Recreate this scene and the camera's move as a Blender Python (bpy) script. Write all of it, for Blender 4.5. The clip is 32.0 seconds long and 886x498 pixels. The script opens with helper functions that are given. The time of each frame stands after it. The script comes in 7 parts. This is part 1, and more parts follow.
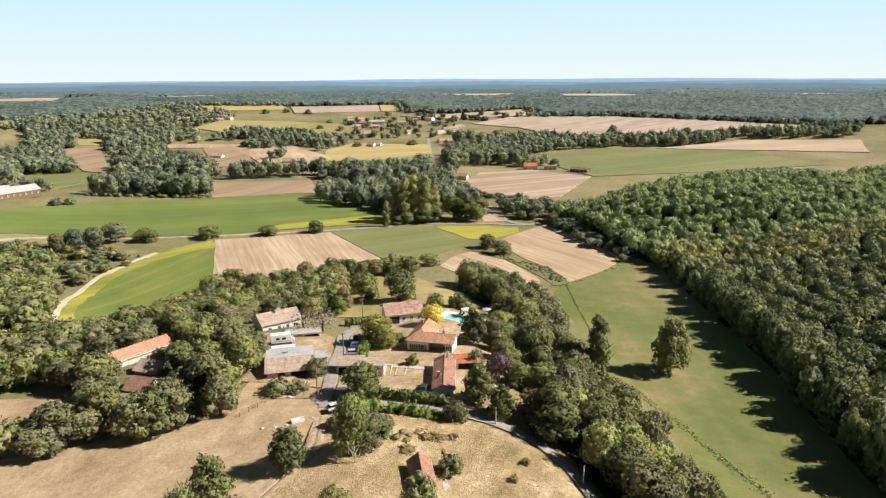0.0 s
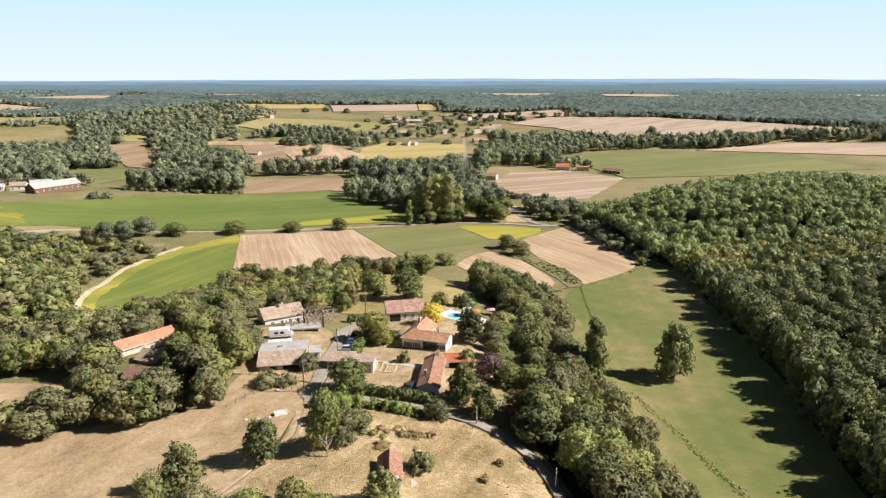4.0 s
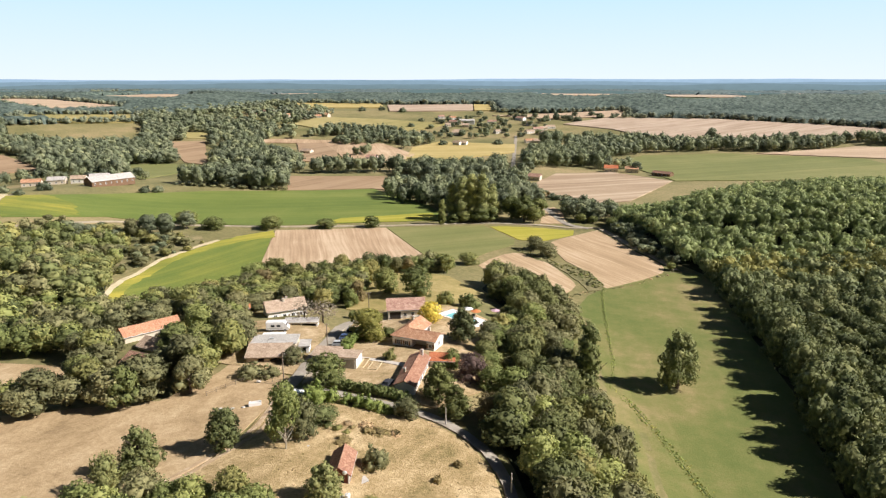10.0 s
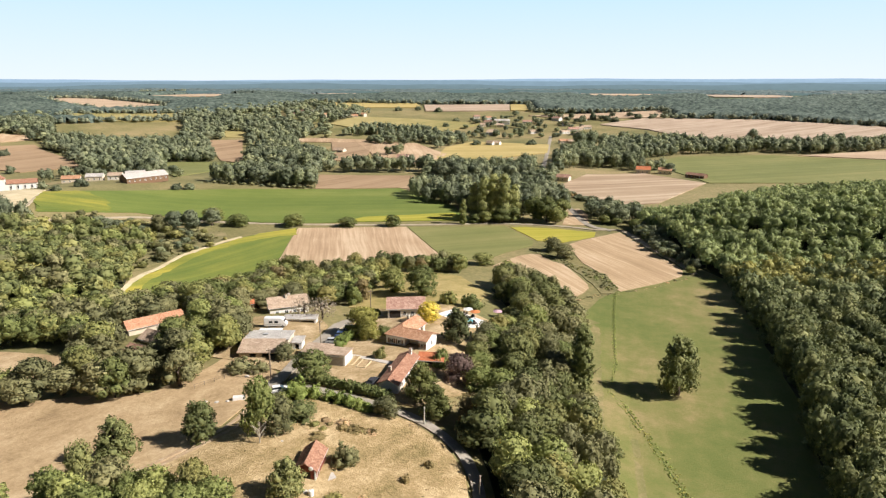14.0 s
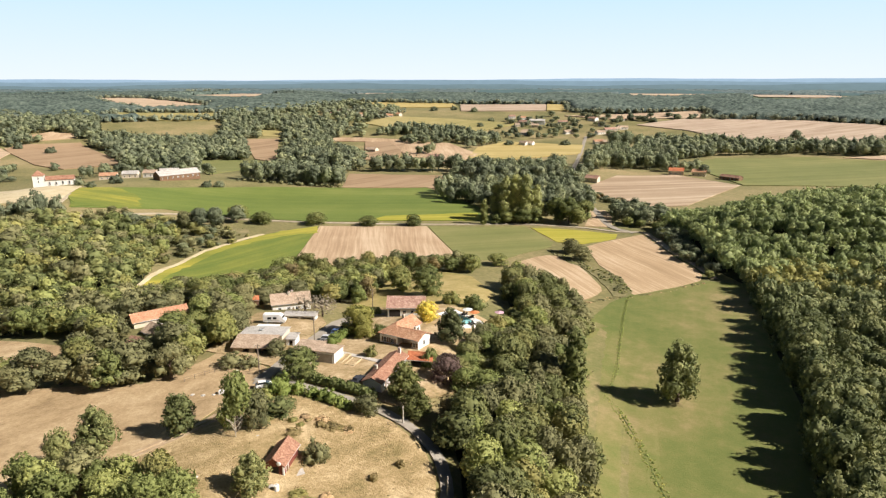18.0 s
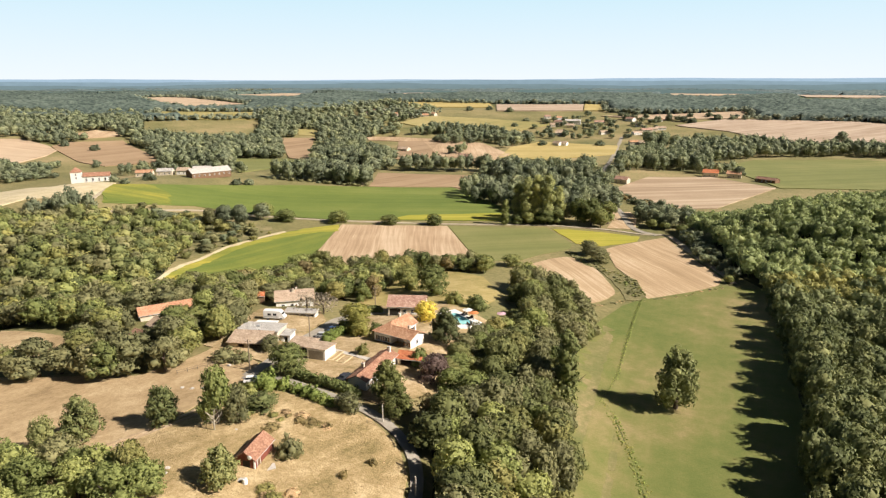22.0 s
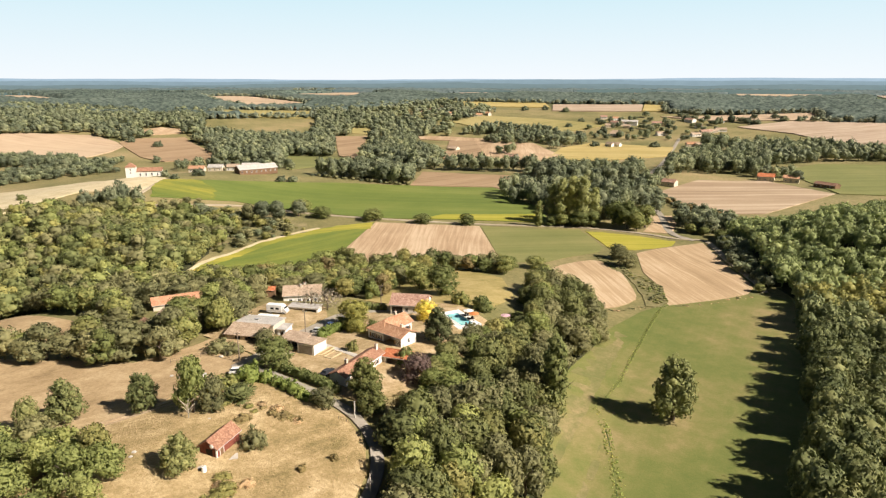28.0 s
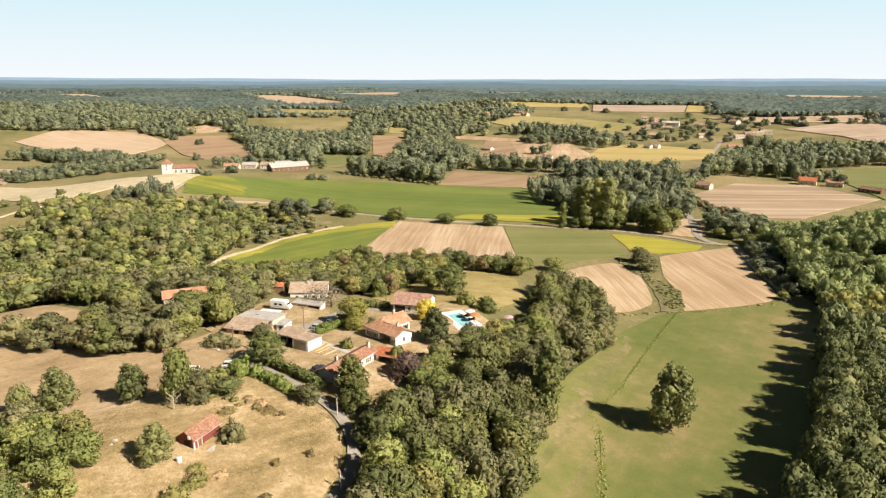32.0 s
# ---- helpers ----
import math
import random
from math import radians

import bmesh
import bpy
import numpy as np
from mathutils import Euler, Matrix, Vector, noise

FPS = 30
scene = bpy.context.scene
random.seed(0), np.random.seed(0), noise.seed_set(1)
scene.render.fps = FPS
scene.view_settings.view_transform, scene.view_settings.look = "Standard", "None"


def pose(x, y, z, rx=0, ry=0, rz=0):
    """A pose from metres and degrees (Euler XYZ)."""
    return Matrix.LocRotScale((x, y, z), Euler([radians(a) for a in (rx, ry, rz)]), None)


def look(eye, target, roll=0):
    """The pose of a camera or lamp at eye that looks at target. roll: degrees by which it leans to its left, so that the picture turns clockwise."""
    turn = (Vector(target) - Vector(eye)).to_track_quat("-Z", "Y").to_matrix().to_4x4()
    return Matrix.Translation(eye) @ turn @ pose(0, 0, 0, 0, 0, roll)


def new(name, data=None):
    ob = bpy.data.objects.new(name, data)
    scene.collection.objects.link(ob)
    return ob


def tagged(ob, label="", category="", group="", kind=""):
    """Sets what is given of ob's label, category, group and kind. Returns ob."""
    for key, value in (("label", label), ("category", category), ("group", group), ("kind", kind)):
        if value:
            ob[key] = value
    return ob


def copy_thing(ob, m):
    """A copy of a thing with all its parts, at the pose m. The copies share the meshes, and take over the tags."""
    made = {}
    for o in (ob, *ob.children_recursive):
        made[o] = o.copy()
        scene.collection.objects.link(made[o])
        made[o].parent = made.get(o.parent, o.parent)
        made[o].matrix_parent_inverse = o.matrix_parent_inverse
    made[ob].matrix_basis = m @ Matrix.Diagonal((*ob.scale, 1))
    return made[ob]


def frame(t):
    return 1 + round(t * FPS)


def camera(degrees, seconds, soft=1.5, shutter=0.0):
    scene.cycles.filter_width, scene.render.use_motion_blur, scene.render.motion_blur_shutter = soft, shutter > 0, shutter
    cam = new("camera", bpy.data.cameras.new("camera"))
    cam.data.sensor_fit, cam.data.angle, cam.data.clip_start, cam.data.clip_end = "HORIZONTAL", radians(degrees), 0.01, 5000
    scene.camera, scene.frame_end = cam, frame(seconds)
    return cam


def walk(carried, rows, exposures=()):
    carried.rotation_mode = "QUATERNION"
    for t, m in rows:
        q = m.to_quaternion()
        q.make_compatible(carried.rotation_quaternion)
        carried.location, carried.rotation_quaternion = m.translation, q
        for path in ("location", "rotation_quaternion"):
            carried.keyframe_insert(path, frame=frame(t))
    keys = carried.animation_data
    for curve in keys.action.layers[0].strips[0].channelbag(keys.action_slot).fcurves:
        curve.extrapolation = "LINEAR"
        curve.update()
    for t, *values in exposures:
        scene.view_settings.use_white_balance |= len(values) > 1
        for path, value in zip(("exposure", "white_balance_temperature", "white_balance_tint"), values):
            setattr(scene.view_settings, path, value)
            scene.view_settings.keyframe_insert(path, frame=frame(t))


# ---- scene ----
cam = camera(67.89, 32.0, soft=1.25)
PATH = [
    (0.0, look((13.30, -188.34, 71.49), (17.38, 5.36, 21.86), -0.29)),
    (2.0, look((19.28, -188.67, 71.45), (17.04, 5.05, 21.77), -0.15)),
    (4.0, look((25.33, -188.58, 71.35), (16.77, 4.96, 21.65), -0.06)),
    (6.0, look((31.42, -188.14, 71.22), (16.57, 5.02, 21.52), -0.01)),
    (8.0, look((37.53, -187.40, 71.07), (16.44, 5.18, 21.38), 0.02)),
    (10.0, look((43.64, -186.41, 70.93), (16.34, 5.38, 21.25), 0.03)),
    (12.0, look((49.71, -185.23, 70.80), (16.28, 5.60, 21.13), 0.02)),
    (14.0, look((55.73, -183.87, 70.70), (16.24, 5.80, 21.03), -0.00)),
    (16.0, look((61.69, -182.35, 70.62), (16.21, 5.97, 20.95), -0.03)),
    (18.0, look((67.57, -180.69, 70.57), (16.16, 6.09, 20.88), -0.05)),
    (20.0, look((73.37, -178.89, 70.55), (16.09, 6.17, 20.83), -0.06)),
    (22.0, look((79.07, -176.95, 70.53), (15.97, 6.20, 20.79), -0.07)),
    (24.0, look((84.67, -174.83, 70.52), (15.79, 6.21, 20.74), -0.07)),
    (26.0, look((90.17, -172.52, 70.50), (15.53, 6.22, 20.69), -0.05)),
    (28.0, look((95.56, -169.99, 70.44), (15.17, 6.23, 20.61), -0.01)),
    (30.0, look((100.86, -167.17, 70.32), (14.70, 6.30, 20.49), 0.04)),
    (32.0, look((106.07, -164.03, 70.12), (14.10, 6.44, 20.32), 0.11)),
]
EXPOSURES = [(0.0, 0.5, 6000, 15), (10.0, 0.5, 6090, 15), (20.0, 0.5, 6400, 14), (32.0, 0.5, 6740, 14)]
walk(cam, PATH, EXPOSURES)

# ---- light -------------------------------------------------------------
SUN_ELEV = radians(38)
SUN_DIR = Vector((math.cos(SUN_ELEV) * 1.0, math.cos(SUN_ELEV) * -0.02, math.sin(SUN_ELEV)))
world = bpy.data.worlds.new("world")
scene.world = world
world.use_nodes = True
wn = world.node_tree.nodes
sky = wn.new("ShaderNodeTexSky")
sky.sky_type, sky.sun_disc = "NISHITA", False
sky.sun_elevation, sky.sun_rotation = SUN_ELEV, math.atan2(SUN_DIR.x, SUN_DIR.y)
sky.air_density, sky.dust_density, sky.ozone_density = 1.0, 0.7, 1.5
world.node_tree.links.new(sky.outputs[0], wn["Background"].inputs[0])
wn["Background"].inputs[1].default_value = 0.016
sun = new("sun", bpy.data.lights.new("sun", "SUN"))
sun.data.energy, sun.data.angle, sun.data.color = 5.7, radians(0.6), (1.0, 0.93, 0.81)
sun.matrix_world = look(SUN_DIR * 300, (0, 0, 0))


# ---- materials ---------------------------------------------------------
def material(name, rough=0.85, metal=0.0):
    m = bpy.data.materials.new(name)
    m.use_nodes = True
    b = m.node_tree.nodes["Principled BSDF"]
    b.inputs["Roughness"].default_value, b.inputs["Metallic"].default_value = rough, metal
    b.inputs["Specular IOR Level"].default_value = 0.25
    return m, m.node_tree.nodes, m.node_tree.links, b


def noise_node(N, L, vec, scale, detail=4.0, rough=0.6):
    n = N.new("ShaderNodeTexNoise")
    n.inputs["Scale"].default_value, n.inputs["Detail"].default_value, n.inputs["Roughness"].default_value = scale, detail, rough
    L.new(vec, n.inputs["Vector"])
    return n.outputs["Fac"]


def ramp_node(N, L, fac, stops):
    r = N.new("ShaderNodeValToRGB")
    el = r.color_ramp.elements
    while len(el) < len(stops):
        el.new(0.5)
    for e, (p, c) in zip(el, stops):
        e.position, e.color = p, (*c, 1)
    L.new(fac, r.inputs[0])
    return r.outputs[0]


def mix_node(N, L, fac, a, b, mode="MIX"):
    m = N.new("ShaderNodeMix")
    m.data_type, m.blend_type = "RGBA", mode
    for value, slot in ((fac, m.inputs[0]), (a, m.inputs[6]), (b, m.inputs[7])):
        if isinstance(value, (int, float)):
            slot.default_value = value
        elif isinstance(value, tuple):
            slot.default_value = (*value, 1)
        else:
            L.new(value, slot)
    return m.outputs[2]


def math_node(N, L, op, a, b=0.0, clamp=False):
    m = N.new("ShaderNodeMath")
    m.operation, m.use_clamp = op, clamp
    for value, slot in ((a, m.inputs[0]), (b, m.inputs[1])):
        if isinstance(value, (int, float)):
            slot.default_value = value
        else:
            L.new(value, slot)
    return m.outputs[0]


def bump_node(N, L, b, height, strength=0.5, dist=0.3):
    n = N.new("ShaderNodeBump")
    n.inputs["Strength"].default_value, n.inputs["Distance"].default_value = strength, dist
    L.new(height, n.inputs["Height"])
    L.new(n.outputs[0], b.inputs["Normal"])


def position(N):
    return N.new("ShaderNodeNewGeometry").outputs["Position"]


def turned(N, L, vec, degrees, stretch=(1, 1, 1)):
    for angle, scale in ((degrees, (1, 1, 1)), (0, stretch)):
        m = N.new("ShaderNodeMapping")
        m.inputs["Rotation"].default_value = (0, 0, radians(angle))
        m.inputs["Scale"].default_value = scale
        L.new(vec, m.inputs["Vector"])
        vec = m.outputs[0]
    return vec


def soil(name, dark, mid, light, big=0.02, small=0.6, bump=0.35):
    """Ground cover: large patches, small tufts and a fine relief."""
    m, N, L, b = material(name, 0.95)
    p = position(N)
    patches = noise_node(N, L, p, big, 6, 0.65)
    tufts = noise_node(N, L, p, small, 5, 0.75)
    swaths = noise_node(N, L, turned(N, L, p, 25, (1, 0.45, 1)), math.sqrt(big * small), 5, 0.7)
    both = math_node(N, L, "ADD", math_node(N, L, "MULTIPLY", patches, 0.42), math_node(N, L, "MULTIPLY", swaths, 0.28))
    both = math_node(N, L, "ADD", both, math_node(N, L, "MULTIPLY", tufts, 0.3))
    L.new(ramp_node(N, L, both, [(0.39, dark), (0.5, mid), (0.61, light)]), b.inputs["Base Color"])
    bump_node(N, L, b, tufts, bump, 0.5)
    return m


def crop(name, a, b_, c, angle, period=3.0, lines=0.5, wide=22.0):
    """Crop or stubble with drilled rows and tractor lines along one direction."""
    m, N, L, b = material(name, 0.95)
    p = position(N)
    sway = N.new("ShaderNodeTexNoise")
    sway.inputs["Scale"].default_value, sway.inputs["Detail"].default_value = 0.012, 2.0
    L.new(p, sway.inputs["Vector"])
    bent = N.new("ShaderNodeVectorMath")
    bent.operation = "MULTIPLY_ADD"
    bent.inputs[1].default_value = (8, 8, 0)
    L.new(sway.outputs["Color"], bent.inputs[0])
    L.new(p, bent.inputs[2])
    q = turned(N, L, bent.outputs[0], angle, (1, 0.03, 1))
    patches = noise_node(N, L, p, 0.03, 4, 0.6)
    rows = noise_node(N, L, q, 1.0 / period, 2, 0.6)
    bands = noise_node(N, L, q, 1.0 / wide, 2, 0.5)
    fine = noise_node(N, L, p, 1.2, 5, 0.8)
    f = math_node(N, L, "ADD", math_node(N, L, "MULTIPLY", rows, lines), math_node(N, L, "MULTIPLY", bands, 0.6 - lines * 0.5))
    f = math_node(N, L, "ADD", f, math_node(N, L, "MULTIPLY", patches, 0.4 - lines * 0.3))
    f = math_node(N, L, "ADD", math_node(N, L, "MULTIPLY", f, 1.0 / (1.0 + 0.2 * lines)), 0.0)
    f = math_node(N, L, "ADD", math_node(N, L, "MULTIPLY", f, 0.8), math_node(N, L, "MULTIPLY", fine, 0.2))
    L.new(ramp_node(N, L, f, [(0.40, a), (0.5, b_), (0.60, c)]), b.inputs["Base Color"])
    bump_node(N, L, b, fine, 0.35, 0.4)
    return m


LEAF = 2.05


def foliage(name, dark, mid, light, through_light=0.22):
    """Leaves; each tree and each leaf clump differs a little."""
    m, N, L, b = material(name, 0.7)
    dark, mid, light = ((LEAF * (0.95 * r + 0.15 * g), LEAF * g, LEAF * (b_ + 0.075 * g)) for r, g, b_ in (dark, mid, light))
    dark, light = tuple(0.82 * c for c in dark), tuple(1.16 * c for c in light)
    info, geo = N.new("ShaderNodeObjectInfo"), N.new("ShaderNodeNewGeometry")
    tint = N.new("ShaderNodeAttribute")
    tint.attribute_name = "tint"
    tree = math_node(N, L, "FRACT", math_node(N, L, "ADD", info.outputs["Random"], tint.outputs["Fac"]))
    both = math_node(N, L, "ADD", math_node(N, L, "MULTIPLY", tree, 0.58), math_node(N, L, "MULTIPLY", geo.outputs["Random Per Island"], 0.42))
    col = ramp_node(N, L, both, [(0.1, dark), (0.5, mid), (0.92, light)])
    L.new(col, b.inputs["Base Color"])
    t = N.new("ShaderNodeBsdfTranslucent")
    L.new(col, t.inputs[0])
    mx = N.new("ShaderNodeMixShader")
    mx.inputs[0].default_value = through_light
    L.new(b.outputs[0], mx.inputs[1])
    L.new(t.outputs[0], mx.inputs[2])
    L.new(mx.outputs[0], N["Material Output"].inputs[0])
    return m


def paint(name, color, rough=0.7, var=0.12, scale=1.2, metal=0.0):
    m, N, L, b = material(name, rough, metal)
    p = position(N)
    f = noise_node(N, L, p, scale, 6, 0.7)
    lo, hi = tuple(c * (1 - var) for c in color), tuple(min(1, c * (1 + var)) for c in color)
    L.new(ramp_node(N, L, f, [(0.35, lo), (0.65, hi)]), b.inputs["Base Color"])
    bump_node(N, L, b, noise_node(N, L, p, scale * 9, 3), 0.2, 0.02)
    return m


def tiles(name, a, b_, c, pitch=0.28):
    """Clay roof tiles: mottled single tiles, rows of barrels and weathered patches."""
    m, N, L, b = material(name, 0.85)
    tex = N.new("ShaderNodeTexCoord").outputs["Object"]
    v = N.new("ShaderNodeTexVoronoi")
    v.inputs["Scale"].default_value = 3.6
    L.new(tex, v.inputs["Vector"])
    big = noise_node(N, L, tex, 0.6, 6, 0.75)
    sep = N.new("ShaderNodeSeparateColor")
    L.new(v.outputs["Color"], sep.inputs[0])
    f = math_node(N, L, "ADD", math_node(N, L, "MULTIPLY", sep.outputs[0], 0.26), math_node(N, L, "MULTIPLY", big, 0.74))
    L.new(ramp_node(N, L, f, [(0.32, a), (0.5, b_), (0.68, c)]), b.inputs["Base Color"])
    w = N.new("ShaderNodeTexWave")
    w.bands_direction = "X"
    w.inputs["Scale"].default_value = 1 / pitch / 3.14
    L.new(tex, w.inputs["Vector"])
    bump_node(N, L, b, w.outputs["Fac"], 0.6, 0.08)
    return m


def meadow(name):
    """Grazed grass: broad green and tan patches, small mottling, faint mowing lines."""
    m, N, L, b = material(name, 0.95)
    p = position(N)
    q = turned(N, L, p, 4, (1, 0.02, 1))
    broad = noise_node(N, L, p, 0.018, 4, 0.55)
    mottle = noise_node(N, L, p, 0.16, 5, 0.7)
    blades = noise_node(N, L, p, 1.6, 4, 0.8)
    lines = noise_node(N, L, q, 0.3, 2, 0.5)
    f = math_node(N, L, "ADD", math_node(N, L, "MULTIPLY", broad, 0.5), math_node(N, L, "MULTIPLY", mottle, 0.28))
    f = math_node(N, L, "ADD", f, math_node(N, L, "MULTIPLY", blades, 0.14))
    f = math_node(N, L, "ADD", f, math_node(N, L, "MULTIPLY", lines, 0.08))
    L.new(ramp_node(N, L, f, [(0.40, (0.126, 0.154, 0.039)), (0.48, (0.167, 0.180, 0.052)), (0.54, (0.22, 0.201, 0.072)), (0.61, (0.31, 0.243, 0.116))]), b.inputs["Base Color"])
    bump_node(N, L, b, blades, 0.4, 0.3)
    return m


GRASS_DRY = soil("dry_grass", (0.225, 0.178, 0.07), (0.42, 0.305, 0.15), (0.64, 0.49, 0.285), 0.10, 1.3, 0.9)
GRASS_YARD = soil("yard_grass", (0.21, 0.165, 0.07), (0.40, 0.29, 0.155), (0.58, 0.45, 0.285), 0.14, 1.2, 0.6)
PASTURE = soil("bare_pasture", (0.28, 0.197, 0.104), (0.425, 0.305, 0.168), (0.555, 0.425, 0.262), 0.06, 1.1, 0.4)
MEADOW = meadow("meadow_grass")
MEADOW_WORN = soil("worn_meadow", (0.142, 0.152, 0.05), (0.200, 0.184, 0.072), (0.32, 0.245, 0.126), 0.07, 0.8, 0.3)
# Dark tone paints the shade down between the ditch grasses.
DITCH_SHADE = soil("ditch_grass_shade", (0.045, 0.06, 0.02), (0.085, 0.11, 0.03), (0.15, 0.18, 0.05), 0.35, 1.6, 0.5)
TRACK = soil("dusty_track", (0.36, 0.25, 0.145), (0.47, 0.345, 0.215), (0.60, 0.49, 0.36), 0.35, 1.6, 0.4)
LAWN = soil("lawn_grass", (0.24, 0.205, 0.066), (0.36, 0.285, 0.11), (0.47, 0.36, 0.17), 0.06, 0.8)
SCRUB_SOIL = soil("scrub_soil", (0.115, 0.12, 0.045), (0.19, 0.172, 0.076), (0.31, 0.25, 0.13), 0.08, 0.6)
# Near-black leaf litter: the shade below the trees is put into it.
FLOOR_SHADE = soil("wood_floor_shade", (0.02, 0.025, 0.01), (0.04, 0.045, 0.018), (0.07, 0.065, 0.03), 0.05, 0.6)
GREEN_CROP = crop("green_crop", (0.115, 0.155, 0.032), (0.15, 0.19, 0.04), (0.20, 0.22, 0.055), 70, 5, 0.25, 40)
GREEN_MID = crop("short_grass_crop", (0.155, 0.17, 0.055), (0.195, 0.20, 0.068), (0.25, 0.235, 0.09), 60, 5, 0.3, 30)
YELLOW_CROP = crop("yellow_crop", (0.16, 0.19, 0.035), (0.29, 0.28, 0.045), (0.46, 0.38, 0.06), 40, 5, 0.3, 30)
YELLOWING = crop("yellowing_crop", (0.115, 0.155, 0.03), (0.148, 0.188, 0.036), (0.235, 0.245, 0.046), 18, 4.0, 0.3, 26)
YELLOW_CORNER = crop("half_yellow_crop", (0.13, 0.165, 0.033), (0.185, 0.205, 0.038), (0.33, 0.295, 0.05), 70, 4, 0.3, 14)
YELLOW_STRIP = crop("flowering_strip", (0.27, 0.27, 0.04), (0.36, 0.33, 0.045), (0.44, 0.37, 0.07), 70, 3, 0.4, 16)
STUBBLE = crop("stubble_north", (0.34, 0.228, 0.135), (0.455, 0.32, 0.198), (0.585, 0.445, 0.30), -20, 1.5, 0.45, 14)
STUBBLE_EAST = crop("stubble_east", (0.36, 0.25, 0.142), (0.47, 0.335, 0.20), (0.60, 0.465, 0.315), -31, 1.25, 0.5, 16)
# Paler and bluer straw: distance haze is put into this colour.
STUBBLE_FAR_HAZED = crop("stubble_far_hazed", (0.36, 0.265, 0.185), (0.455, 0.348, 0.255), (0.53, 0.42, 0.315), 62, 6, 0.6, 30)
STUBBLE_VALLEY = crop("stubble_valley", (0.30, 0.212, 0.135), (0.40, 0.295, 0.195), (0.53, 0.415, 0.295), 62, 9, 0.85, 24)
STUBBLE_PALE = crop("stubble_pale", (0.39, 0.28, 0.185), (0.48, 0.355, 0.24), (0.54, 0.41, 0.28), 80, 6, 0.4, 40)
EARTH = crop("ploughed_earth", (0.26, 0.175, 0.10), (0.34, 0.232, 0.138), (0.40, 0.285, 0.175), 20, 5, 0.4, 25)
OLIVE = crop("dry_pasture_far", (0.24, 0.22, 0.08), (0.33, 0.28, 0.11), (0.40, 0.33, 0.15), 30, 9, 0.3, 45)
STRAW = crop("straw_yellow_far", (0.36, 0.29, 0.10), (0.44, 0.34, 0.13), (0.50, 0.40, 0.18), 75, 9, 0.35, 45)
EARTH_RED = soil("orange_earth", (0.36, 0.20, 0.10), (0.46, 0.27, 0.15), (0.52, 0.34, 0.19), 0.3, 1.2)
CHALK = soil("pale_chalk_soil", (0.44, 0.36, 0.22), (0.56, 0.47, 0.30), (0.64, 0.56, 0.38), 0.08, 0.8, 0.15)
ASPHALT = soil("worn_asphalt", (0.25, 0.22, 0.178), (0.325, 0.288, 0.235), (0.39, 0.35, 0.29), 0.2, 1.5, 0.1)
GRAVEL = soil("gravel_track", (0.30, 0.245, 0.17), (0.41, 0.345, 0.25), (0.51, 0.44, 0.335), 0.1, 1.2, 0.15)

OAK = foliage("oak_leaves", (0.052, 0.072, 0.018), (0.082, 0.105, 0.026), (0.135, 0.145, 0.036))
# Extra blue in this green stands in for haze over the hilltop.
WOOD = foliage("wood_leaves", (0.100, 0.142, 0.049), (0.134, 0.179, 0.061), (0.174, 0.211, 0.073), 0.34)
WOOD_WEST = foliage("west_wood_leaves", (0.060, 0.081, 0.024), (0.086, 0.109, 0.031), (0.130, 0.142, 0.041))
GREY_OAK = foliage("dusty_leaves", (0.070, 0.081, 0.031), (0.099, 0.107, 0.040), (0.134, 0.136, 0.052))
FIELD_OAK = foliage("field_oak_leaves", (0.064, 0.086, 0.026), (0.092, 0.114, 0.034), (0.134, 0.146, 0.045))
FRESH = foliage("locust_leaves", (0.084, 0.114, 0.028), (0.118, 0.150, 0.037), (0.163, 0.186, 0.049), 0.3)
BRIGHT = foliage("hedge_leaves", (0.07, 0.105, 0.018), (0.095, 0.138, 0.024), (0.13, 0.165, 0.034))
DARK_HEDGE = foliage("dark_hedge_leaves", (0.04, 0.06, 0.016), (0.06, 0.083, 0.02), (0.085, 0.10, 0.028))
YELLOW = foliage("yellow_leaves", (0.215, 0.20, 0.024), (0.28, 0.255, 0.028), (0.34, 0.30, 0.032))
LIME = foliage("lime_yellow_leaves", (0.158, 0.168, 0.033), (0.195, 0.204, 0.041), (0.24, 0.238, 0.048), 0.3)
YELLOW_GREEN = foliage("yellowing_leaves", (0.084, 0.098, 0.026), (0.118, 0.124, 0.032), (0.158, 0.154, 0.042))
RUST = foliage("rusty_leaves", (0.092, 0.080, 0.030), (0.125, 0.105, 0.038), (0.158, 0.132, 0.048))
PURPLE = foliage("purple_leaves", (0.075, 0.055, 0.044), (0.105, 0.075, 0.056), (0.14, 0.10, 0.07))
CONIFER = foliage("conifer_needles", (0.040, 0.052, 0.018), (0.056, 0.070, 0.023), (0.078, 0.09, 0.03), 0.15)
CEDAR = foliage("cedar_needles", (0.056, 0.070, 0.016), (0.078, 0.094, 0.022), (0.106, 0.120, 0.030), 0.18)
TWIGGY = foliage("twiggy_grey_leaves", (0.10, 0.095, 0.06), (0.15, 0.14, 0.09), (0.20, 0.185, 0.125), 0.3)
POPLAR = foliage("poplar_leaves", (0.141, 0.168, 0.055), (0.189, 0.215, 0.067), (0.237, 0.249, 0.082), 0.32)
# Pale valley and far leaves: blue added to the greens as distance haze.
PALE_LEAF_HAZED = foliage("hazed_pale_leaves", (0.093, 0.123, 0.061), (0.127, 0.157, 0.074), (0.162, 0.185, 0.086), 0.32)
FAR_LEAF_HAZED = foliage("hazed_far_leaves", (0.072, 0.098, 0.059), (0.093, 0.119, 0.071), (0.122, 0.143, 0.082), 0.15)
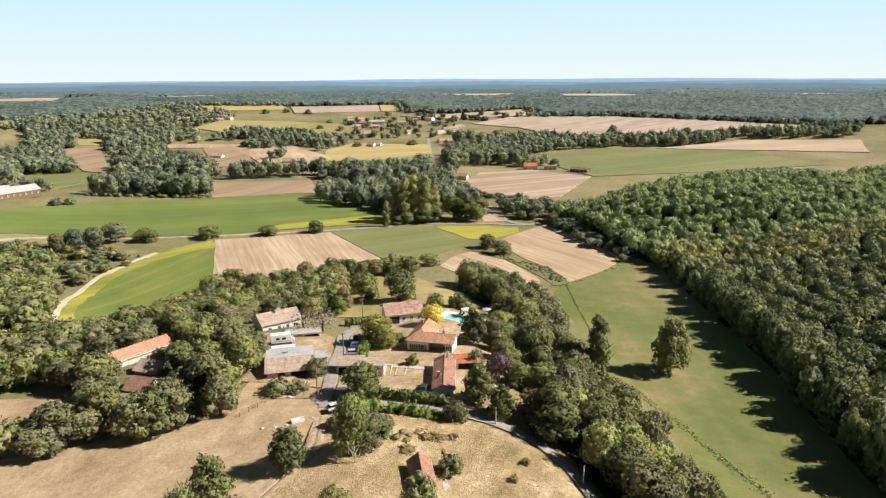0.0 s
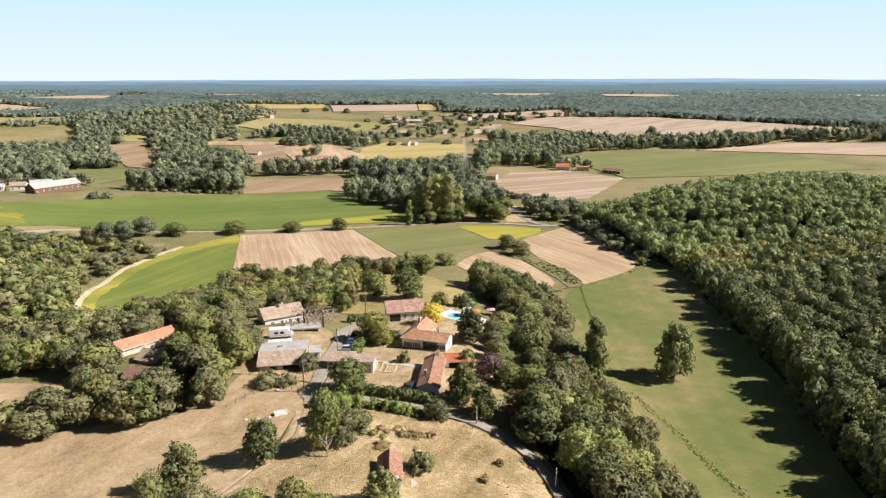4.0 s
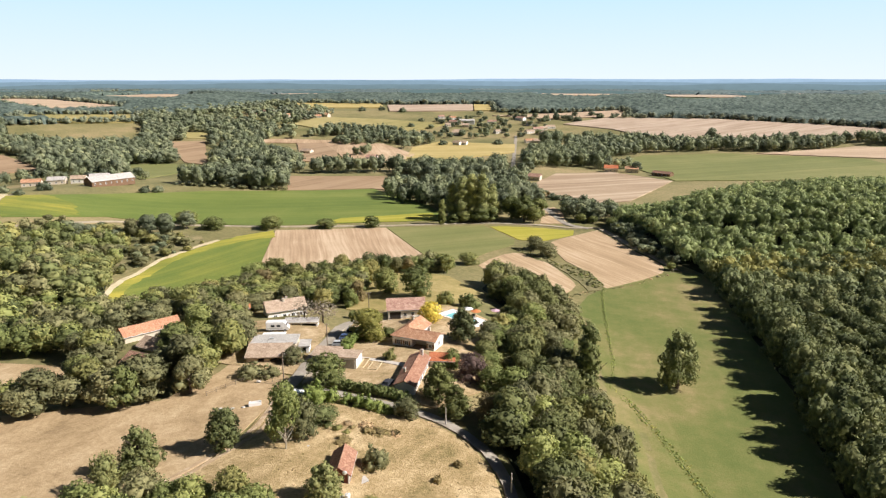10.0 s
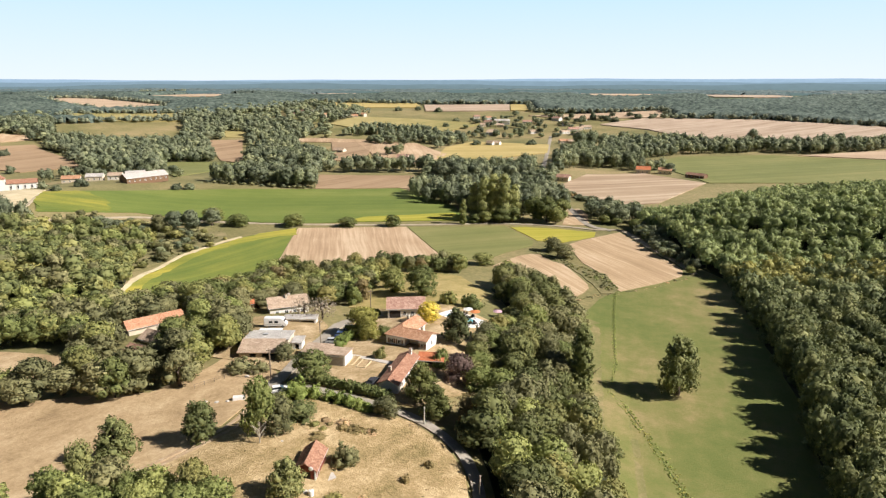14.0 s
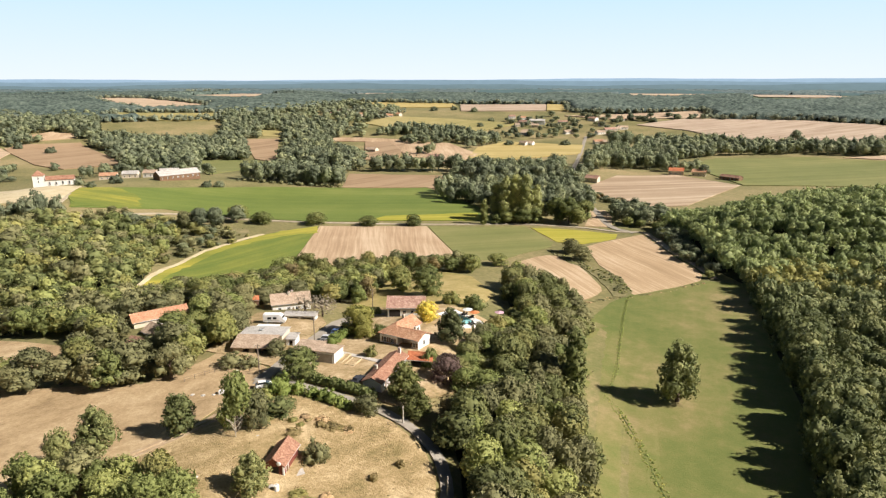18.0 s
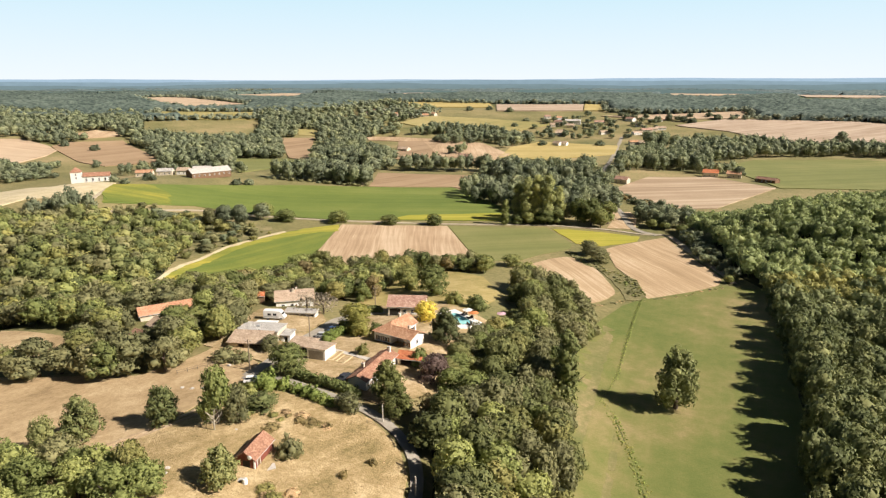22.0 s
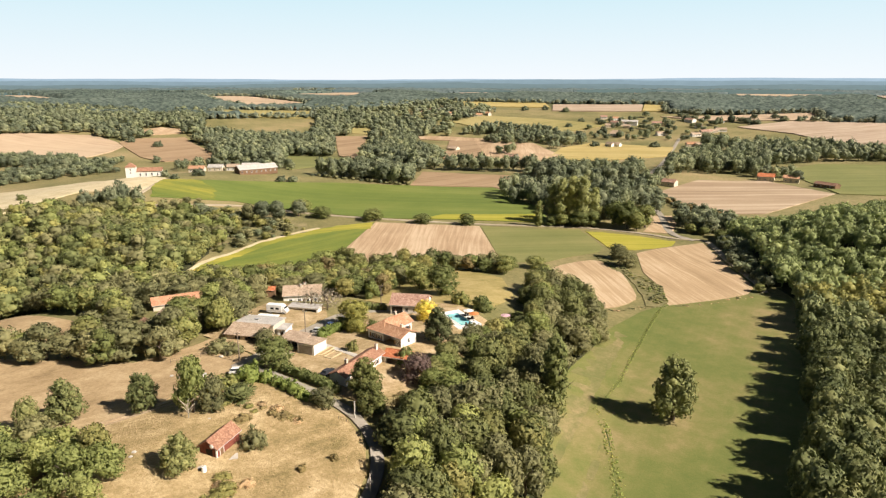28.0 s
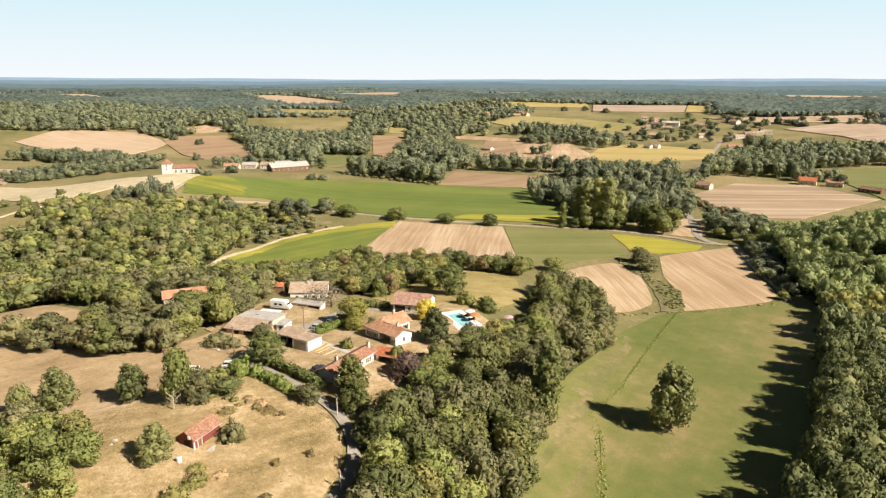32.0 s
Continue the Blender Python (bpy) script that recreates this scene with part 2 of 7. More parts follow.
WOOD_EDGE = foliage("wood_edge_leaves", (0.066, 0.092, 0.033), (0.095, 0.123, 0.044), (0.141, 0.158, 0.056))
# Darker copy of the edge leaves; paints the shade on the west faces.
WOOD_SHADED = foliage("shaded_wood_leaves", (0.047, 0.066, 0.021), (0.068, 0.089, 0.028), (0.100, 0.114, 0.036))
LIMEWOOD = foliage("lime_wood_leaves", (0.108, 0.123, 0.031), (0.142, 0.152, 0.038), (0.181, 0.183, 0.048), 0.3)
RANK = foliage("rank_grass", (0.10, 0.14, 0.028), (0.135, 0.18, 0.034), (0.17, 0.205, 0.042))
# Haze over the valley is mixed into these two greens as well.
MID_LEAF_HAZED = foliage("hazed_mid_leaves", (0.079, 0.106, 0.053), (0.107, 0.137, 0.064), (0.142, 0.165, 0.077), 0.32)
VALLEY_OAK_HAZED = foliage("hazed_oak_leaves", (0.061, 0.084, 0.046), (0.087, 0.112, 0.058), (0.118, 0.139, 0.069), 0.32)
GROVE_OAK = foliage("grove_oak_leaves", (0.053, 0.068, 0.020), (0.078, 0.096, 0.027), (0.116, 0.124, 0.035), 0.26)
STRAW_LEAF = foliage("straw_tufts", (0.16, 0.125, 0.055), (0.24, 0.18, 0.085), (0.31, 0.24, 0.12))


def canopy_leaves(name, dark, mid, light, size):
    """Closed woodland seen from afar: crown-sized mottling over broad tints."""
    m, N, L, b = material(name, 0.95)
    p = position(N)
    crowns = noise_node(N, L, p, 1.0 / size, 2, 0.6)
    broad = noise_node(N, L, p, 0.009, 3, 0.6)
    f = math_node(N, L, "ADD", math_node(N, L, "MULTIPLY", crowns, 0.75), math_node(N, L, "MULTIPLY", broad, 0.25))
    L.new(ramp_node(N, L, f, [(0.38, dark), (0.5, mid), (0.62, light)]), b.inputs["Base Color"])
    return m


# Bluer, lighter greens: distance haze is painted into both canopies.
CANOPY_HAZED = canopy_leaves("far_canopy_hazed", (0.036, 0.054, 0.045), (0.084, 0.112, 0.092), (0.148, 0.180, 0.145), 6.0)
CANOPY_FAR_HAZED = canopy_leaves("distant_canopy_hazed", (0.066, 0.094, 0.096), (0.108, 0.144, 0.142), (0.152, 0.19, 0.18), 9.0)
STRAW_BOARD = paint("pale_timber_edging", (0.56, 0.46, 0.29), 0.9, 0.15, 2)
DEAD_WOOD = paint("bleached_wood", (0.46, 0.40, 0.31), 0.9, 0.2, 3)
BARK = paint("bark", (0.13, 0.10, 0.075), 0.95, 0.3, 3)

TILE_RED = tiles("red_clay_tiles", (0.24, 0.115, 0.074), (0.35, 0.18, 0.115), (0.46, 0.275, 0.18))
TILE_PINK = tiles("pale_pink_tiles", (0.29, 0.155, 0.115), (0.43, 0.255, 0.19), (0.58, 0.41, 0.32))
TILE_ORANGE = tiles("orange_clay_tiles", (0.36, 0.175, 0.098), (0.48, 0.262, 0.152), (0.59, 0.375, 0.24))
TILE_TERRA = tiles("terracotta_tiles", (0.38, 0.18, 0.10), (0.50, 0.255, 0.15), (0.57, 0.34, 0.21))
TILE_NEW = tiles("new_red_tiles", (0.42, 0.13, 0.06), (0.54, 0.18, 0.08), (0.60, 0.26, 0.13))
TILE_TAN = tiles("lichened_tan_tiles", (0.33, 0.24, 0.17), (0.45, 0.335, 0.24), (0.56, 0.44, 0.33))
TILE_BROWN = tiles("old_brown_tiles", (0.22, 0.12, 0.085), (0.31, 0.175, 0.12), (0.40, 0.26, 0.18))
SHEET_GREY = tiles("grey_fibre_sheets", (0.40, 0.37, 0.34), (0.50, 0.47, 0.43), (0.57, 0.54, 0.50), 0.18)
RENDER_WHITE = paint("white_render", (0.78, 0.75, 0.69), 0.9, 0.06)
RENDER_CREAM = paint("cream_render", (0.62, 0.54, 0.42), 0.9, 0.1)
STONE = paint("rubble_stone", (0.42, 0.35, 0.26), 0.95, 0.25, 2.5)
BLOCK_GREY = paint("grey_blockwork", (0.36, 0.33, 0.29), 0.95, 0.15, 1.5)
RED_BOARD = paint("dark_red_boards", (0.21, 0.065, 0.045), 0.8, 0.2, 2)
PLANK = paint("brown_planks", (0.20, 0.12, 0.07), 0.8, 0.25, 2)
WHITE = paint("white_paint", (0.80, 0.79, 0.77), 0.4, 0.04)
# Near-black for loungers and window backs; also painted shade in bays and doorways.
DARK = paint("dark_parts_and_shade", (0.035, 0.03, 0.026), 0.9, 0.2)
GREY_METAL = paint("galvanised_metal", (0.52, 0.52, 0.52), 0.45, 0.08, 0.7, 0.3)
POLE_WOOD = paint("weathered_pole", (0.24, 0.19, 0.14), 0.9, 0.2, 2)
CONCRETE = paint("concrete", (0.52, 0.48, 0.43), 0.9, 0.12, 1.0)
RUBBER = paint("black_rubber", (0.03, 0.03, 0.03), 0.8, 0.2)
ORANGE_CLOTH = paint("orange_cloth", (0.62, 0.22, 0.08), 0.8, 0.1)
PINK_CLOTH = paint("faded_pink_cloth", (0.62, 0.40, 0.46), 0.8, 0.15)
POOL_TILE = paint("pool_lining", (0.28, 0.74, 0.85), 0.4, 0.06, 0.5)
GLASS_DARK, _N, _L, _b = material("window_glass", 0.08)
_b.inputs["Base Color"].default_value = (0.03, 0.035, 0.04, 1)
_b.inputs["Specular IOR Level"].default_value = 0.6
POOL_WATER, _N, _L, _b = material("pool_water", 0.03)
_b.inputs["Base Color"].default_value = (0.30, 0.76, 0.84, 1)
_b.inputs["Transmission Weight"].default_value = 0.35
_b.inputs["IOR"].default_value = 1.33
CAR_DARK, CAR_BLUE, CAR_GREY = (paint("car_" + n, c, 0.25, 0.03) for n, c in (("dark", (0.05, 0.05, 0.06)), ("blue", (0.11, 0.17, 0.33)), ("grey", (0.50, 0.51, 0.52))))


# ---- landform ----------------------------------------------------------
FAR_STEPS = ((0, -15), (650, -15), (780, -9), (930, 10), (1130, 27), (1320, 34), (2500, 34), (4500, 40), (8000, 40))
HILLS = []


def hill(x, y, rx, ry, height, steep):
    HILLS.append((x, y, rx, ry, height, steep))


hill(26.15, -109.59, 33.95, 123.57, 13.33, 1.49)
hill(-0.03, 10.63, 41.85, 73.86, 10.76, 1.19)
hill(-64.32, -105.19, 69.32, 135.14, 15.18, 2.77)
hill(2.15, -214.99, 62.2, 83.35, 12.52, 0.78)
hill(186, 186, 75, 54, 15.9, 2.3)
hill(360, 203, 129, 96, 29.5, 0.9)
hill(267, 90, 89, 40, 11.2, 1.3)
hill(-290, 147, 80, 160, 17.4, 0.9)
hill(-216, 36, 94, 29, 9, 1.3)
hill(-127.25, -210.57, 121.46, 76.58, 8, 0.74)
hill(-193, 277, 99, 42, 2.6, 0.9)
hill(288, -4, 112, 86, 15, 1.4)
hill(26, 449, 38, 59, 3.6, 1)
hill(-190, 590, 60, 60, 4.1, 1)


def level(x, y):
    """Height of the land at x, y (numbers or arrays)."""
    x, y = np.asarray(x, float), np.asarray(y, float)
    far = np.hypot(x - 50, y)
    z = np.interp(far, [a for a, _ in FAR_STEPS], [b for _, b in FAR_STEPS])
    for a, b, c, e, height, steep in HILLS:
        z = z + height * np.exp(-((((x - a) / c) ** 2 + ((y - b) / e) ** 2) ** steep))
    ridge = np.sin(x * 0.0021 + 1.3) * np.cos(y * 0.0017 + 0.4) + 0.6 * np.sin(x * 0.0047 - y * 0.0031 + 2.0)
    return z + np.clip((far - 1500) / 1500, 0, 1) * 4.0 * ridge


def ground_at(x, y):
    return float(level(x, y))


def fast_mesh(name, verts, quads, tris, mat, tint=None, normals=None):
    """A mesh from arrays of corners, quads and triangles, with soft shading normals where given."""
    me = bpy.data.meshes.new(name)
    verts = np.asarray(verts, np.float32)
    quads, tris = np.asarray(quads, np.int32).reshape(-1, 4), np.asarray(tris, np.int32).reshape(-1, 3)
    me.vertices.add(len(verts))
    me.vertices.foreach_set("co", verts.ravel())
    loops = np.concatenate([quads.ravel(), tris.ravel()])
    me.loops.add(len(loops))
    me.loops.foreach_set("vertex_index", loops)
    me.polygons.add(len(quads) + len(tris))
    starts = np.concatenate([np.arange(len(quads)) * 4, len(quads) * 4 + np.arange(len(tris)) * 3]).astype(np.int32)
    me.polygons.foreach_set("loop_start", starts)
    if tint is not None:
        at = me.attributes.new("tint", "FLOAT", "POINT")
        at.data.foreach_set("value", np.asarray(tint, np.float32))
    if normals is not None:
        at = me.attributes.new("custom_normal", "FLOAT_VECTOR", "POINT")
        at.data.foreach_set("vector", np.asarray(normals, np.float32).ravel())
    me.update(calc_edges=True)
    me.materials.append(mat)
    return me


def part(name, bm, mat, parent, label=""):
    me = bpy.data.meshes.new(name)
    bm.normal_update()
    bm.to_mesh(me)
    bm.free()
    me.materials.append(mat)
    ob = new(name, me)
    ob.parent = parent
    if label:
        ob["label"] = label
    return ob


def empty(name, m):
    ob = new(name)
    ob.matrix_world = m
    return ob


def box(bm, x0, y0, z0, x1, y1, z1):
    v = [bm.verts.new(c) for c in ((x0, y0, z0), (x1, y0, z0), (x1, y1, z0), (x0, y1, z0), (x0, y0, z1), (x1, y0, z1), (x1, y1, z1), (x0, y1, z1))]
    for f in ((3, 2, 1, 0), (4, 5, 6, 7), (0, 1, 5, 4), (1, 2, 6, 5), (2, 3, 7, 6), (3, 0, 4, 7)):
        bm.faces.new([v[i] for i in f])
    return bm


def boxed(*c):
    return box(bmesh.new(), *c)


def prism(points, z0, z1):
    """A solid over a flat outline."""
    bm = bmesh.new()
    lo = [bm.verts.new((x, y, z0)) for x, y in points]
    hi = [bm.verts.new((x, y, z1)) for x, y in points]
    bm.faces.new(hi)
    bm.faces.new(lo[::-1])
    for i in range(len(points)):
        j = (i + 1) % len(points)
        bm.faces.new((lo[i], lo[j], hi[j], hi[i]))
    return bm


def tube(bm, path, radii, sides=7):
    """A tapered tube along points."""
    rings = []
    for i, (p, r) in enumerate(zip(path, radii)):
        a = Vector(path[min(i + 1, len(path) - 1)]) - Vector(path[max(i - 1, 0)])
        q = a.to_track_quat("Z", "Y")
        rings.append([bm.verts.new(Vector(p) + q @ Vector((r * math.cos(k * math.tau / sides), r * math.sin(k * math.tau / sides), 0))) for k in range(sides)])
    for a, b in zip(rings, rings[1:]):
        for k in range(sides):
            bm.faces.new((a[k], a[(k + 1) % sides], b[(k + 1) % sides], b[k]))
    bm.faces.new(rings[0][::-1])
    bm.faces.new(rings[-1])
    return bm


# ---- ground and fields -------------------------------------------------
def ground_sheet():
    n = 281
    s = np.linspace(-1, 1, n)
    c = np.sign(s) * (420 * np.abs(s) + 4650 * np.abs(s) ** 4.5)
    X, Y = np.meshgrid(c, c + 60, indexing="xy")
    V = np.stack([X, Y, level(X, Y)], -1).reshape(-1, 3)
    i = np.arange(n * n).reshape(n, n)
    Q = np.stack([i[:-1, :-1], i[:-1, 1:], i[1:, 1:], i[1:, :-1]], -1).reshape(-1, 4)
    m, N, L, b = material("countryside", 0.95)
    p = position(N)
    patches = noise_node(N, L, p, 0.012, 6, 0.6)
    tufts = noise_node(N, L, p, 0.5, 5, 0.75)
    f = math_node(N, L, "ADD", math_node(N, L, "MULTIPLY", patches, 0.6), math_node(N, L, "MULTIPLY", tufts, 0.4))
    near = ramp_node(N, L, f, [(0.38, (0.12, 0.125, 0.045)), (0.5, (0.23, 0.20, 0.085)), (0.62, (0.35, 0.27, 0.14))])
    crowns = noise_node(N, L, p, 0.06, 5, 0.7)
    woods = ramp_node(N, L, crowns, [(0.35, (0.06, 0.082, 0.04)), (0.55, (0.105, 0.132, 0.06)), (0.7, (0.15, 0.175, 0.08))])
    far = N.new("ShaderNodeVectorMath")
    far.operation = "LENGTH"
    L.new(p, far.inputs[0])
    w = math_node(N, L, "DIVIDE", math_node(N, L, "SUBTRACT", far.outputs["Value"], 1000.0), 150.0, True)
    L.new(mix_node(N, L, w, near, woods), b.inputs["Base Color"])
    bump_node(N, L, b, tufts, 0.3, 0.5)
    return tagged(new("ground", fast_mesh("ground", V, Q, [], m)), "rolling farmland of dry grass and distant woods", "ground", kind="structure")


FIELDS = []


def field(name, outline, mat, label, lift=0.25, cell=8.0, wobble=0.0, category="field"):
    """A flat-lying patch of land cover, draped over the ground, with a shallow rim."""
    FIELDS.append(outline)
    rnd = random.Random(len(outline) * 7 + int(outline[0][0]))
    pts = []
    for (x0, y0), (x1, y1) in zip(outline, outline[1:] + outline[:1]):
        n = max(1, int(math.hypot(x1 - x0, y1 - y0) / (cell * 1.0)))
        for k in range(n):
            pts.append((x0 + (x1 - x0) * k / n + rnd.uniform(-wobble, wobble), y0 + (y1 - y0) * k / n + rnd.uniform(-wobble, wobble)))
    bm = bmesh.new()
    bm.faces.new([bm.verts.new((x, y, 0)) for x, y in pts])
    xs, ys = [p[0] for p in pts], [p[1] for p in pts]
    for axis, lo, hi in ((0, min(xs), max(xs)), (1, min(ys), max(ys))):
        for k in range(1, int((hi - lo) / cell) + 1):
            at = [0, 0, 0]
            at[axis] = lo + k * cell
            no = [0, 0, 0]
            no[axis] = 1
            bmesh.ops.bisect_plane(bm, geom=bm.verts[:] + bm.edges[:] + bm.faces[:], plane_co=at, plane_no=no)
    for f in bm.faces:
        if f.normal.z < 0:
            f.normal_flip()
    for v in bm.verts:
        v.co.z = ground_at(v.co.x, v.co.y) + lift
    rim = [e for e in bm.edges if e.is_boundary]
    made = bmesh.ops.extrude_edge_only(bm, edges=rim)["geom"]
    for v in made:
        if isinstance(v, bmesh.types.BMVert):
            v.co.z -= lift + 0.5
    return tagged(part(name, bm, mat, None), label, category, kind="structure")


def ribbon(name, pts, width, mat, label, lift=0.35, step=4.0):
    """A road or track along points, draped over the ground."""
    line = []
    n = len(pts)
    for i in range(n - 1):
        p0, p1, p2, p3 = (Vector(pts[min(max(k, 0), n - 1)]) for k in (i - 1, i, i + 1, i + 2))
        m = max(2, int((p2 - p1).length / step))
        for k in range(m):
            t = k / m
            line.append(0.5 * (2 * p1 + (p2 - p0) * t + (2 * p0 - 5 * p1 + 4 * p2 - p3) * t * t + (3 * p1 - p0 - 3 * p2 + p3) * t ** 3))
    line.append(Vector(pts[-1]))
    bm = bmesh.new()
    rows = []
    for i, p in enumerate(line):
        d = (line[min(i + 1, len(line) - 1)] - line[max(i - 1, 0)]).normalized()
        side = Vector((-d.y, d.x))
        row = []
        for s, drop in ((-0.55, 0.6), (-0.5, 0.0), (0.0, -0.06), (0.5, 0.0), (0.55, 0.6)):
            q = p + side * s * width * (1 + 0.06 * math.sin(i * 1.7))
            row.append(bm.verts.new((q.x, q.y, ground_at(q.x, q.y) + lift - drop)))
        rows.append(row)
    for a, b in zip(rows, rows[1:]):
        for k in range(4):
            bm.faces.new((a[k + 1], a[k], b[k], b[k + 1]))
    return tagged(part(name, bm, mat, None), label, "road", kind="structure")


ground_sheet()


def backdrop(name, radius, tops, low, color_low, color_high, glow, label, z_low, z_high):
    """A far curved, self-lit wall of sky or hills round the northern side; the hills' haze is painted in."""
    bm = bmesh.new()
    row = []
    n = 180
    for k in range(n + 1):
        a = radians(-95 + 190 * k / n)
        x, y = 50 + radius * math.sin(a), -170 + radius * math.cos(a)
        row.append((bm.verts.new((x, y, low)), bm.verts.new((x, y, tops(a)))))
    for p, q in zip(row, row[1:]):
        bm.faces.new((p[0], p[1], q[1], q[0]))
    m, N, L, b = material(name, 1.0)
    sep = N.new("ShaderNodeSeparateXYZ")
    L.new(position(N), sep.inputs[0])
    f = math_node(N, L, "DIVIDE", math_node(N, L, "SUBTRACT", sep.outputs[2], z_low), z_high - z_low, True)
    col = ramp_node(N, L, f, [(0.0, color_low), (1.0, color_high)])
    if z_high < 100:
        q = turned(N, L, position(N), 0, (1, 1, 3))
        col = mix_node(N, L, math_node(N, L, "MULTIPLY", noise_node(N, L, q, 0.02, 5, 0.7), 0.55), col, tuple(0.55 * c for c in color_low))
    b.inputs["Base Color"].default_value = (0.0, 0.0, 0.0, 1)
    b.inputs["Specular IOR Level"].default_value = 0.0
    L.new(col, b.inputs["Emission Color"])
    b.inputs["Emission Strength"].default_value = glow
    return tagged(part(name, bm, m, None), label, "backdrop", kind="structure")


backdrop("backdrop_sky", 4820, lambda a: 1500, -60, (0.83, 0.91, 0.95), (0.54, 0.795, 0.885), 0.76, "bright pale blue summer sky", 60, 760)
# Hill walls glow; haze is painted in, bluer and lighter with distance.
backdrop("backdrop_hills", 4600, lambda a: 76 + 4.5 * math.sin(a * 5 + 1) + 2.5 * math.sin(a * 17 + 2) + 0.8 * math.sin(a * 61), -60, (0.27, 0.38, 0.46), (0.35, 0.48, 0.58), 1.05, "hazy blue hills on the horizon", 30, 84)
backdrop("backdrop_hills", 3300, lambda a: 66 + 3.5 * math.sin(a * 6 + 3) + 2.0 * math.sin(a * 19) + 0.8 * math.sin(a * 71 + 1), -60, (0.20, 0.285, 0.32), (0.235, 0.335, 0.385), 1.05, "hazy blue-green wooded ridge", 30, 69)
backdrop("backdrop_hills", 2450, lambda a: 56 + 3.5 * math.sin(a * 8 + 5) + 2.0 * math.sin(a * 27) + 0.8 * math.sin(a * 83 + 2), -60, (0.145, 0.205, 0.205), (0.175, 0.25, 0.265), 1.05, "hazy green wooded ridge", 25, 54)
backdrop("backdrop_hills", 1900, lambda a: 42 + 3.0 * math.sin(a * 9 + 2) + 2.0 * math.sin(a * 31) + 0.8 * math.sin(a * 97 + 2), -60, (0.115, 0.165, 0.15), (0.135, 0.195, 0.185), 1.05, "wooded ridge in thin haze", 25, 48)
field("meadow", [(60, 55), (66, 75), (74, 88), (104, 114), (126, 112), (130, 60), (128, 0), (128, -140), (50, -140), (52, -60), (48, 0)], MEADOW, "mown green valley meadow with worn tan patches", 0.15)
field("dry_field", [(-11, -63), (5, -62.5), (24, -64), (33, -70), (38, -78), (41, -90), (44, -110), (44, -160), (-60, -160), (-18, -100), (-11, -82)], GRASS_DRY, "dry straw-coloured rough grass round a small shed", 0.3, 6)
field("pasture", [(-10, -60), (-12, -50), (-29, -44), (-31.5, -56), (-36, -65), (-46, -67.5), (-68, -74.5), (-112, -94), (-112, -160), (-58, -160), (-19, -100), (-13, -82)], PASTURE, "bare trodden brown pasture", 0.2, 6, 0.5)
field("paddock", [(-118, -46), (-72, -48), (-64, -60), (-66, -70), (-118, -74)], PASTURE, "small bare brown paddock among trees", 0.2, 6)
field("barn_yard", [(-33, -45), (-12, -49.5), (-12.5, -30), (-14, -14), (-20, -6), (-38, -12), (-35, -30)], GRASS_YARD, "dusty yard of dry grass round the barn", 0.26, 5)
field("garden", [(-8, -34), (-7, -54), (24, -58), (33, -45), (33, -12), (32, 9), (14, 19), (-14, 10), (-8, -12)], GRASS_YARD, "dry garden lawn between the houses", 0.24, 5)
field("lawn", [(-33, 100), (8, 82), (24, 50), (24, 18), (10, 13), (-17, 12), (-23, 50)], LAWN, "yellowing garden lawn behind the houses", 0.22, 6)
field("green_crop_field", [(-248, 132), (-266, 150), (-280, 173), (-258, 204), (-236, 236), (-200, 270), (-150, 301), (-87, 330), (-30, 262), (-8, 218), (-60, 203), (-115, 185), (-161, 179), (-211, 168)], GREEN_CROP, "long field of low green crop beyond the lane", 0.3)
field("yellow_strip", [(-14, 216), (-60, 204), (-85, 197), (-80, 212), (-24, 238)], YELLOW_STRIP, "yellow flowering strip along the green field", 0.5, 8, 1.0)
field("yellow_strip", [(-279, 172), (-270, 187), (-256, 188), (-236, 176), (-222, 160), (-234, 148), (-248, 134), (-265, 150)], YELLOW_CORNER, "yellowing corner of the green crop field", 0.45, 4, 2.2)
field("yellow_green_field", [(-117, 22), (-131, 63), (-135, 100), (-131, 127), (-126, 146), (-118, 161), (-108, 173.5), (-84, 96), (-80, 52), (-86, 20)], YELLOWING, "green field turning yellow beside the west wood", 0.2)
field("yellow_margin", [(-108, 173), (-118, 161), (-126, 146), (-131, 127), (-135, 100), (-131, 64), (-120, 34), (-115, 36), (-126, 66), (-129, 99), (-124, 126), (-116, 142), (-108, 152), (-101, 156)], YELLOW_CROP, "yellow margin of the green field", 0.3, 4, 1.2)
field("chalk_track", [(-114, 18), (-119, 33), (-131.5, 64), (-135.5, 100), (-131.5, 126), (-127, 144), (-129.5, 145), (-134, 127), (-138, 100), (-133.5, 63), (-121.5, 32)], CHALK, "pale chalky track along the field edge", 0.34, 5, 0.5)
field("stubble_field", [(-107, 174), (-45, 191), (-12, 131), (-5, 105), (-30, 98), (-70, 80), (-84, 96)], STUBBLE, "pale stubble field with drilled rows", 0.2)
field("short_crop_field", [(-44, 191), (-6, 199), (12, 206), (23, 188), (33, 169), (33, 159), (27, 150), (21, 142), (14, 127), (-2, 118), (-12, 132)], GREEN_MID, "short green crop field by the lane", 0.2)
field("flowering_field", [(16, 203), (25, 205), (47, 202), (67, 197), (66, 186), (57, 177), (49, 170), (42, 168.5), (35, 171), (25, 188)], YELLOW_STRIP, "bright yellow flowering field", 0.2, 5, 0.6)
field("stubble_strip", [(18, 112), (22, 125), (28, 136), (33, 141), (39, 141), (44, 136), (49, 128), (55, 113), (59, 102), (61.5, 94), (62, 89), (60, 82), (57, 76), (51, 69), (42, 76), (28, 94)], STUBBLE_EAST, "stubble strip curving down to the meadow", 0.2, 5)
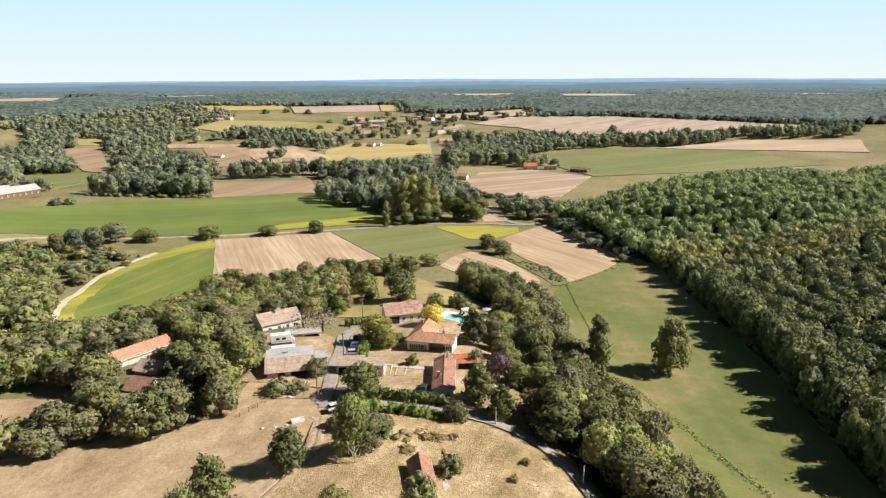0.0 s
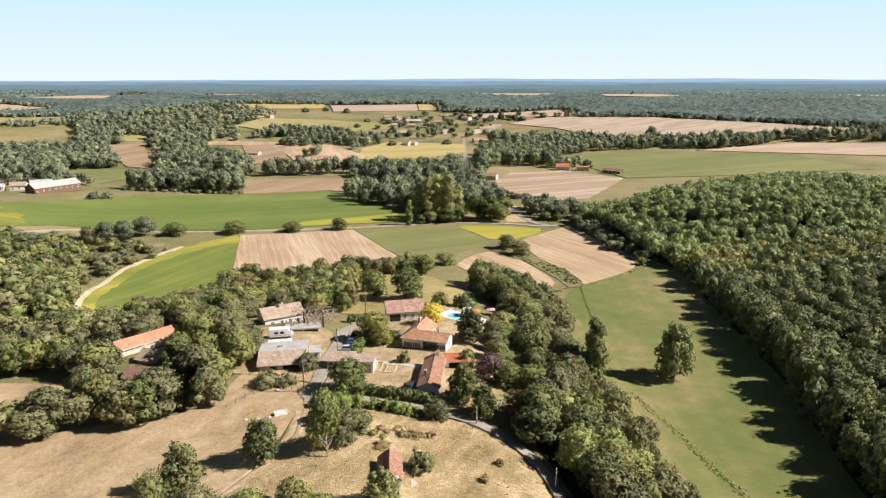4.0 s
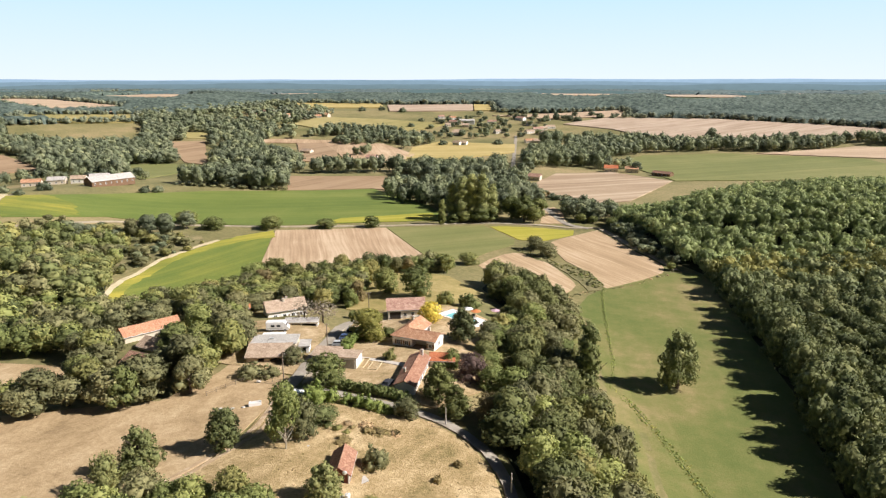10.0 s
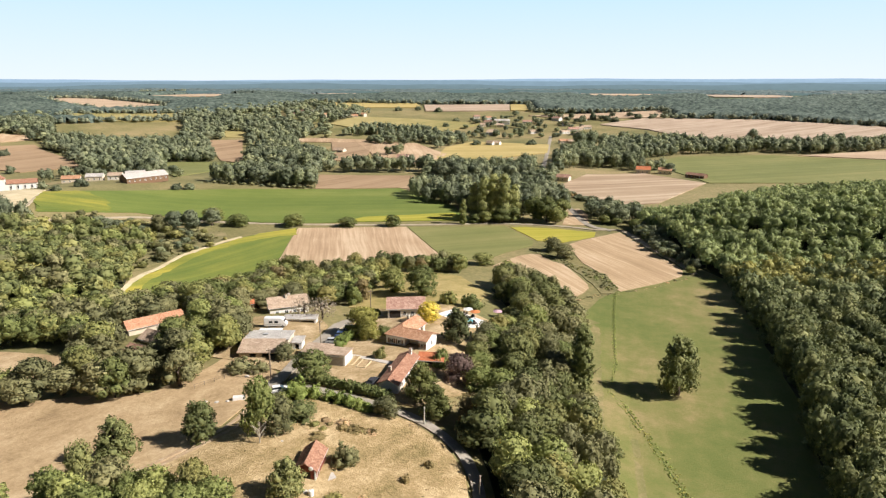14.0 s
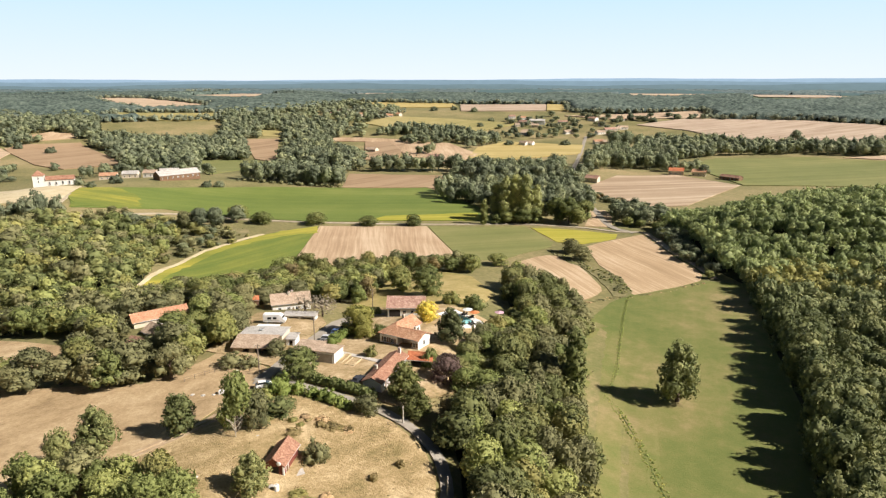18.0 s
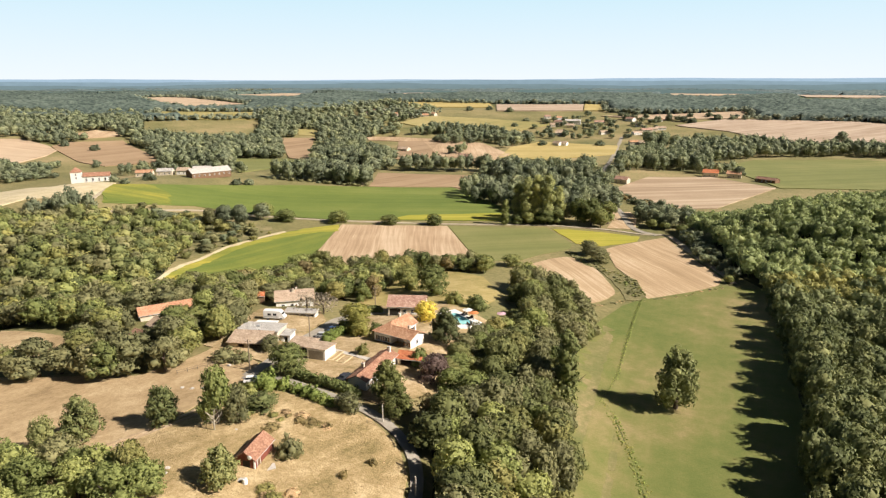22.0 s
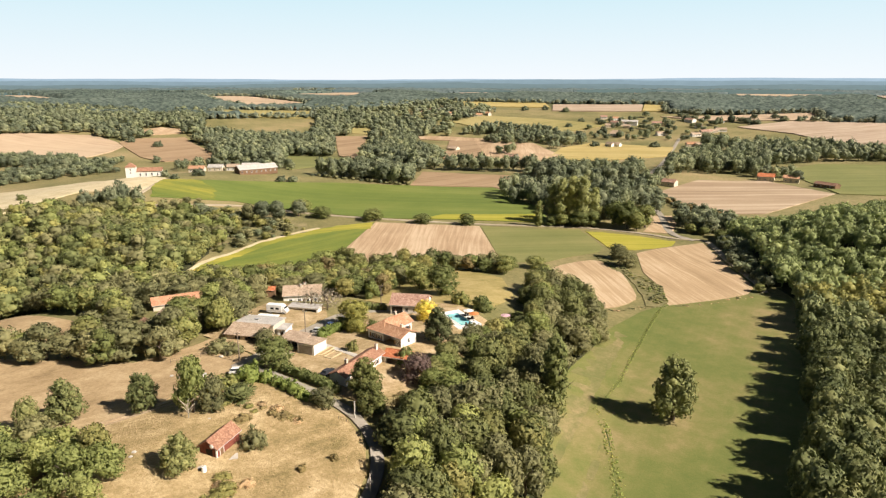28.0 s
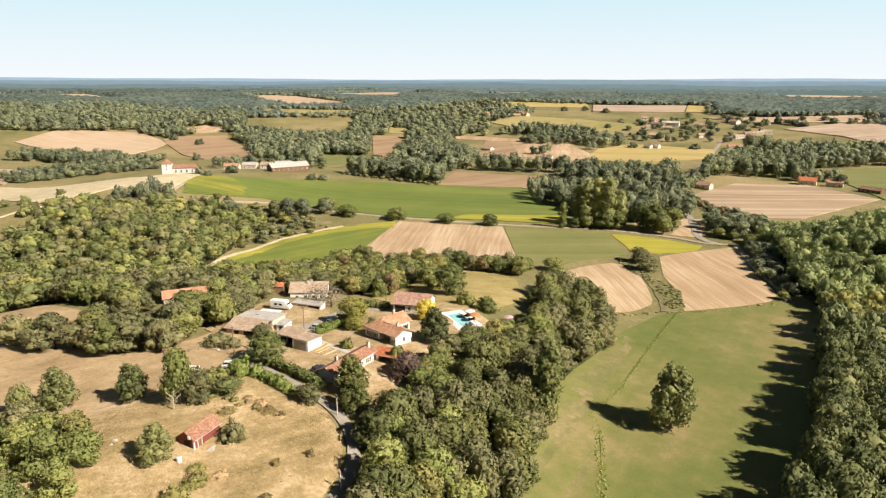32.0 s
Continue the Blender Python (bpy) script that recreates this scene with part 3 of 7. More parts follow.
field("stubble_field", [(51, 164), (58, 175), (66, 184), (74, 193), (80, 199), (84, 186), (89, 168), (96, 148), (103, 131), (104.5, 123), (103, 115), (97, 107), (91, 101), (83, 94), (75, 87), (73, 91), (72, 98), (68, 112), (59, 130)], STUBBLE_EAST, "tan stubble field with ploughing lines", 0.2, 5)
field("stubble_field", [(34, 350), (62, 434), (114, 462), (162, 410), (112, 300), (80, 285), (56, 306)], STUBBLE_VALLEY, "reddish stubble field beyond the lane", 0.5, 12)
field("grass_field", [(128, 540), (167, 617), (262, 642), (400, 600), (420, 480), (262, 430), (165, 411)], GREEN_MID, "large pale green grass field", 0.6, 16)
field("stubble_field", [(300, 640), (420, 600), (520, 560), (560, 640), (430, 690)], STUBBLE_PALE, "pale stubble field below the tree line", 0.8, 16)
field("stubble_patch", [(44, 265), (57, 270), (62, 248), (63, 216), (47, 215), (48, 237)], STUBBLE_EAST, "small stubble patch beside the lane", 0.25)
field("stubble_field", [(-180, 388), (-93, 404), (-72, 323), (-90, 332), (-150, 304)], EARTH, "tan earth field behind the green crop", 0.45, 12)
field("earth_field", [(-285, 690), (-224, 685), (-170, 500), (-208, 496)], EARTH, "ploughed brown earth field", 0.8, 16)
field("earth_field", [(-434, 624), (-396, 647), (-292, 451), (-327, 469)], EARTH, "square brown earth field between woods", 0.8, 16)
field("grass_field", [(-382, 446), (-334, 455), (-282, 446), (-284, 350), (-278, 310), (-347, 394)], GREEN_MID, "pale green grass field behind the farm", 0.6, 16)
field("stubble_strip", [(-332, 682), (-297, 699), (-232, 698), (-224, 674), (-261, 663), (-315, 655)], STUBBLE, "narrow tan stubble strip beyond the woods", 0.9, 16)
field("grass_field", [(-449, 690), (-416, 696), (-397, 664), (-424, 653)], OLIVE, "small dry clearing with a house among woods", 0.9, 16)
field("straw_field", [(-116, 655), (-90, 715), (14, 705), (16, 627), (-49, 545), (-104, 542)], STRAW, "yellow straw field in front of the village", 0.8, 16)
field("stubble_field", [(82, 879), (160, 938), (316, 912), (450, 830), (560, 740), (470, 735), (331, 735), (234, 735), (153, 840)], STUBBLE_FAR_HAZED, "large reddish stubble field on the far rise", 1.2, 20)
field("stubble_field", [(-34, 950), (55, 978), (190, 1028), (180, 945), (38, 925)], STUBBLE_PALE, "pale stubble field near the village", 1.4, 20)
field("stubble_field", [(-240, 1060), (-82, 1100), (-72, 1011), (-217, 975)], STUBBLE_FAR_HAZED, "pinkish stubble field on the far hill", 1.6, 20)
field("straw_field", [(-80, 1100), (-50, 1095), (-34, 1016), (-70, 1011)], STRAW, "small yellow straw field on the far hill", 1.8, 20)
field("stubble_field", [(-450, 1040), (-260, 1080), (-235, 1020), (-400, 975)], STRAW, "straw-coloured field on the far hill", 1.6, 20)
field("pasture_field", [(-330, 800), (-312, 875), (-213, 880), (-95, 868), (-150, 785), (-254, 768)], OLIVE, "dry olive pasture on the slope", 1.2, 16)
field("pasture_field", [(-627, 425), (-628, 454), (-589, 498), (-475, 427), (-438, 393), (-467, 347), (-518, 361), (-601, 409)], EARTH, "brown pasture among hedges", 0.8, 16)
field("stubble_strip", [(-663, 478), (-663, 527), (-631, 538), (-611, 516), (-640, 470)], STUBBLE, "small tan field among woods", 0.9, 16)
field("pasture_field", [(-250, 690), (-160, 680), (-96, 580), (-108, 490), (-160, 505)], STUBBLE, "tan field between woodland strips", 0.8, 16)
field("stubble_field", [(-760, 370), (-678, 432), (-629, 423), (-601, 409), (-578, 374), (-565, 336), (-563, 298), (-720, 290)], STUBBLE_PALE, "pale stubble field far to the west", 0.9, 16)
field("stubble_field", [(-640, 170), (-568, 192), (-543, 212), (-484, 179), (-488, 156), (-470, 138), (-560, 100)], STUBBLE_PALE, "pale field corner to the west", 0.9, 16)
field("pale_field", [(-336, 62), (-400, 84), (-466, 112), (-455, 130), (-418, 135), (-405, 152), (-398, 205), (-366, 202), (-320, 172), (-283, 178), (-268, 150), (-253, 122), (-268, 126), (-286, 110), (-284, 84), (-264, 52), (-300, 56)], CHALK, "pale dry field below the church", 0.5, 10)
GLADES = ((150, 1640, 230, 300, STUBBLE_PALE), (430, 1500, 190, 280, STUBBLE_FAR_HAZED), (700, 1680, 210, 320, STUBBLE_PALE), (960, 1450, 240, 280, STUBBLE_PALE), (1180, 1250, 170, 240, STUBBLE_PALE), (-240, 1680, 190, 320, STUBBLE_PALE), (-560, 1540, 170, 280, STUBBLE_FAR_HAZED), (-860, 1300, 190, 260, STUBBLE_PALE))
for outline, mat, label in (
    ([(-1246, 1620), (-1182, 1739), (-984, 1422), (-1076, 1399)], STUBBLE_PALE, "pale field high on the far ridge"),
    ([(-693, 648), (-720, 709), (-578, 794), (-535, 721), (-602, 680), (-670, 664)], OLIVE, "olive pasture between far woods"),
    ([(-972, 917), (-967, 1007), (-720, 900), (-658, 872), (-630, 814), (-697, 761), (-783, 781)], STUBBLE_PALE, "tan field between far woods"),
    ([(-1236, 560), (-1573, 743), (-1413, 849), (-1025, 656)], STUBBLE_PALE, "long pale field in the western woods"),
    ([(-1500, 1250), (-1250, 1330), (-1150, 1260), (-1400, 1180)], STUBBLE_PALE, "far field on the west ridge"),
    ([(-1300, 1000), (-1120, 1080), (-1000, 1040), (-1180, 950)], OLIVE, "far pasture on the west ridge"),
) + tuple(
    ([(x - w / 2, y - d * 0.42), (x - w * 0.1, y - d / 2), (x + w / 2, y - d * 0.36), (x + w * 0.44, y + d * 0.4), (x - w * 0.4, y + d / 2)], mat, "far clearing in the woods") for x, y, w, d, mat in GLADES
):
    field("far_field", outline, mat, label, 1.8, 40)

field("bare_earth", [(65, -37), (67, -36), (68.5, -40), (68, -45), (66, -45)], EARTH_RED, "bare orange earth at the meadow edge", 0.2, 2, 0.4, "earth")
field("worn_margin", [(60, 48), (64, 46), (66, 30), (67.5, 12), (68.5, 2), (70, -14), (71, -28), (73, -49), (76, -70), (62, -70), (60, -40), (58, -16), (58, 20)], MEADOW_WORN, "worn tan grass along the grove", 0.19, 4.0, 2.4, "grass")
field("parking", [(-8.6, -31.5), (-4.9, -31.5), (-4.6, -20), (-3.5, -12), (-9.5, -10)], ASPHALT, "grey asphalt parking strip beside the road", 0.33, 4, 0.1, "pavement")
field("gravel_corner", [(-8.4, -46), (-3.4, -44.5), (-4.5, -50), (-8.2, -54)], GRAVEL, "pale gravel entrance by the carport", 0.31, 3, 0.3, "gravel")
ribbon("hamlet_road", [(-10.4, -58.0), (-10.2, -53), (-10.3, -46), (-10.9, -38), (-10.6, -26), (-11.5, -12), (-9, -3), (-3, 4)], 2.9, ASPHALT, "worn grey village road")
ribbon("lane", [(-11, -58.5), (-2, -57), (6, -58.6), (18, -60.5), (27, -63.5), (35, -69.5), (39.5, -77), (42, -86), (45, -105), (48, -140)], 2.4, ASPHALT, "narrow grey lane beside the grove")
ribbon("valley_road", [(-283, 184), (-267, 150), (-250, 120), (-238, 117), (-222, 137), (-200, 162), (-154, 175), (-110, 183.5), (-48, 195.5), (5, 210.5), (42, 211), (67, 204), (80, 205), (86, 190), (91, 172), (98, 152), (106, 132), (109, 118)], 2.8, GRAVEL, "pale country road across the valley")
ribbon("side_road", [(76, 203), (62, 218), (50, 270), (36, 320), (27, 380), (21, 452), (15, 668), (12, 790)], 4.0, ASPHALT, "grey road running up to the village")
ribbon("garden_path", [(-8, -34), (2, -36.2), (13, -39)], 1.6, CONCRETE, "pale concrete garden path")
for side in (-0.9, 0.9):
    ribbon("dirt_track", [(-34 + side, -128), (-21.5 + side, -101), (-16.4 + side, -93), (-13.2 + side, -86), (-10.6 + side, -80), (-9 + side, -74), (-10 + side * 0.6, -64)], 1.1, TRACK, "dusty wheel rut of the track across the pasture", 0.3)
ribbon("footpath", [(-268, 0), (-260, 20), (-257, 34), (-260, 54)], 1.6, CHALK, "pale footpath beside the west wood")
ribbon("meadow_ditch", [(72.4, 84), (71.2, 62), (70.0, 34), (69.4, 9), (67.6, -4), (66.6, -10), (71.2, -19), (75.6, -33), (77.9, -42), (80, -50.5), (83, -62), (88, -80), (94, -108)], 0.3, DITCH_SHADE, "narrow meadow ditch with its shade painted in", 0.2)


# ---- trees -------------------------------------------------------------
def ico(level_):
    bm = bmesh.new()
    bmesh.ops.create_icosphere(bm, subdivisions=level_, radius=1)
    v = np.array([x.co[:] for x in bm.verts])
    f = np.array([[x.index for x in y.verts] for y in bm.faces])
    bm.free()
    return v, f


ICO_LOW, ICO_MID = ico(1), ico(2)


def lobes_round(rng, n, radius, low, high):
    """Centres and sizes of the rounded masses of a broad crown."""
    out = [((0, 0, high - radius * 0.45), radius * 0.5)]
    for k in range(n - 1):
        a = k * 2.4 + rng.uniform(0, 0.8)
        f = rng.uniform(0.0, 1.0)
        z = low + radius * 0.4 + (high - low - radius * 0.85) * f
        r = radius * (0.62 - 0.25 * f) * rng.uniform(0.75, 1.15)
        out.append(((r * math.cos(a), r * math.sin(a), z), radius * rng.uniform(0.36, 0.52)))
    return out


def lobes_dome(rng, n, radius, low, high):
    """Masses of a full, closed crown with a domed top."""
    out = [((rng.uniform(-0.15, 0.15) * radius, rng.uniform(-0.15, 0.15) * radius, high - radius * 0.58), radius * 0.6)]
    up = (n - 1) // 2
    for k in range(n - 1):
        top = k < up
        a = k * 2.4 + rng.uniform(0, 0.9)
        r = radius * (0.42 if top else 0.56) * rng.uniform(0.85, 1.1)
        z = (high - radius * (0.62 if top else 1.0)) - rng.uniform(0, 0.12) * (high - low)
        if not top and k % 2:
            z = low + radius * 0.42
        out.append(((r * math.cos(a), r * math.sin(a), z), radius * rng.uniform(0.46, 0.64)))
    for k in range(n // 4):
        a, f = rng.uniform(0, math.tau), rng.uniform(0.25, 0.95)
        r = radius * (1.02 - 0.75 * max(0, f - 0.45)) * rng.uniform(0.75, 1.0)
        out.append(((r * math.cos(a), r * math.sin(a), low + (high - low) * f), radius * rng.uniform(0.16, 0.26)))
    return out


def lobes_wood(rng, n, radius, low, high):
    """Masses of a smooth rounded crown in a closed wood: one large dome, smaller swellings on its flanks."""
    out = [((rng.uniform(-0.1, 0.1) * radius, rng.uniform(-0.1, 0.1) * radius, high - radius * 0.72), radius * 0.78), ((0, 0, low + (high - low) * 0.42), radius * 0.8)]
    for k in range(n):
        a = k * 2.4 + rng.uniform(0, 0.9)
        f = rng.uniform(0.3, 0.95)
        r = radius * (0.66 - 0.3 * f) * rng.uniform(0.9, 1.15)
        out.append(((r * math.cos(a), r * math.sin(a), low + radius * 0.3 + (high - low - radius * 0.75) * f), radius * rng.uniform(0.34, 0.5)))
    return out


def lobes_column(rng, n, radius, low, high):
    """Masses of a narrow upright crown."""
    out = []
    for k in range(n):
        f = (k + 0.5) / n
        w = math.sin(math.pi * min(1, 0.18 + 0.78 * f)) ** 0.7
        a = k * 2.4
        out.append(((radius * 0.35 * w * math.cos(a), radius * 0.35 * w * math.sin(a), low + (high - low) * f), radius * (0.42 + 0.38 * w)))
    return out


def lobes_cone(rng, n, radius, low, high):
    """Masses of a conifer, wide below and pointed."""
    out = []
    for k in range(n):
        f = (k / n) ** 0.85
        w = radius * (1 - f) ** 0.8
        a = k * 2.4
        out.append(((w * 0.55 * math.cos(a), w * 0.55 * math.sin(a), low + (high - low) * f), max(0.5, w * 0.68)))
    return out


def lobes_egg(rng, n, radius, low, high):
    """Masses of a full crown, broadest below the middle and narrowing upward."""
    out = []
    for k in range(n):
        f = (k + 0.3) / n
        w = radius * min(1.0, 0.72 + 1.6 * f) * (1 - f) ** 0.42 * 1.06
        a = k * 2.4 + rng.uniform(-0.4, 0.4)
        r = w * rng.uniform(0.5, 0.68)
        out.append(((r * math.cos(a), r * math.sin(a), low + radius * 0.3 + (high - low - radius * 0.5) * f), max(radius * 0.24, w * rng.uniform(0.36, 0.5))))
    return out


def crown(seed, lobes, cards, size, solid, flat=0.8, loose=0.0):
    """Crown arrays: dark inner masses and twigs of many small leaf sprays over them."""
    rng = np.random.RandomState(seed)
    C, R = np.array([l[0] for l in lobes], float), np.array([l[1] for l in lobes], float)
    sv, sf = solid
    verts, normals, tris, n0 = [], [], [], 0
    for c, r in zip(C, R):
        bumps = 1 + rng.uniform(-0.2, 0.12, len(sv))
        verts.append(c + sv * (r * (0.76 - 0.12 * loose) * bumps)[:, None] * (1, 1, flat))
        normals.append(sv)
        tris.append(sf + n0)
        n0 += len(sv)
    twigs = max(6, cards // 5)
    take = rng.choice(len(R), twigs * 3, p=R ** 2 / (R ** 2).sum())
    d = rng.normal(size=(twigs * 3, 3))
    d /= np.linalg.norm(d, axis=1)[:, None]
    p = C[take] + d * (R[take] * rng.uniform(0.8, 1.02 + 0.12 * loose, twigs * 3))[:, None] * (1, 1, flat)
    within = np.zeros(twigs * 3, bool)
    for c, r in zip(C, R):
        within |= np.linalg.norm((p - c) / (1, 1, flat), axis=1) < r * 0.76
    p, d = p[~within][:twigs], d[~within][:twigs]
    per = cards // len(p)
    p, d = np.repeat(p, per, 0), np.repeat(d, per, 0)
    k = len(p)
    off = rng.normal(size=(k, 3))
    off /= np.linalg.norm(off, axis=1)[:, None]
    p = p + off * (size * 1.5 * rng.uniform(0.15, 1.0, k) ** 0.5)[:, None]
    nrm = d + off * 0.45 + rng.normal(size=(k, 3)) * (0.42 + 0.3 * loose)
    nrm /= np.linalg.norm(nrm, axis=1)[:, None]
    u = np.cross(nrm, rng.normal(size=(k, 3)))
    u /= np.linalg.norm(u, axis=1)[:, None]
    w = np.cross(nrm, u)
    s = size * rng.uniform(0.7, 1.3, (k, 1))
    leaf = np.stack([p + u * s, p - u * s * 0.5 + w * s * rng.uniform(0.5, 1.0, (k, 1)), p - u * s * 0.5 - w * s * rng.uniform(0.5, 1.0, (k, 1))], 1).reshape(-1, 3)
    soft = d * 0.42 + off * 0.25 + nrm * 0.55
    soft /= np.linalg.norm(soft, axis=1)[:, None]
    verts.append(leaf)
    normals.append(np.repeat(soft, 3, 0))
    tris.append(n0 + np.arange(3 * k).reshape(-1, 3))
    return np.concatenate(verts), np.concatenate(normals), np.concatenate(tris)


def trunk_mesh(name, height, radius, seed, sides=7, limbs=4):
    rnd = random.Random(seed)
    bm = bmesh.new()
    tube(bm, [(0, 0, -0.6), (0, 0, height * 0.15), (rnd.uniform(-0.2, 0.2), rnd.uniform(-0.2, 0.2), height * 0.5), (0, 0, height * 0.85)], [radius * 1.5, radius, radius * 0.75, radius * 0.2], sides)
    for k in range(limbs):
        a, z = k * 2.4 + rnd.random(), height * (0.28 + 0.1 * k)
        r = height * 0.24
        tube(bm, [(0, 0, z), (r * 0.5 * math.cos(a), r * 0.5 * math.sin(a), z + height * 0.12), (r * math.cos(a), r * math.sin(a), z + height * 0.26)], [radius * 0.5, radius * 0.34, radius * 0.12], 5)
    me = bpy.data.meshes.new(name)
    bm.to_mesh(me)
    bm.free()
    me.materials.append(BARK)
    return me


# One pattern: nominal crown radius, height, crown arrays.
PATTERNS = {}


def pattern(key, count, maker, lobes, radius, low, high, cards, size, solid, flat=0.85, loose=0.0):
    out = []
    for k in range(count):
        seed = sum(map(ord, key)) + k * 17
        rng = random.Random(seed)
        v, nv, t = crown(seed, maker(rng, lobes, radius, low, high), cards, size, solid, flat, loose)
        me = fast_mesh("crown", v, [], t, OAK, None, nv)
        tm = trunk_mesh("trunk", high, 0.06 * radius + 0.08, seed)
        out.append((v, nv, t, me, tm, radius, high))
    PATTERNS[key] = out


pattern("broad", 3, lobes_round, 13, 4.6, 0.8, 11.0, 2200, 0.36, ICO_LOW)
round_crowns = PATTERNS["broad"]
pattern("broad", 5, lobes_wood, 9, 4.6, 0.4, 11.0, 2200, 0.36, ICO_LOW)
PATTERNS["broad"] += round_crowns
pattern("egg", 4, lobes_egg, 20, 4.6, 0.5, 11.0, 4200, 0.28, ICO_LOW, 0.85, 1.0)
pattern("leafy", 4, lobes_dome, 13, 4.6, 0.4, 11.0, 3200, 0.29, ICO_LOW, 0.85, 1.0)
pattern("feather", 4, lobes_round, 14, 4.6, 0.8, 11.0, 3600, 0.30, ICO_LOW, 0.85, 1.2)
pattern("woodfar", 6, lobes_wood, 3, 4.6, 0.6, 11.0, 340, 0.58, ICO_LOW)
pattern("bush", 4, lobes_dome, 8, 2.2, 0.0, 3.2, 800, 0.22, ICO_LOW)
pattern("column", 3, lobes_column, 10, 2.3, 1.0, 15.0, 2400, 0.32, ICO_LOW, 1.2)
pattern("cone", 3, lobes_cone, 24, 4.2, 1.0, 12.3, 4200, 0.28, ICO_LOW, 0.7, 0.8)
pattern("wood", 6, lobes_wood, 5, 4.6, 0.6, 11.0, 760, 0.45, ICO_LOW)
pattern("mid", 5, lobes_wood, 4, 4.8, 0.4, 11.0, 300, 0.66, ICO_LOW)
pattern("midfar", 5, lobes_wood, 2, 4.8, 0.4, 11.0, 110, 0.95, ICO_LOW)
pattern("far", 4, lobes_dome, 5, 5.0, 0.5, 10.0, 24, 1.2, ICO_LOW)
pattern("sparse", 3, lobes_round, 12, 4.6, 1.4, 8.0, 1300, 0.17, ICO_LOW, 0.85, 4.0)
pattern("tuft", 5, lobes_dome, 1, 8.0, 0.0, 8.0, 20, 1.6, ICO_LOW, 1.0)

_tree_rng = random.Random(5)


def tree(x, y, height, width, mat, label, key="broad", name="tree", group="", category="tree", sink=0.15):
    """One tree: an upright base with a trunk and a crown."""
    v, nv, t, crown_me, trunk_me, radius, high = _tree_rng.choice(PATTERNS[key])
    base = empty(name, pose(x, y, ground_at(x, y) - sink, 0, 0, _tree_rng.uniform(0, 360)))
    sx, sz = width / 2 / radius, height / high
    for nm, me, m in (("trunk", trunk_me, None), ("crown", crown_me, mat)):
        ob = new(nm, me)
        ob.parent = base
        ob.scale = (sx, sx, sz)
        if m:
            ob.material_slots[0].link = "OBJECT"
            ob.material_slots[0].material = m
    return tagged(base, label, category, group)


def stuff_trees(name, spots, key, mat, label, category="woodland", trunks=True):
    """Many trees in one mesh: spots of x, y, width, height."""
    rng = np.random.RandomState(len(spots) + len(name))
    V, Q, T, B, tint, n0 = [], [], [], [], [], 0
    for x, y, width, height in spots:
        v, nv, t, _, _, radius, high = PATTERNS[key][rng.randint(len(PATTERNS[key]))]
        a = rng.uniform(0, math.tau)
        ca, sa = math.cos(a), math.sin(a)
        s = width / 2 / radius
        w = np.stack([(v[:, 0] * ca - v[:, 1] * sa) * s + x, (v[:, 0] * sa + v[:, 1] * ca) * s + y, v[:, 2] * height / high + ground_at(x, y) - 0.2], -1)
        V.append(w)
        B.append(np.stack([nv[:, 0] * ca - nv[:, 1] * sa, nv[:, 0] * sa + nv[:, 1] * ca, nv[:, 2]], -1))
        T.append(t + n0)
        tint.append(np.full(len(w), rng.uniform(0, 1)))
        n0 += len(w)
        if trunks:
            r, z = 0.22, ground_at(x, y)
            ring = np.array([(r, 0), (0, r), (-r, 0), (0, -r)])
            lo = np.concatenate([ring * 1.4 + (x, y), np.full((4, 1), z - 0.5)], 1)
            hi = np.concatenate([ring * 0.6 + (x, y), np.full((4, 1), z + height * 0.5)], 1)
            V.append(np.concatenate([lo, hi]))
            B.append(np.tile(np.concatenate([ring / r, np.zeros((4, 1))], 1), (2, 1)))
            Q.append(np.array([(0, 1, 5, 4), (1, 2, 6, 5), (2, 3, 7, 6), (3, 0, 4, 7)]) + n0)
            tint.append(np.zeros(8))
            n0 += 8
    me = fast_mesh(name, np.concatenate(V), np.concatenate(Q) if Q else [], np.concatenate(T), mat, np.concatenate(tint), np.concatenate(B))
    return tagged(new(name, me), label, category, kind="stuff")


def inside(x, y, outline):
    hit = False
    for (x0, y0), (x1, y1) in zip(outline, outline[1:] + outline[:1]):
        if (y0 > y) != (y1 > y) and x < (x1 - x0) * (y - y0) / (y1 - y0) + x0:
            hit = not hit
    return hit


def spread(outline, gap, seed, keep_out=(), jitter=0.42):
    """Uneven planting inside an outline."""
    rnd = random.Random(seed)
    xs, ys = [p[0] for p in outline], [p[1] for p in outline]
    out, row, y = [], 0, min(ys)
    while y < max(ys):
        x = min(xs) + (gap / 2 if row % 2 else 0)
        while x < max(xs):
            px, py = x + rnd.uniform(-jitter, jitter) * gap, y + rnd.uniform(-jitter, jitter) * gap
            if inside(px, py, outline) and not any(inside(px, py, k) for k in keep_out):
                out.append((px, py))
            x += gap
        y += gap * 0.87
        row += 1
    return out


# East wood on the hill above the meadow
EAST_WOOD = [(121, 112), (112, 130), (106, 160), (101, 186), (92, 214), (100, 240), (130, 232), (335, 240), (345, 225), (300, 160), (252, 90), (205, 20), (170, -40), (150, -110), (108, -110), (110, -62), (113, -32), (118, -4), (120, 60)]
rnd = random.Random(11)
spots = [(x, y, rnd.uniform(6.4, 10.2), rnd.uniform(8.8, 12.0) + (3.6 - 0.02 * max(y, 0) if x < 127 and y < 100 else 0)) for x, y in spread(EAST_WOOD, 5.3, 3, (), 0.55)]
upper = [p for p in spots if p[1] > 104 + 0.06 * p[0] + rnd.uniform(-14, 14)]
chosen = set(upper)
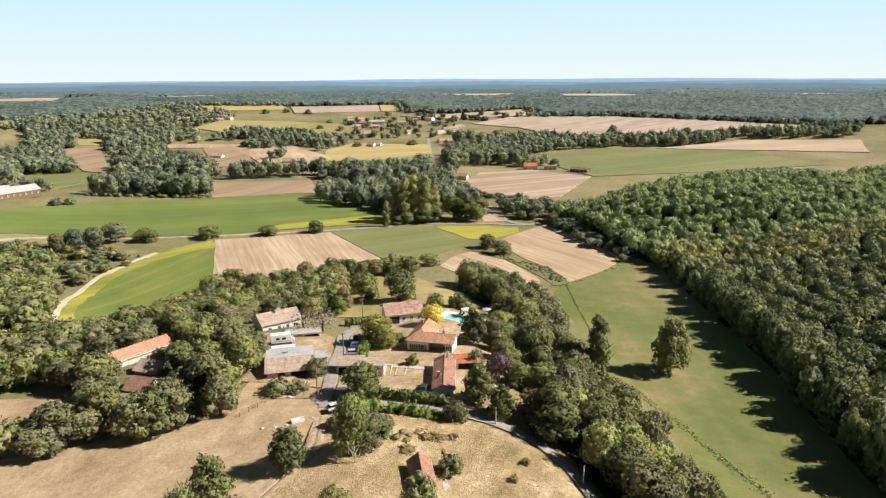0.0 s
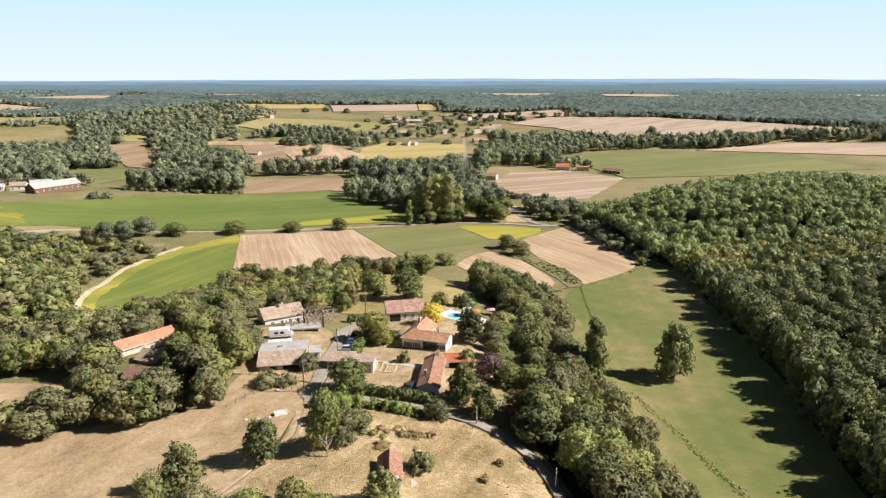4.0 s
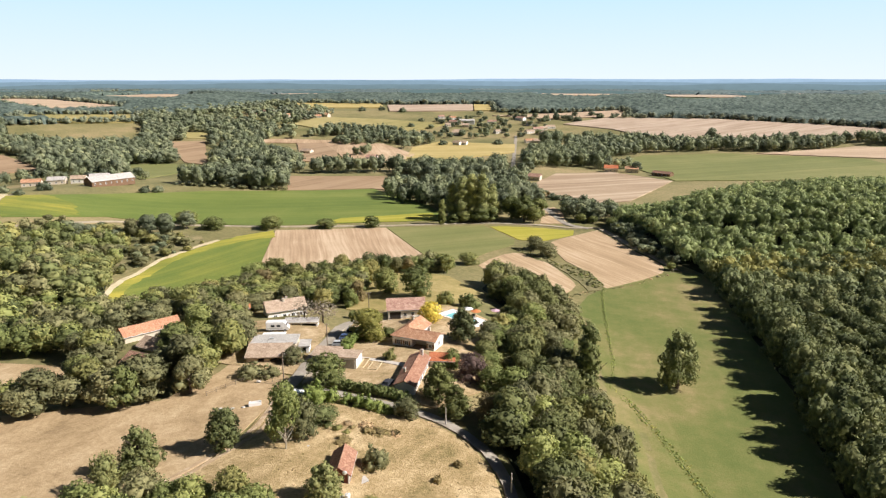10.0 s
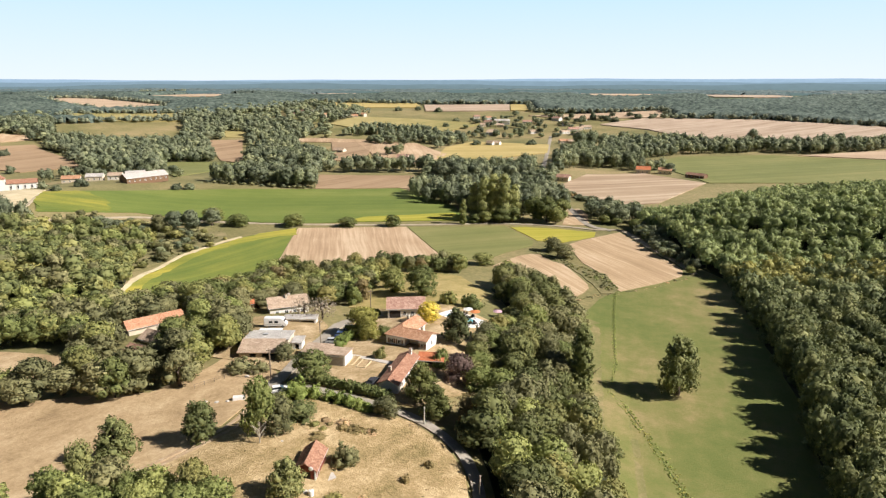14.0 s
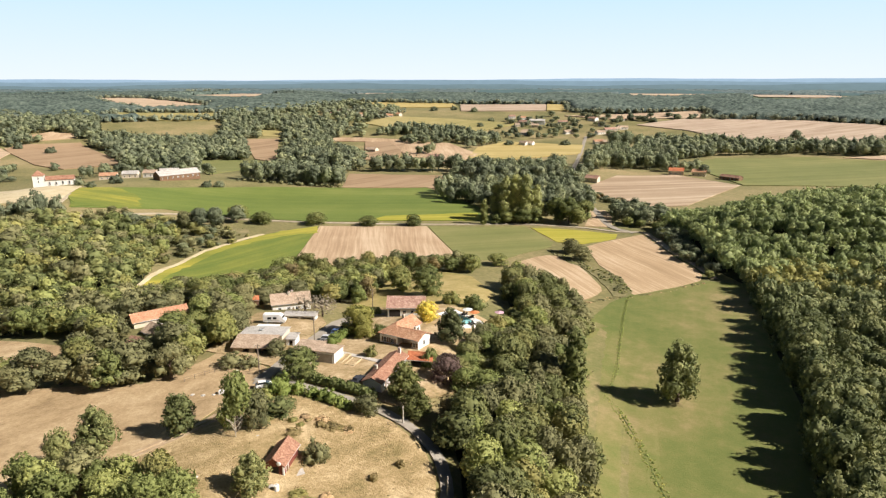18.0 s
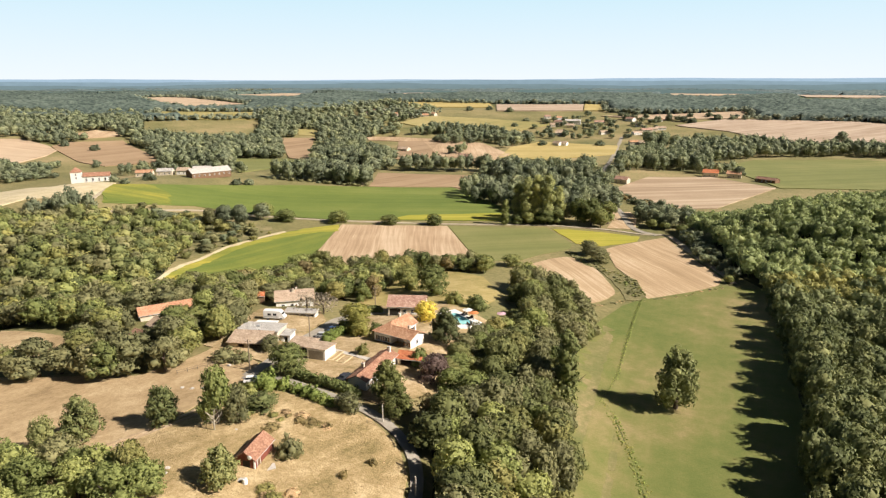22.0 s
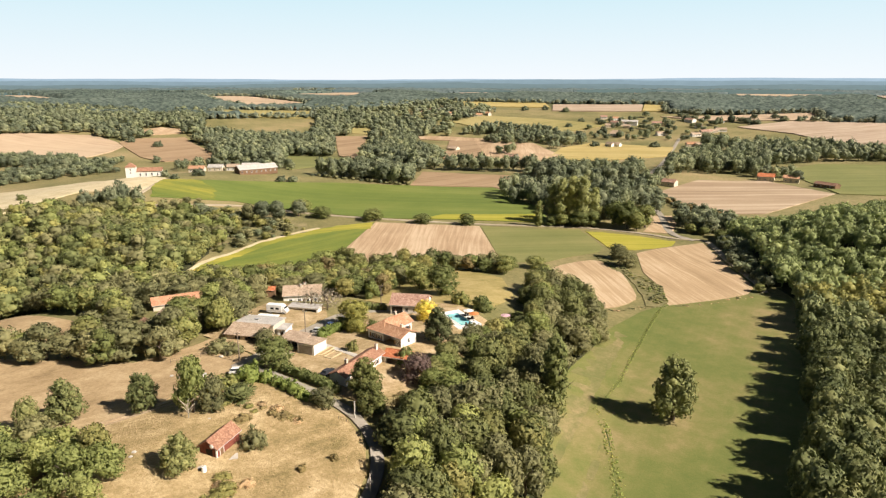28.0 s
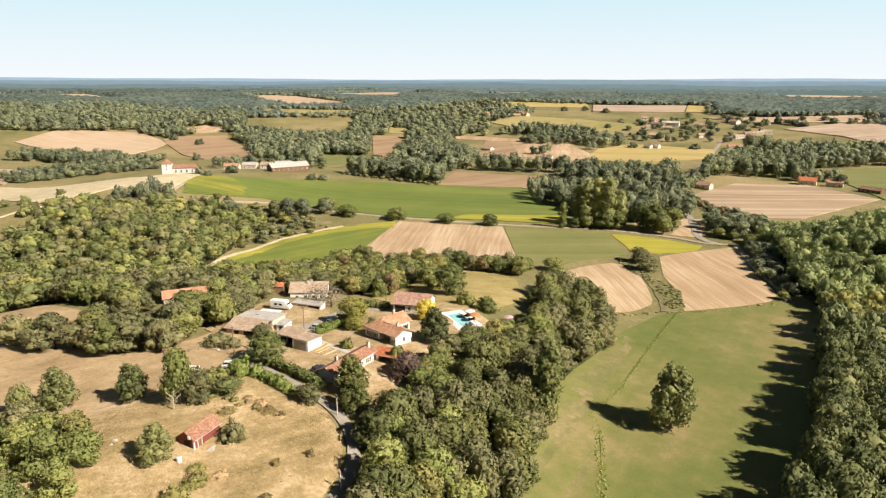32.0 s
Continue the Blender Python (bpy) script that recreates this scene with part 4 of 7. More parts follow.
pale = [p for p in spots if p not in chosen and 84 < p[1] + 0.12 * (p[0] - 137) < 136 and rnd.random() < 0.62]
chosen |= set(pale)
lower = [p for p in spots if p not in chosen]
stuff_trees("east_wood", upper, "woodfar", WOOD, "dense dark green oak wood on the hilltop")
stuff_trees("east_wood", pale, "woodfar", LIMEWOOD, "yellow-green trees within the oak wood")
stuff_trees("east_wood", [p for p in lower if p[1] >= 62], "woodfar", WOOD_EDGE, "lighter green oak wood above the meadow")
stuff_trees("east_wood", [p for p in lower if p[1] < 62], "wood", WOOD_SHADED, "green oak wood at the meadow edge")
field("wood_floor_shade", EAST_WOOD, FLOOR_SHADE, "leaf-strewn wood floor with tree shade painted in", 0.22, 8, 0.8)
edge = [(109.5, -108), (111, -62), (114, -32), (119, -4), (121, 60), (121, 112)]
brush = []
for (x0, y0), (x1, y1) in zip(edge, edge[1:]):
    n = int(math.hypot(x1 - x0, y1 - y0) / 2.6)
    for k in range(n):
        brush.append((x0 + (x1 - x0) * k / n + rnd.uniform(-1.5, 3.0), y0 + (y1 - y0) * k / n, rnd.uniform(3.5, 6.5), rnd.uniform(2.5, 6.0)))
stuff_trees("wood_brush", brush, "mid", WOOD_SHADED, "dense undergrowth along the foot of the wood", "bushes", False)

# West wood
WEST_WOOD = [(-112, 14), (-124, 40), (-140, 66), (-154, 92), (-164, 118), (-190, 120), (-212, 122), (-236, 106), (-250, 86), (-258, 70), (-240, 42), (-226, 20), (-216, -10), (-190, -45), (-150, -60), (-112, -50), (-105, -10)]
west_lots = {}
for x, y in spread(WEST_WOOD, 6.8, 4, (), 0.55):
    m = rnd.choices((WOOD_WEST, GREY_OAK, FRESH, LIMEWOOD), (6, 3, 1.6, 1.0))[0]
    west_lots.setdefault(m, []).append((x, y, rnd.uniform(6.5, 12.5), rnd.uniform(6.5, 10.5)))
for m, lot in west_lots.items():
    stuff_trees("west_wood", lot, "woodfar", m, "mixed green wood west of the fields")
field("wood_floor_shade", WEST_WOOD, FLOOR_SHADE, "leaf-strewn wood floor with tree shade painted in", 0.2, 12)
SCRUB = [(-142, 70), (-136, 110), (-128, 132), (-142, 152), (-205, 150), (-214, 124), (-190, 120), (-170, 114), (-158, 88)]
field("scrub_slope", SCRUB, SCRUB_SOIL, "rough scrubby slope of dry grass and bushes", 0.3, 8)
for k, m in enumerate((GREY_OAK, YELLOW_GREEN, GREY_OAK, MID_LEAF_HAZED)):
    stuff_trees("scrub_bushes", [(x, y, s * rnd.uniform(1.2, 2.0), s) for x, y in spread(SCRUB, 8.6, 8 + k, (), 1.1) for s in (0.8 + 5.0 * rnd.random() ** 2.2,)], "mid", m, "low mixed scrub bushes on a dry slope", "bushes", False)

# Grove on the slope between the hamlet and the meadow
GROVE = [(37.5, -64), (41.5, -73.5), (45, -84.5), (47.6, -104), (50, -140), (74, -140), (71, -90), (65, -56), (61, -40), (57, -22), (55, -6), (55.5, 10), (58, 33), (52, 62), (40, 80), (26, 82), (24, 62), (31, 42), (41, 16), (42, -4), (40, -30), (38.5, -46)]
for x, y in spread(GROVE, 6.2, 21):
    m = rnd.choices((GROVE_OAK, GREY_OAK, FRESH, YELLOW_GREEN, RUST), (6, 8, 4, 0.2, 0.2) if y < -62 and x < 47 else (11, 6, 2.6, 1.4, 0.4))[0]
    words = {GROVE_OAK: "dark green oak", GREY_OAK: "dusty grey-green oak", FRESH: "fresh green locust tree", YELLOW_GREEN: "yellowing broad tree", RUST: "rusty autumn-tinted tree"}[m]
    tree(x, y, rnd.uniform(8, 12.5), rnd.uniform(7, 10.5), m, words + " crowded in the slope grove", group="grove trees")
THICKET = [(33, -44), (31, -32), (31.5, -22), (32.2, -8), (33.4, 1), (33.0, 9), (30.2, 20), (36, 22), (41, 16), (42, -4), (40, -30), (38, -44)]
for x, y in spread(THICKET, 5.0, 27):
    m = rnd.choices((GROVE_OAK, GREY_OAK, FRESH, YELLOW_GREEN), (6, 4, 3, 1))[0]
    words = {GROVE_OAK: "low dark green oak", GREY_OAK: "low dusty green tree", FRESH: "low fresh green tree", YELLOW_GREEN: "low yellowing tree"}[m]
    tree(x, y, rnd.uniform(4.8, 7.0), rnd.uniform(5.8, 7.8), m, words + " between garden and grove", group="garden edge trees")
field("grove_floor_shade", GROVE, FLOOR_SHADE, "floor under the grove with tree shade painted in", 0.3, 8)

# Belt north of the houses
BELT = [(-108, 12), (-84, 20), (-79, 52), (-82, 88), (-58, 86), (-30, 96), (-10, 103), (12, 104), (8, 90), (-20, 86), (-26, 62), (-16, 44), (-14, 18), (-24, 10), (-36, 10), (-44, 4), (-60, 2), (-80, -2), (-104, -8)]
belt = {}
for x, y in spread(BELT, 6.2, 33):
    m = rnd.choices((OAK, GREY_OAK, FRESH, YELLOW_GREEN, YELLOW, RUST), (10, 5, 3, 2.0, 0.3, 0.6))[0]
    words = {OAK: "dark green oak", GREY_OAK: "dusty grey-green oak", FRESH: "fresh green tree", YELLOW_GREEN: "yellowing lime tree", YELLOW: "bright yellow autumn tree", RUST: "rusty brown autumn tree"}[m]
    if y < 26 and x > -75:
        tree(x, y, rnd.uniform(6, 9.5), rnd.uniform(6, 9.5), m, words + " in the belt behind the houses", group="belt trees")
    else:
        belt.setdefault(m, []).append((x, y, rnd.uniform(6, 9.5), rnd.uniform(6, 9.5)))
for m, lot in belt.items():
    stuff_trees("tree_belt", lot, "wood", m, "belt of mixed trees between hamlet and fields")

# Trees west of the barn
WEST = [(-112, -42), (-74, -44), (-62, -56), (-64, -68), (-84, -80), (-66, -77), (-54, -73), (-44, -69), (-35, -69), (-29, -60), (-28.5, -44), (-30, -34), (-33, -22), (-40, -12), (-48, 0), (-62, -2), (-84, -6), (-106, -12)]
RED_HOUSE = [(-72, -30), (-62, -12), (-54, -13), (-52, -24), (-48, -38), (-44, -59), (-55, -62), (-63, -46), (-67, -38)]
west = {}
for x, y in spread(WEST, 6.4, 44, (RED_HOUSE,)):
    m = rnd.choices((OAK, GREY_OAK, FRESH, YELLOW_GREEN), (4, 11, 3, 0.8))[0]
    words = {OAK: "dark green oak", GREY_OAK: "dusty grey-green oak", FRESH: "fresh green tree", YELLOW_GREEN: "yellowing tree"}[m]
    if x > -66:
        tree(x, y, rnd.uniform(7, 10.5), rnd.uniform(7.5, 10.5), m, words + " at the edge of the pasture", group="pasture edge trees")
    else:
        west.setdefault(m, []).append((x, y, rnd.uniform(7, 10), rnd.uniform(6.5, 9.5)))
for m, lot in west.items():
    stuff_trees("pasture_wood", lot, "wood", m, "mixed trees round the small paddock")

# Standing alone
tree(85.7, -5.6, 18.4, 12.8, FIELD_OAK, "large lone oak in the green meadow", "egg", "oak_tree")
tree(58.8, -23, 21.0, 6.2, DARK_HEDGE, "tall dark columnar poplar at the meadow edge", "column", "poplar_tree")
tree(-12.5, -83, 9.3, 7.6, FIELD_OAK, "round green oak in the brown pasture", "egg", "oak_tree")
tree(-1.6, -80, 13.0, 6.8, FRESH, "tall grey-green tree with bare lower branches beside the pasture", "feather", "oak_tree")
bare = empty("dead_tree", pose(-0.6, -82.4, ground_at(-0.6, -82.4)))
rr = random.Random(4)
part("trunk", tube(bmesh.new(), [(0, 0, -0.4), (0.1, 0, 1.6), (0.0, 0.1, 3.4)], [0.16, 0.13, 0.08], 7), DEAD_WOOD, bare)
for k in range(9):
    a, z = k * 2.4, 1.0 + 0.27 * k
    r, up = rr.uniform(0.9, 1.7), rr.uniform(1.2, 2.2)
    bm = tube(bmesh.new(), [(0, 0, z), (r * 0.5 * math.cos(a), r * 0.5 * math.sin(a), z + up * 0.6), (r * math.cos(a + 0.2), r * math.sin(a + 0.2), z + up)], [0.075, 0.055, 0.02], 5)
    for j in range(3):
        b = a + rr.uniform(-1.0, 1.0)
        f = rr.uniform(0.35, 0.9)
        x0, y0, z0 = r * f * math.cos(a), r * f * math.sin(a), z + up * (0.2 + 0.8 * f)
        tube(bm, [(x0, y0, z0), (x0 + 0.55 * math.cos(b), y0 + 0.55 * math.sin(b), z0 + 0.7)], [0.04, 0.012], 4)
    part("branch", bm, DEAD_WOOD, bare)
tagged(bare, "pale leafless dead tree at the foot of a taller one", "dead tree")
tree(1.2, -77.5, 8.6, 5.4, GREY_OAK, "grey-green tree beside the pasture", "leafy", "oak_tree")
tree(2.6, -71, 3.8, 6.6, FIELD_OAK, "low spreading tree in dry grass", "leafy", "tree")
tree(-23.4, -92.5, 10.0, 7.8, FIELD_OAK, "round green oak in the pasture", "egg", "oak_tree")
tree(-26.0, -98.5, 8.2, 4.6, FIELD_OAK, "small green tree in the pasture", "leafy", "oak_tree")
tree(-16.6, -103.2, 8.0, 7.6, GREY_OAK, "dark grey-green oak beside the locust trees", "leafy", "oak_tree")
tree(11.4, -96.4, 8.0, 7.2, FIELD_OAK, "green tree beside the shed", "egg", "oak_tree")
tree(16.6, -83.2, 4.2, 4.8, GREY_OAK, "grey-green bush behind the shed", "bush", "bush", category="bush")
tree(-2.3, -53.5, 8.0, 8.5, OAK, "dense round tree by the lane hedge", "leafy", "tree")
tree(23.9, -54.8, 9.8, 8.2, CEDAR, "dark cedar beside the long house", "egg", "cedar_tree", category="conifer")
tree(28.4, -59.8, 7.8, 7.2, CEDAR, "dark cedar over the lane", "egg", "cedar_tree", category="conifer")
tree(25.2, -19.0, 10.8, 9.0, CONIFER, "dark broad conifer by the pool", "egg", "cedar_tree", category="conifer")
tree(36.2, -58.4, 7.6, 8.0, RUST, "rusty orange-brown tree at the edge of the grove", "leafy", "tree")
tree(34.8, -43.0, 6.6, 6.0, FRESH, "fresh green tree beside the plum", "leafy", "tree")
tree(30, -41, 7.5, 6.5, PURPLE, "small purple-leaved plum tree in the garden", "leafy", "plum_tree")
tree(-1.4, -19.2, 9.2, 8.8, LIME, "yellow-green tree beside the road", "leafy", "tree")
tree(1.6, -22.5, 5.0, 5.0, LIME, "yellow-leaved tree beside the road", "leafy", "tree")
tree(14, -3.5, 6.5, 6.5, YELLOW, "bright yellow tree by the white house", "leafy", "tree")
tree(2.5, 33.0, 11.5, 11.0, OAK, "large dark oak on the lawn", "leafy", "oak_tree")
tree(-10, 40, 10.0, 9.0, OAK, "dark oak behind the lawn", "leafy", "oak_tree")
tree(15.0, 20.5, 4.8, 5.8, OAK, "round clipped bush on the lawn", "bush", "bush", category="bush")
tree(23, 20, 5.2, 7.2, OAK, "rounded bush on the lawn", "bush", "bush", category="bush")
tree(13, 114, 6.0, 9.0, OAK, "round oak at the field corner", "leafy", "oak_tree")
tree(3, 108, 5.5, 6.0, OAK, "small oak at the field corner", "leafy", "oak_tree")
tree(18.4, -63.2, 4.6, 5.0, GREY_OAK, "thin olive-grey tree by the lane", "leafy", "tree")
tree(24.5, -36.5, 5.5, 4.0, FRESH, "climbing green shrub against the annex", "bush", "bush", category="bush")
tree(-18.0, -8.0, 7.0, 9.0, TWIGGY, "sparse grey orchard tree", "sparse", "orchard_tree")
tree(-23.5, -8.5, 6.5, 8.5, TWIGGY, "sparse grey orchard tree", "sparse", "orchard_tree")
tree(-21.5, -51.5, 3.4, 7.0, GREY_OAK, "low dark shrubs in front of the barn", "bush", "bush", category="bush")
tree(-16.5, -51.0, 3.0, 5.0, GREY_OAK, "low shrub in front of the barn", "bush", "bush", category="bush")
tree(-14.0, -42.5, 4.6, 5.0, GREY_OAK, "brownish tree at the barn corner", "leafy", "tree")
tree(8.5, -36.0, 3.2, 3.6, YELLOW_GREEN, "small rounded garden shrub", "bush", "bush", category="bush")
tree(4.0, -17.5, 3.0, 4.0, OAK, "low green garden shrub", "bush", "bush", category="bush")
for x, y, h_, w_ in ((-164, 176, 9, 12), (-143, 169, 8, 12), (-112, 178, 8, 12), (-80, 184, 6.5, 11), (-53, 191, 7.5, 9)):
    tree(x, y, h_, w_, OAK, "round roadside oak between the fields", "leafy", "oak_tree", group="roadside oaks")
for x, y, h_, w_ in ((44, 150, 8.0, 9), (50, 137, 7.5, 10)):
    tree(x, y, h_, w_, GREY_OAK, "drooping olive-green willow in the field ditch", "leafy", "willow_tree")
for x, y, h_, w_ in ((-24, -107, 7.5, 8), (-19, -109, 8, 8.5), (-12, -104, 6.0, 7), (-7.5, -103.5, 7.4, 8), (-1.5, -102.5, 8.2, 8.5), (3.2, -104.5, 7.2, 7.5), (-14, -111, 8, 8.5), (-6, -109, 8, 8.5), (1, -110, 8, 8.5), (8, -112, 6, 7), (-21, -116, 8, 8.5), (-3, -117, 8, 9), (-30, -112, 8, 8.5), (-12, -118, 8, 8), (6, -119, 7, 8)):
    pale = rnd.random() < 0.12
    tree(x, y, h_ * rnd.uniform(0.85, 1.08), w_ * rnd.uniform(0.75, 0.95), YELLOW_GREEN if pale else FRESH, "feathery yellow-green locust tree" if pale else "feathery bright green locust tree", "feather", "locust_tree", group="locust trees")
for x, y, h_, w_ in ((23, -102, 3.5, 5), (26, -107, 4, 5), (33, -112, 3, 5), (21, -96, 2.2, 4)):
    tree(x, y, h_, w_, YELLOW_GREEN, "yellowing bramble bush in dry grass", "bush", "bush", category="bush")
for x, y in ((31, -78), (28, -84), (33, -92), (12, -72), (18, -71)):
    tree(x, y, rnd.uniform(1.0, 1.8), rnd.uniform(1.6, 2.6), RUST, "small dry brown bush", "bush", "bush", category="bush")


for x, y, h_, w_ in ((-40, 84, 11, 8), (-24, 72, 10, 8), (-56, 70, 10, 8), (-14, 52, 9, 7)):
    tree(x, y, h_, w_, YELLOW_GREEN, "tall yellowing lime tree in the belt", "leafy", "lime_tree", group="lime trees")
for x, y, h_, w_ in ((18, -93.5, 1.3, 3.6), (20, -95.5, 1.5, 4.2), (22.5, -92.5, 1.2, 3.4), (14, -71.5, 1.2, 4.0), (17.5, -71, 1.0, 3.2), (8.5, -77, 1.2, 4.0), (20.5, -97.5, 1.4, 3.4), (11, -70, 1.0, 3.6)):
    tree(x, y, h_, w_, rnd.choice((RUST, YELLOW_GREEN, STRAW_LEAF)), "low sprawling bramble, half dried brown", "bush", "bramble", category="bramble", group="brambles")
for x, y, h_, w_ in ((72, 222, 6, 8), (79, 220, 5, 7), (89, 204, 7, 9), (94, 178, 5, 7), (107, 119, 4, 5), (91, 192, 5, 7)):
    tree(x, y, h_, w_, OAK, "dark bushy tree at the road junction", name="tree")


def hedge(outline_a, outline_b, width, height, mat, label, seed):
    """A clipped hedge between two points, with leafy sides."""
    rng = np.random.RandomState(seed)
    a, b = np.array(outline_a, float), np.array(outline_b, float)
    length = np.linalg.norm(b - a)
    d = (b - a) / length
    n = np.array([-d[1], d[0]])
    V, Q, T, k0 = [], [], [], 0
    sv, sf = ICO_MID
    steps = int(length / 0.9) + 1
    for i in range(steps):
        c = a + d * length * i / (steps - 1)
        z = ground_at(*c)
        w = sv * (1 + rng.uniform(-0.12, 0.12, (len(sv), 1))) * (0.8, width * 0.5, height * 0.52)
        V.append(np.stack([c[0] + w[:, 0] * d[0] + w[:, 1] * n[0], c[1] + w[:, 0] * d[1] + w[:, 1] * n[1], z + height * 0.48 + w[:, 2]], -1))
        T.append(sf + k0)
        k0 += len(sv)
    m = int(length * 26)
    t, s, f = rng.uniform(0, 1, m), rng.uniform(-0.5, 0.5, m), rng.uniform(0.1, 1, m)
    side = rng.rand(m) < 0.55
    s = np.where(side, np.sign(s) * 0.5, s)
    f = np.where(side, f, 1.0)
    p = a + d * (t * length)[:, None] + n * (s * width)[:, None]
    p = np.concatenate([p, (level(p[:, 0], p[:, 1]) + f * height)[:, None]], 1) + rng.normal(size=(m, 3)) * 0.1
    u, w = rng.normal(size=(m, 3)) * 0.22, rng.normal(size=(m, 3)) * 0.22
    V.append(np.stack([p - u, p + w, p + u, p - w], 1).reshape(-1, 3))
    Q.append(k0 + np.arange(4 * m).reshape(-1, 4))
    return tagged(new("hedge", fast_mesh("hedge", np.concatenate(V), np.concatenate(Q), np.concatenate(T), mat)), label, "hedge")


hedge((0.5, -54.4), (17.8, -57.0), 1.8, 2.1, DARK_HEDGE, "long clipped dark green hedge along the lane", 1)
for x, y, h_, w_ in ((5.2, -61.4, 2.6, 3.2), (7.4, -61.8, 2.9, 3.6), (9.8, -62.2, 3.0, 3.8), (12.0, -62.6, 2.5, 3.4), (14.0, -62.9, 2.2, 3.2)):
    tree(x, y, h_, w_, BRIGHT, "bushy bright green laurel beside the lane", "bush", "bush", "lane laurels", "bush")
hedge((-4.3, -31.5), (-4.0, -21.5), 2.2, 2.2, BRIGHT, "clipped bright green hedge by the parking place", 3)
hedge((-12, 1), (-4, 3.5), 2.0, 2.2, DARK_HEDGE, "clipped dark hedge at the road end", 4)
tree(-2.2, -62.6, 4.6, 6.0, BRIGHT, "bright green rounded laurel bush by the lane", "bush", "bush", category="bush")
tree(1.2, -61.0, 3.2, 4.0, BRIGHT, "bright green laurel bush by the lane", "bush", "bush", category="bush")
tree(-4.5, -68.0, 3.6, 6.5, OAK, "low spreading green bush by the track", "bush", "bush", category="bush")

# Valley trees
for x, y, h_, w_ in ((-8, 219, 23, 8.0), (-2, 217, 27, 9), (4.5, 219, 28, 9.5), (11, 218, 29, 9), (16.5, 222, 22, 8), (3, 228, 26, 10)):
    tree(x, y, h_, w_, POPLAR, "tall pale green poplar in the valley", "column", "poplar_tree", "valley poplars")
tree(-13, 206, 15, 5.0, OAK, "slender dark poplar by the road", "column", "poplar_tree")
for x, y, h_, w_ in ((37, 220, 17, 17), (29, 228, 15, 15), (46, 228, 14, 14), (43, 216, 12, 11), (0, 212, 8, 10), (10, 214, 10, 13), (-6, 210, 6, 8), (17, 217, 10, 11)):
    tree(x, y, h_, w_, OAK, "broad dark green valley tree", name="tree", group="valley trees")


def copse(name, outline, gap, seed, key, mats, width, height, label, keep_out=()):
    """A wood of mixed leaf colours: one mesh for each colour."""
    rr = random.Random(seed)
    s = [(x, y, rr.uniform(0.85, 1.15) * rr.uniform(*width), rr.uniform(*height)) for x, y in spread(outline, gap, seed, keep_out, 0.6)]
    mats = mats if isinstance(mats, tuple) else (mats,)
    lots = [[] for _ in mats]
    for p in s:
        lots[min(len(mats) - 1, int(rr.random() ** 1.6 * len(mats)))].append(p)
    for m, lot in zip(mats, lots):
        if lot:
            stuff_trees(name, lot, key, m, label)


def view_clearing(outline, share=0.13):
    """A field and a strip toward the camera's side, kept free of tall trees to show the field."""
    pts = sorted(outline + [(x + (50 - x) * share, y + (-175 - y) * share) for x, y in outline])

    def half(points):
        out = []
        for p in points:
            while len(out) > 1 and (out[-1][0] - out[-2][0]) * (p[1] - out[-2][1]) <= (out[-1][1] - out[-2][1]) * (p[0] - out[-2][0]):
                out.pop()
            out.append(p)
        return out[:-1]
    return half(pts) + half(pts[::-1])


VIEW_CLEARINGS = [view_clearing(f, 0.14) for f in FIELDS if 385 < sum(p[1] for p in f) / len(f) < 960 and sum(p[0] for p in f) / len(f) < 0]
MIX = (VALLEY_OAK_HAZED, MID_LEAF_HAZED, VALLEY_OAK_HAZED, PALE_LEAF_HAZED)
copse("valley_wood", [(-52, 268), (-30, 262), (-8, 238), (26, 238), (32, 300), (14, 345), (-10, 352), (-60, 330), (-72, 300)], 8.0, 51, "mid", (VALLEY_OAK_HAZED, MID_LEAF_HAZED, VALLEY_OAK_HAZED, PALE_LEAF_HAZED), (7, 12), (10, 17), "dark green wood round the valley poplars")
copse("field_wood", [(-240, 286), (-150, 304), (-152, 330), (-175, 350), (-236, 330)], 7.5, 52, "mid", (VALLEY_OAK_HAZED, MID_LEAF_HAZED), (8, 13), (12, 18), "dark wood behind the green crop field")
copse("roadside_copse", [(60, 232), (90, 222), (96, 246), (80, 270), (62, 266)], 7.0, 53, "mid", (VALLEY_OAK_HAZED, MID_LEAF_HAZED), (7, 11), (8, 12), "trees at the road junction")
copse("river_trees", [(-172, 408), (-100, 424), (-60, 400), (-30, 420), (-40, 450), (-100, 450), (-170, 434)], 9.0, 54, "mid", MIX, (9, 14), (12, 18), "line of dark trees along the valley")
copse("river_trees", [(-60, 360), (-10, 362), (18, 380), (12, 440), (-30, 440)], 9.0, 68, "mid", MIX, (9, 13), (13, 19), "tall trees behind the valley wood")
copse("roadside_trees", [(34, 450), (60, 480), (102, 492), (120, 530), (92, 600), (60, 640), (36, 600), (30, 520)], 9.0, 55, "mid", (MID_LEAF_HAZED, VALLEY_OAK_HAZED, PALE_LEAF_HAZED), (9, 13), (12, 19), "pale and dark trees along the road")
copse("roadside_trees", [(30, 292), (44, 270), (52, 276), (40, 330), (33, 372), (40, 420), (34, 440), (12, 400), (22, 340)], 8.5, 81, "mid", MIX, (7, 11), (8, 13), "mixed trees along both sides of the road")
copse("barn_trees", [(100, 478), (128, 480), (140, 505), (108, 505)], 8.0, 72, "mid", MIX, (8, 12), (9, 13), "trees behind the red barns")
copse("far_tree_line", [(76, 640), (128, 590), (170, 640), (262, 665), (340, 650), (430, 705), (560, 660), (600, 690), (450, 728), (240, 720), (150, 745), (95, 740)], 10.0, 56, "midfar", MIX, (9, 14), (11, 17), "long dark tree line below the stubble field")
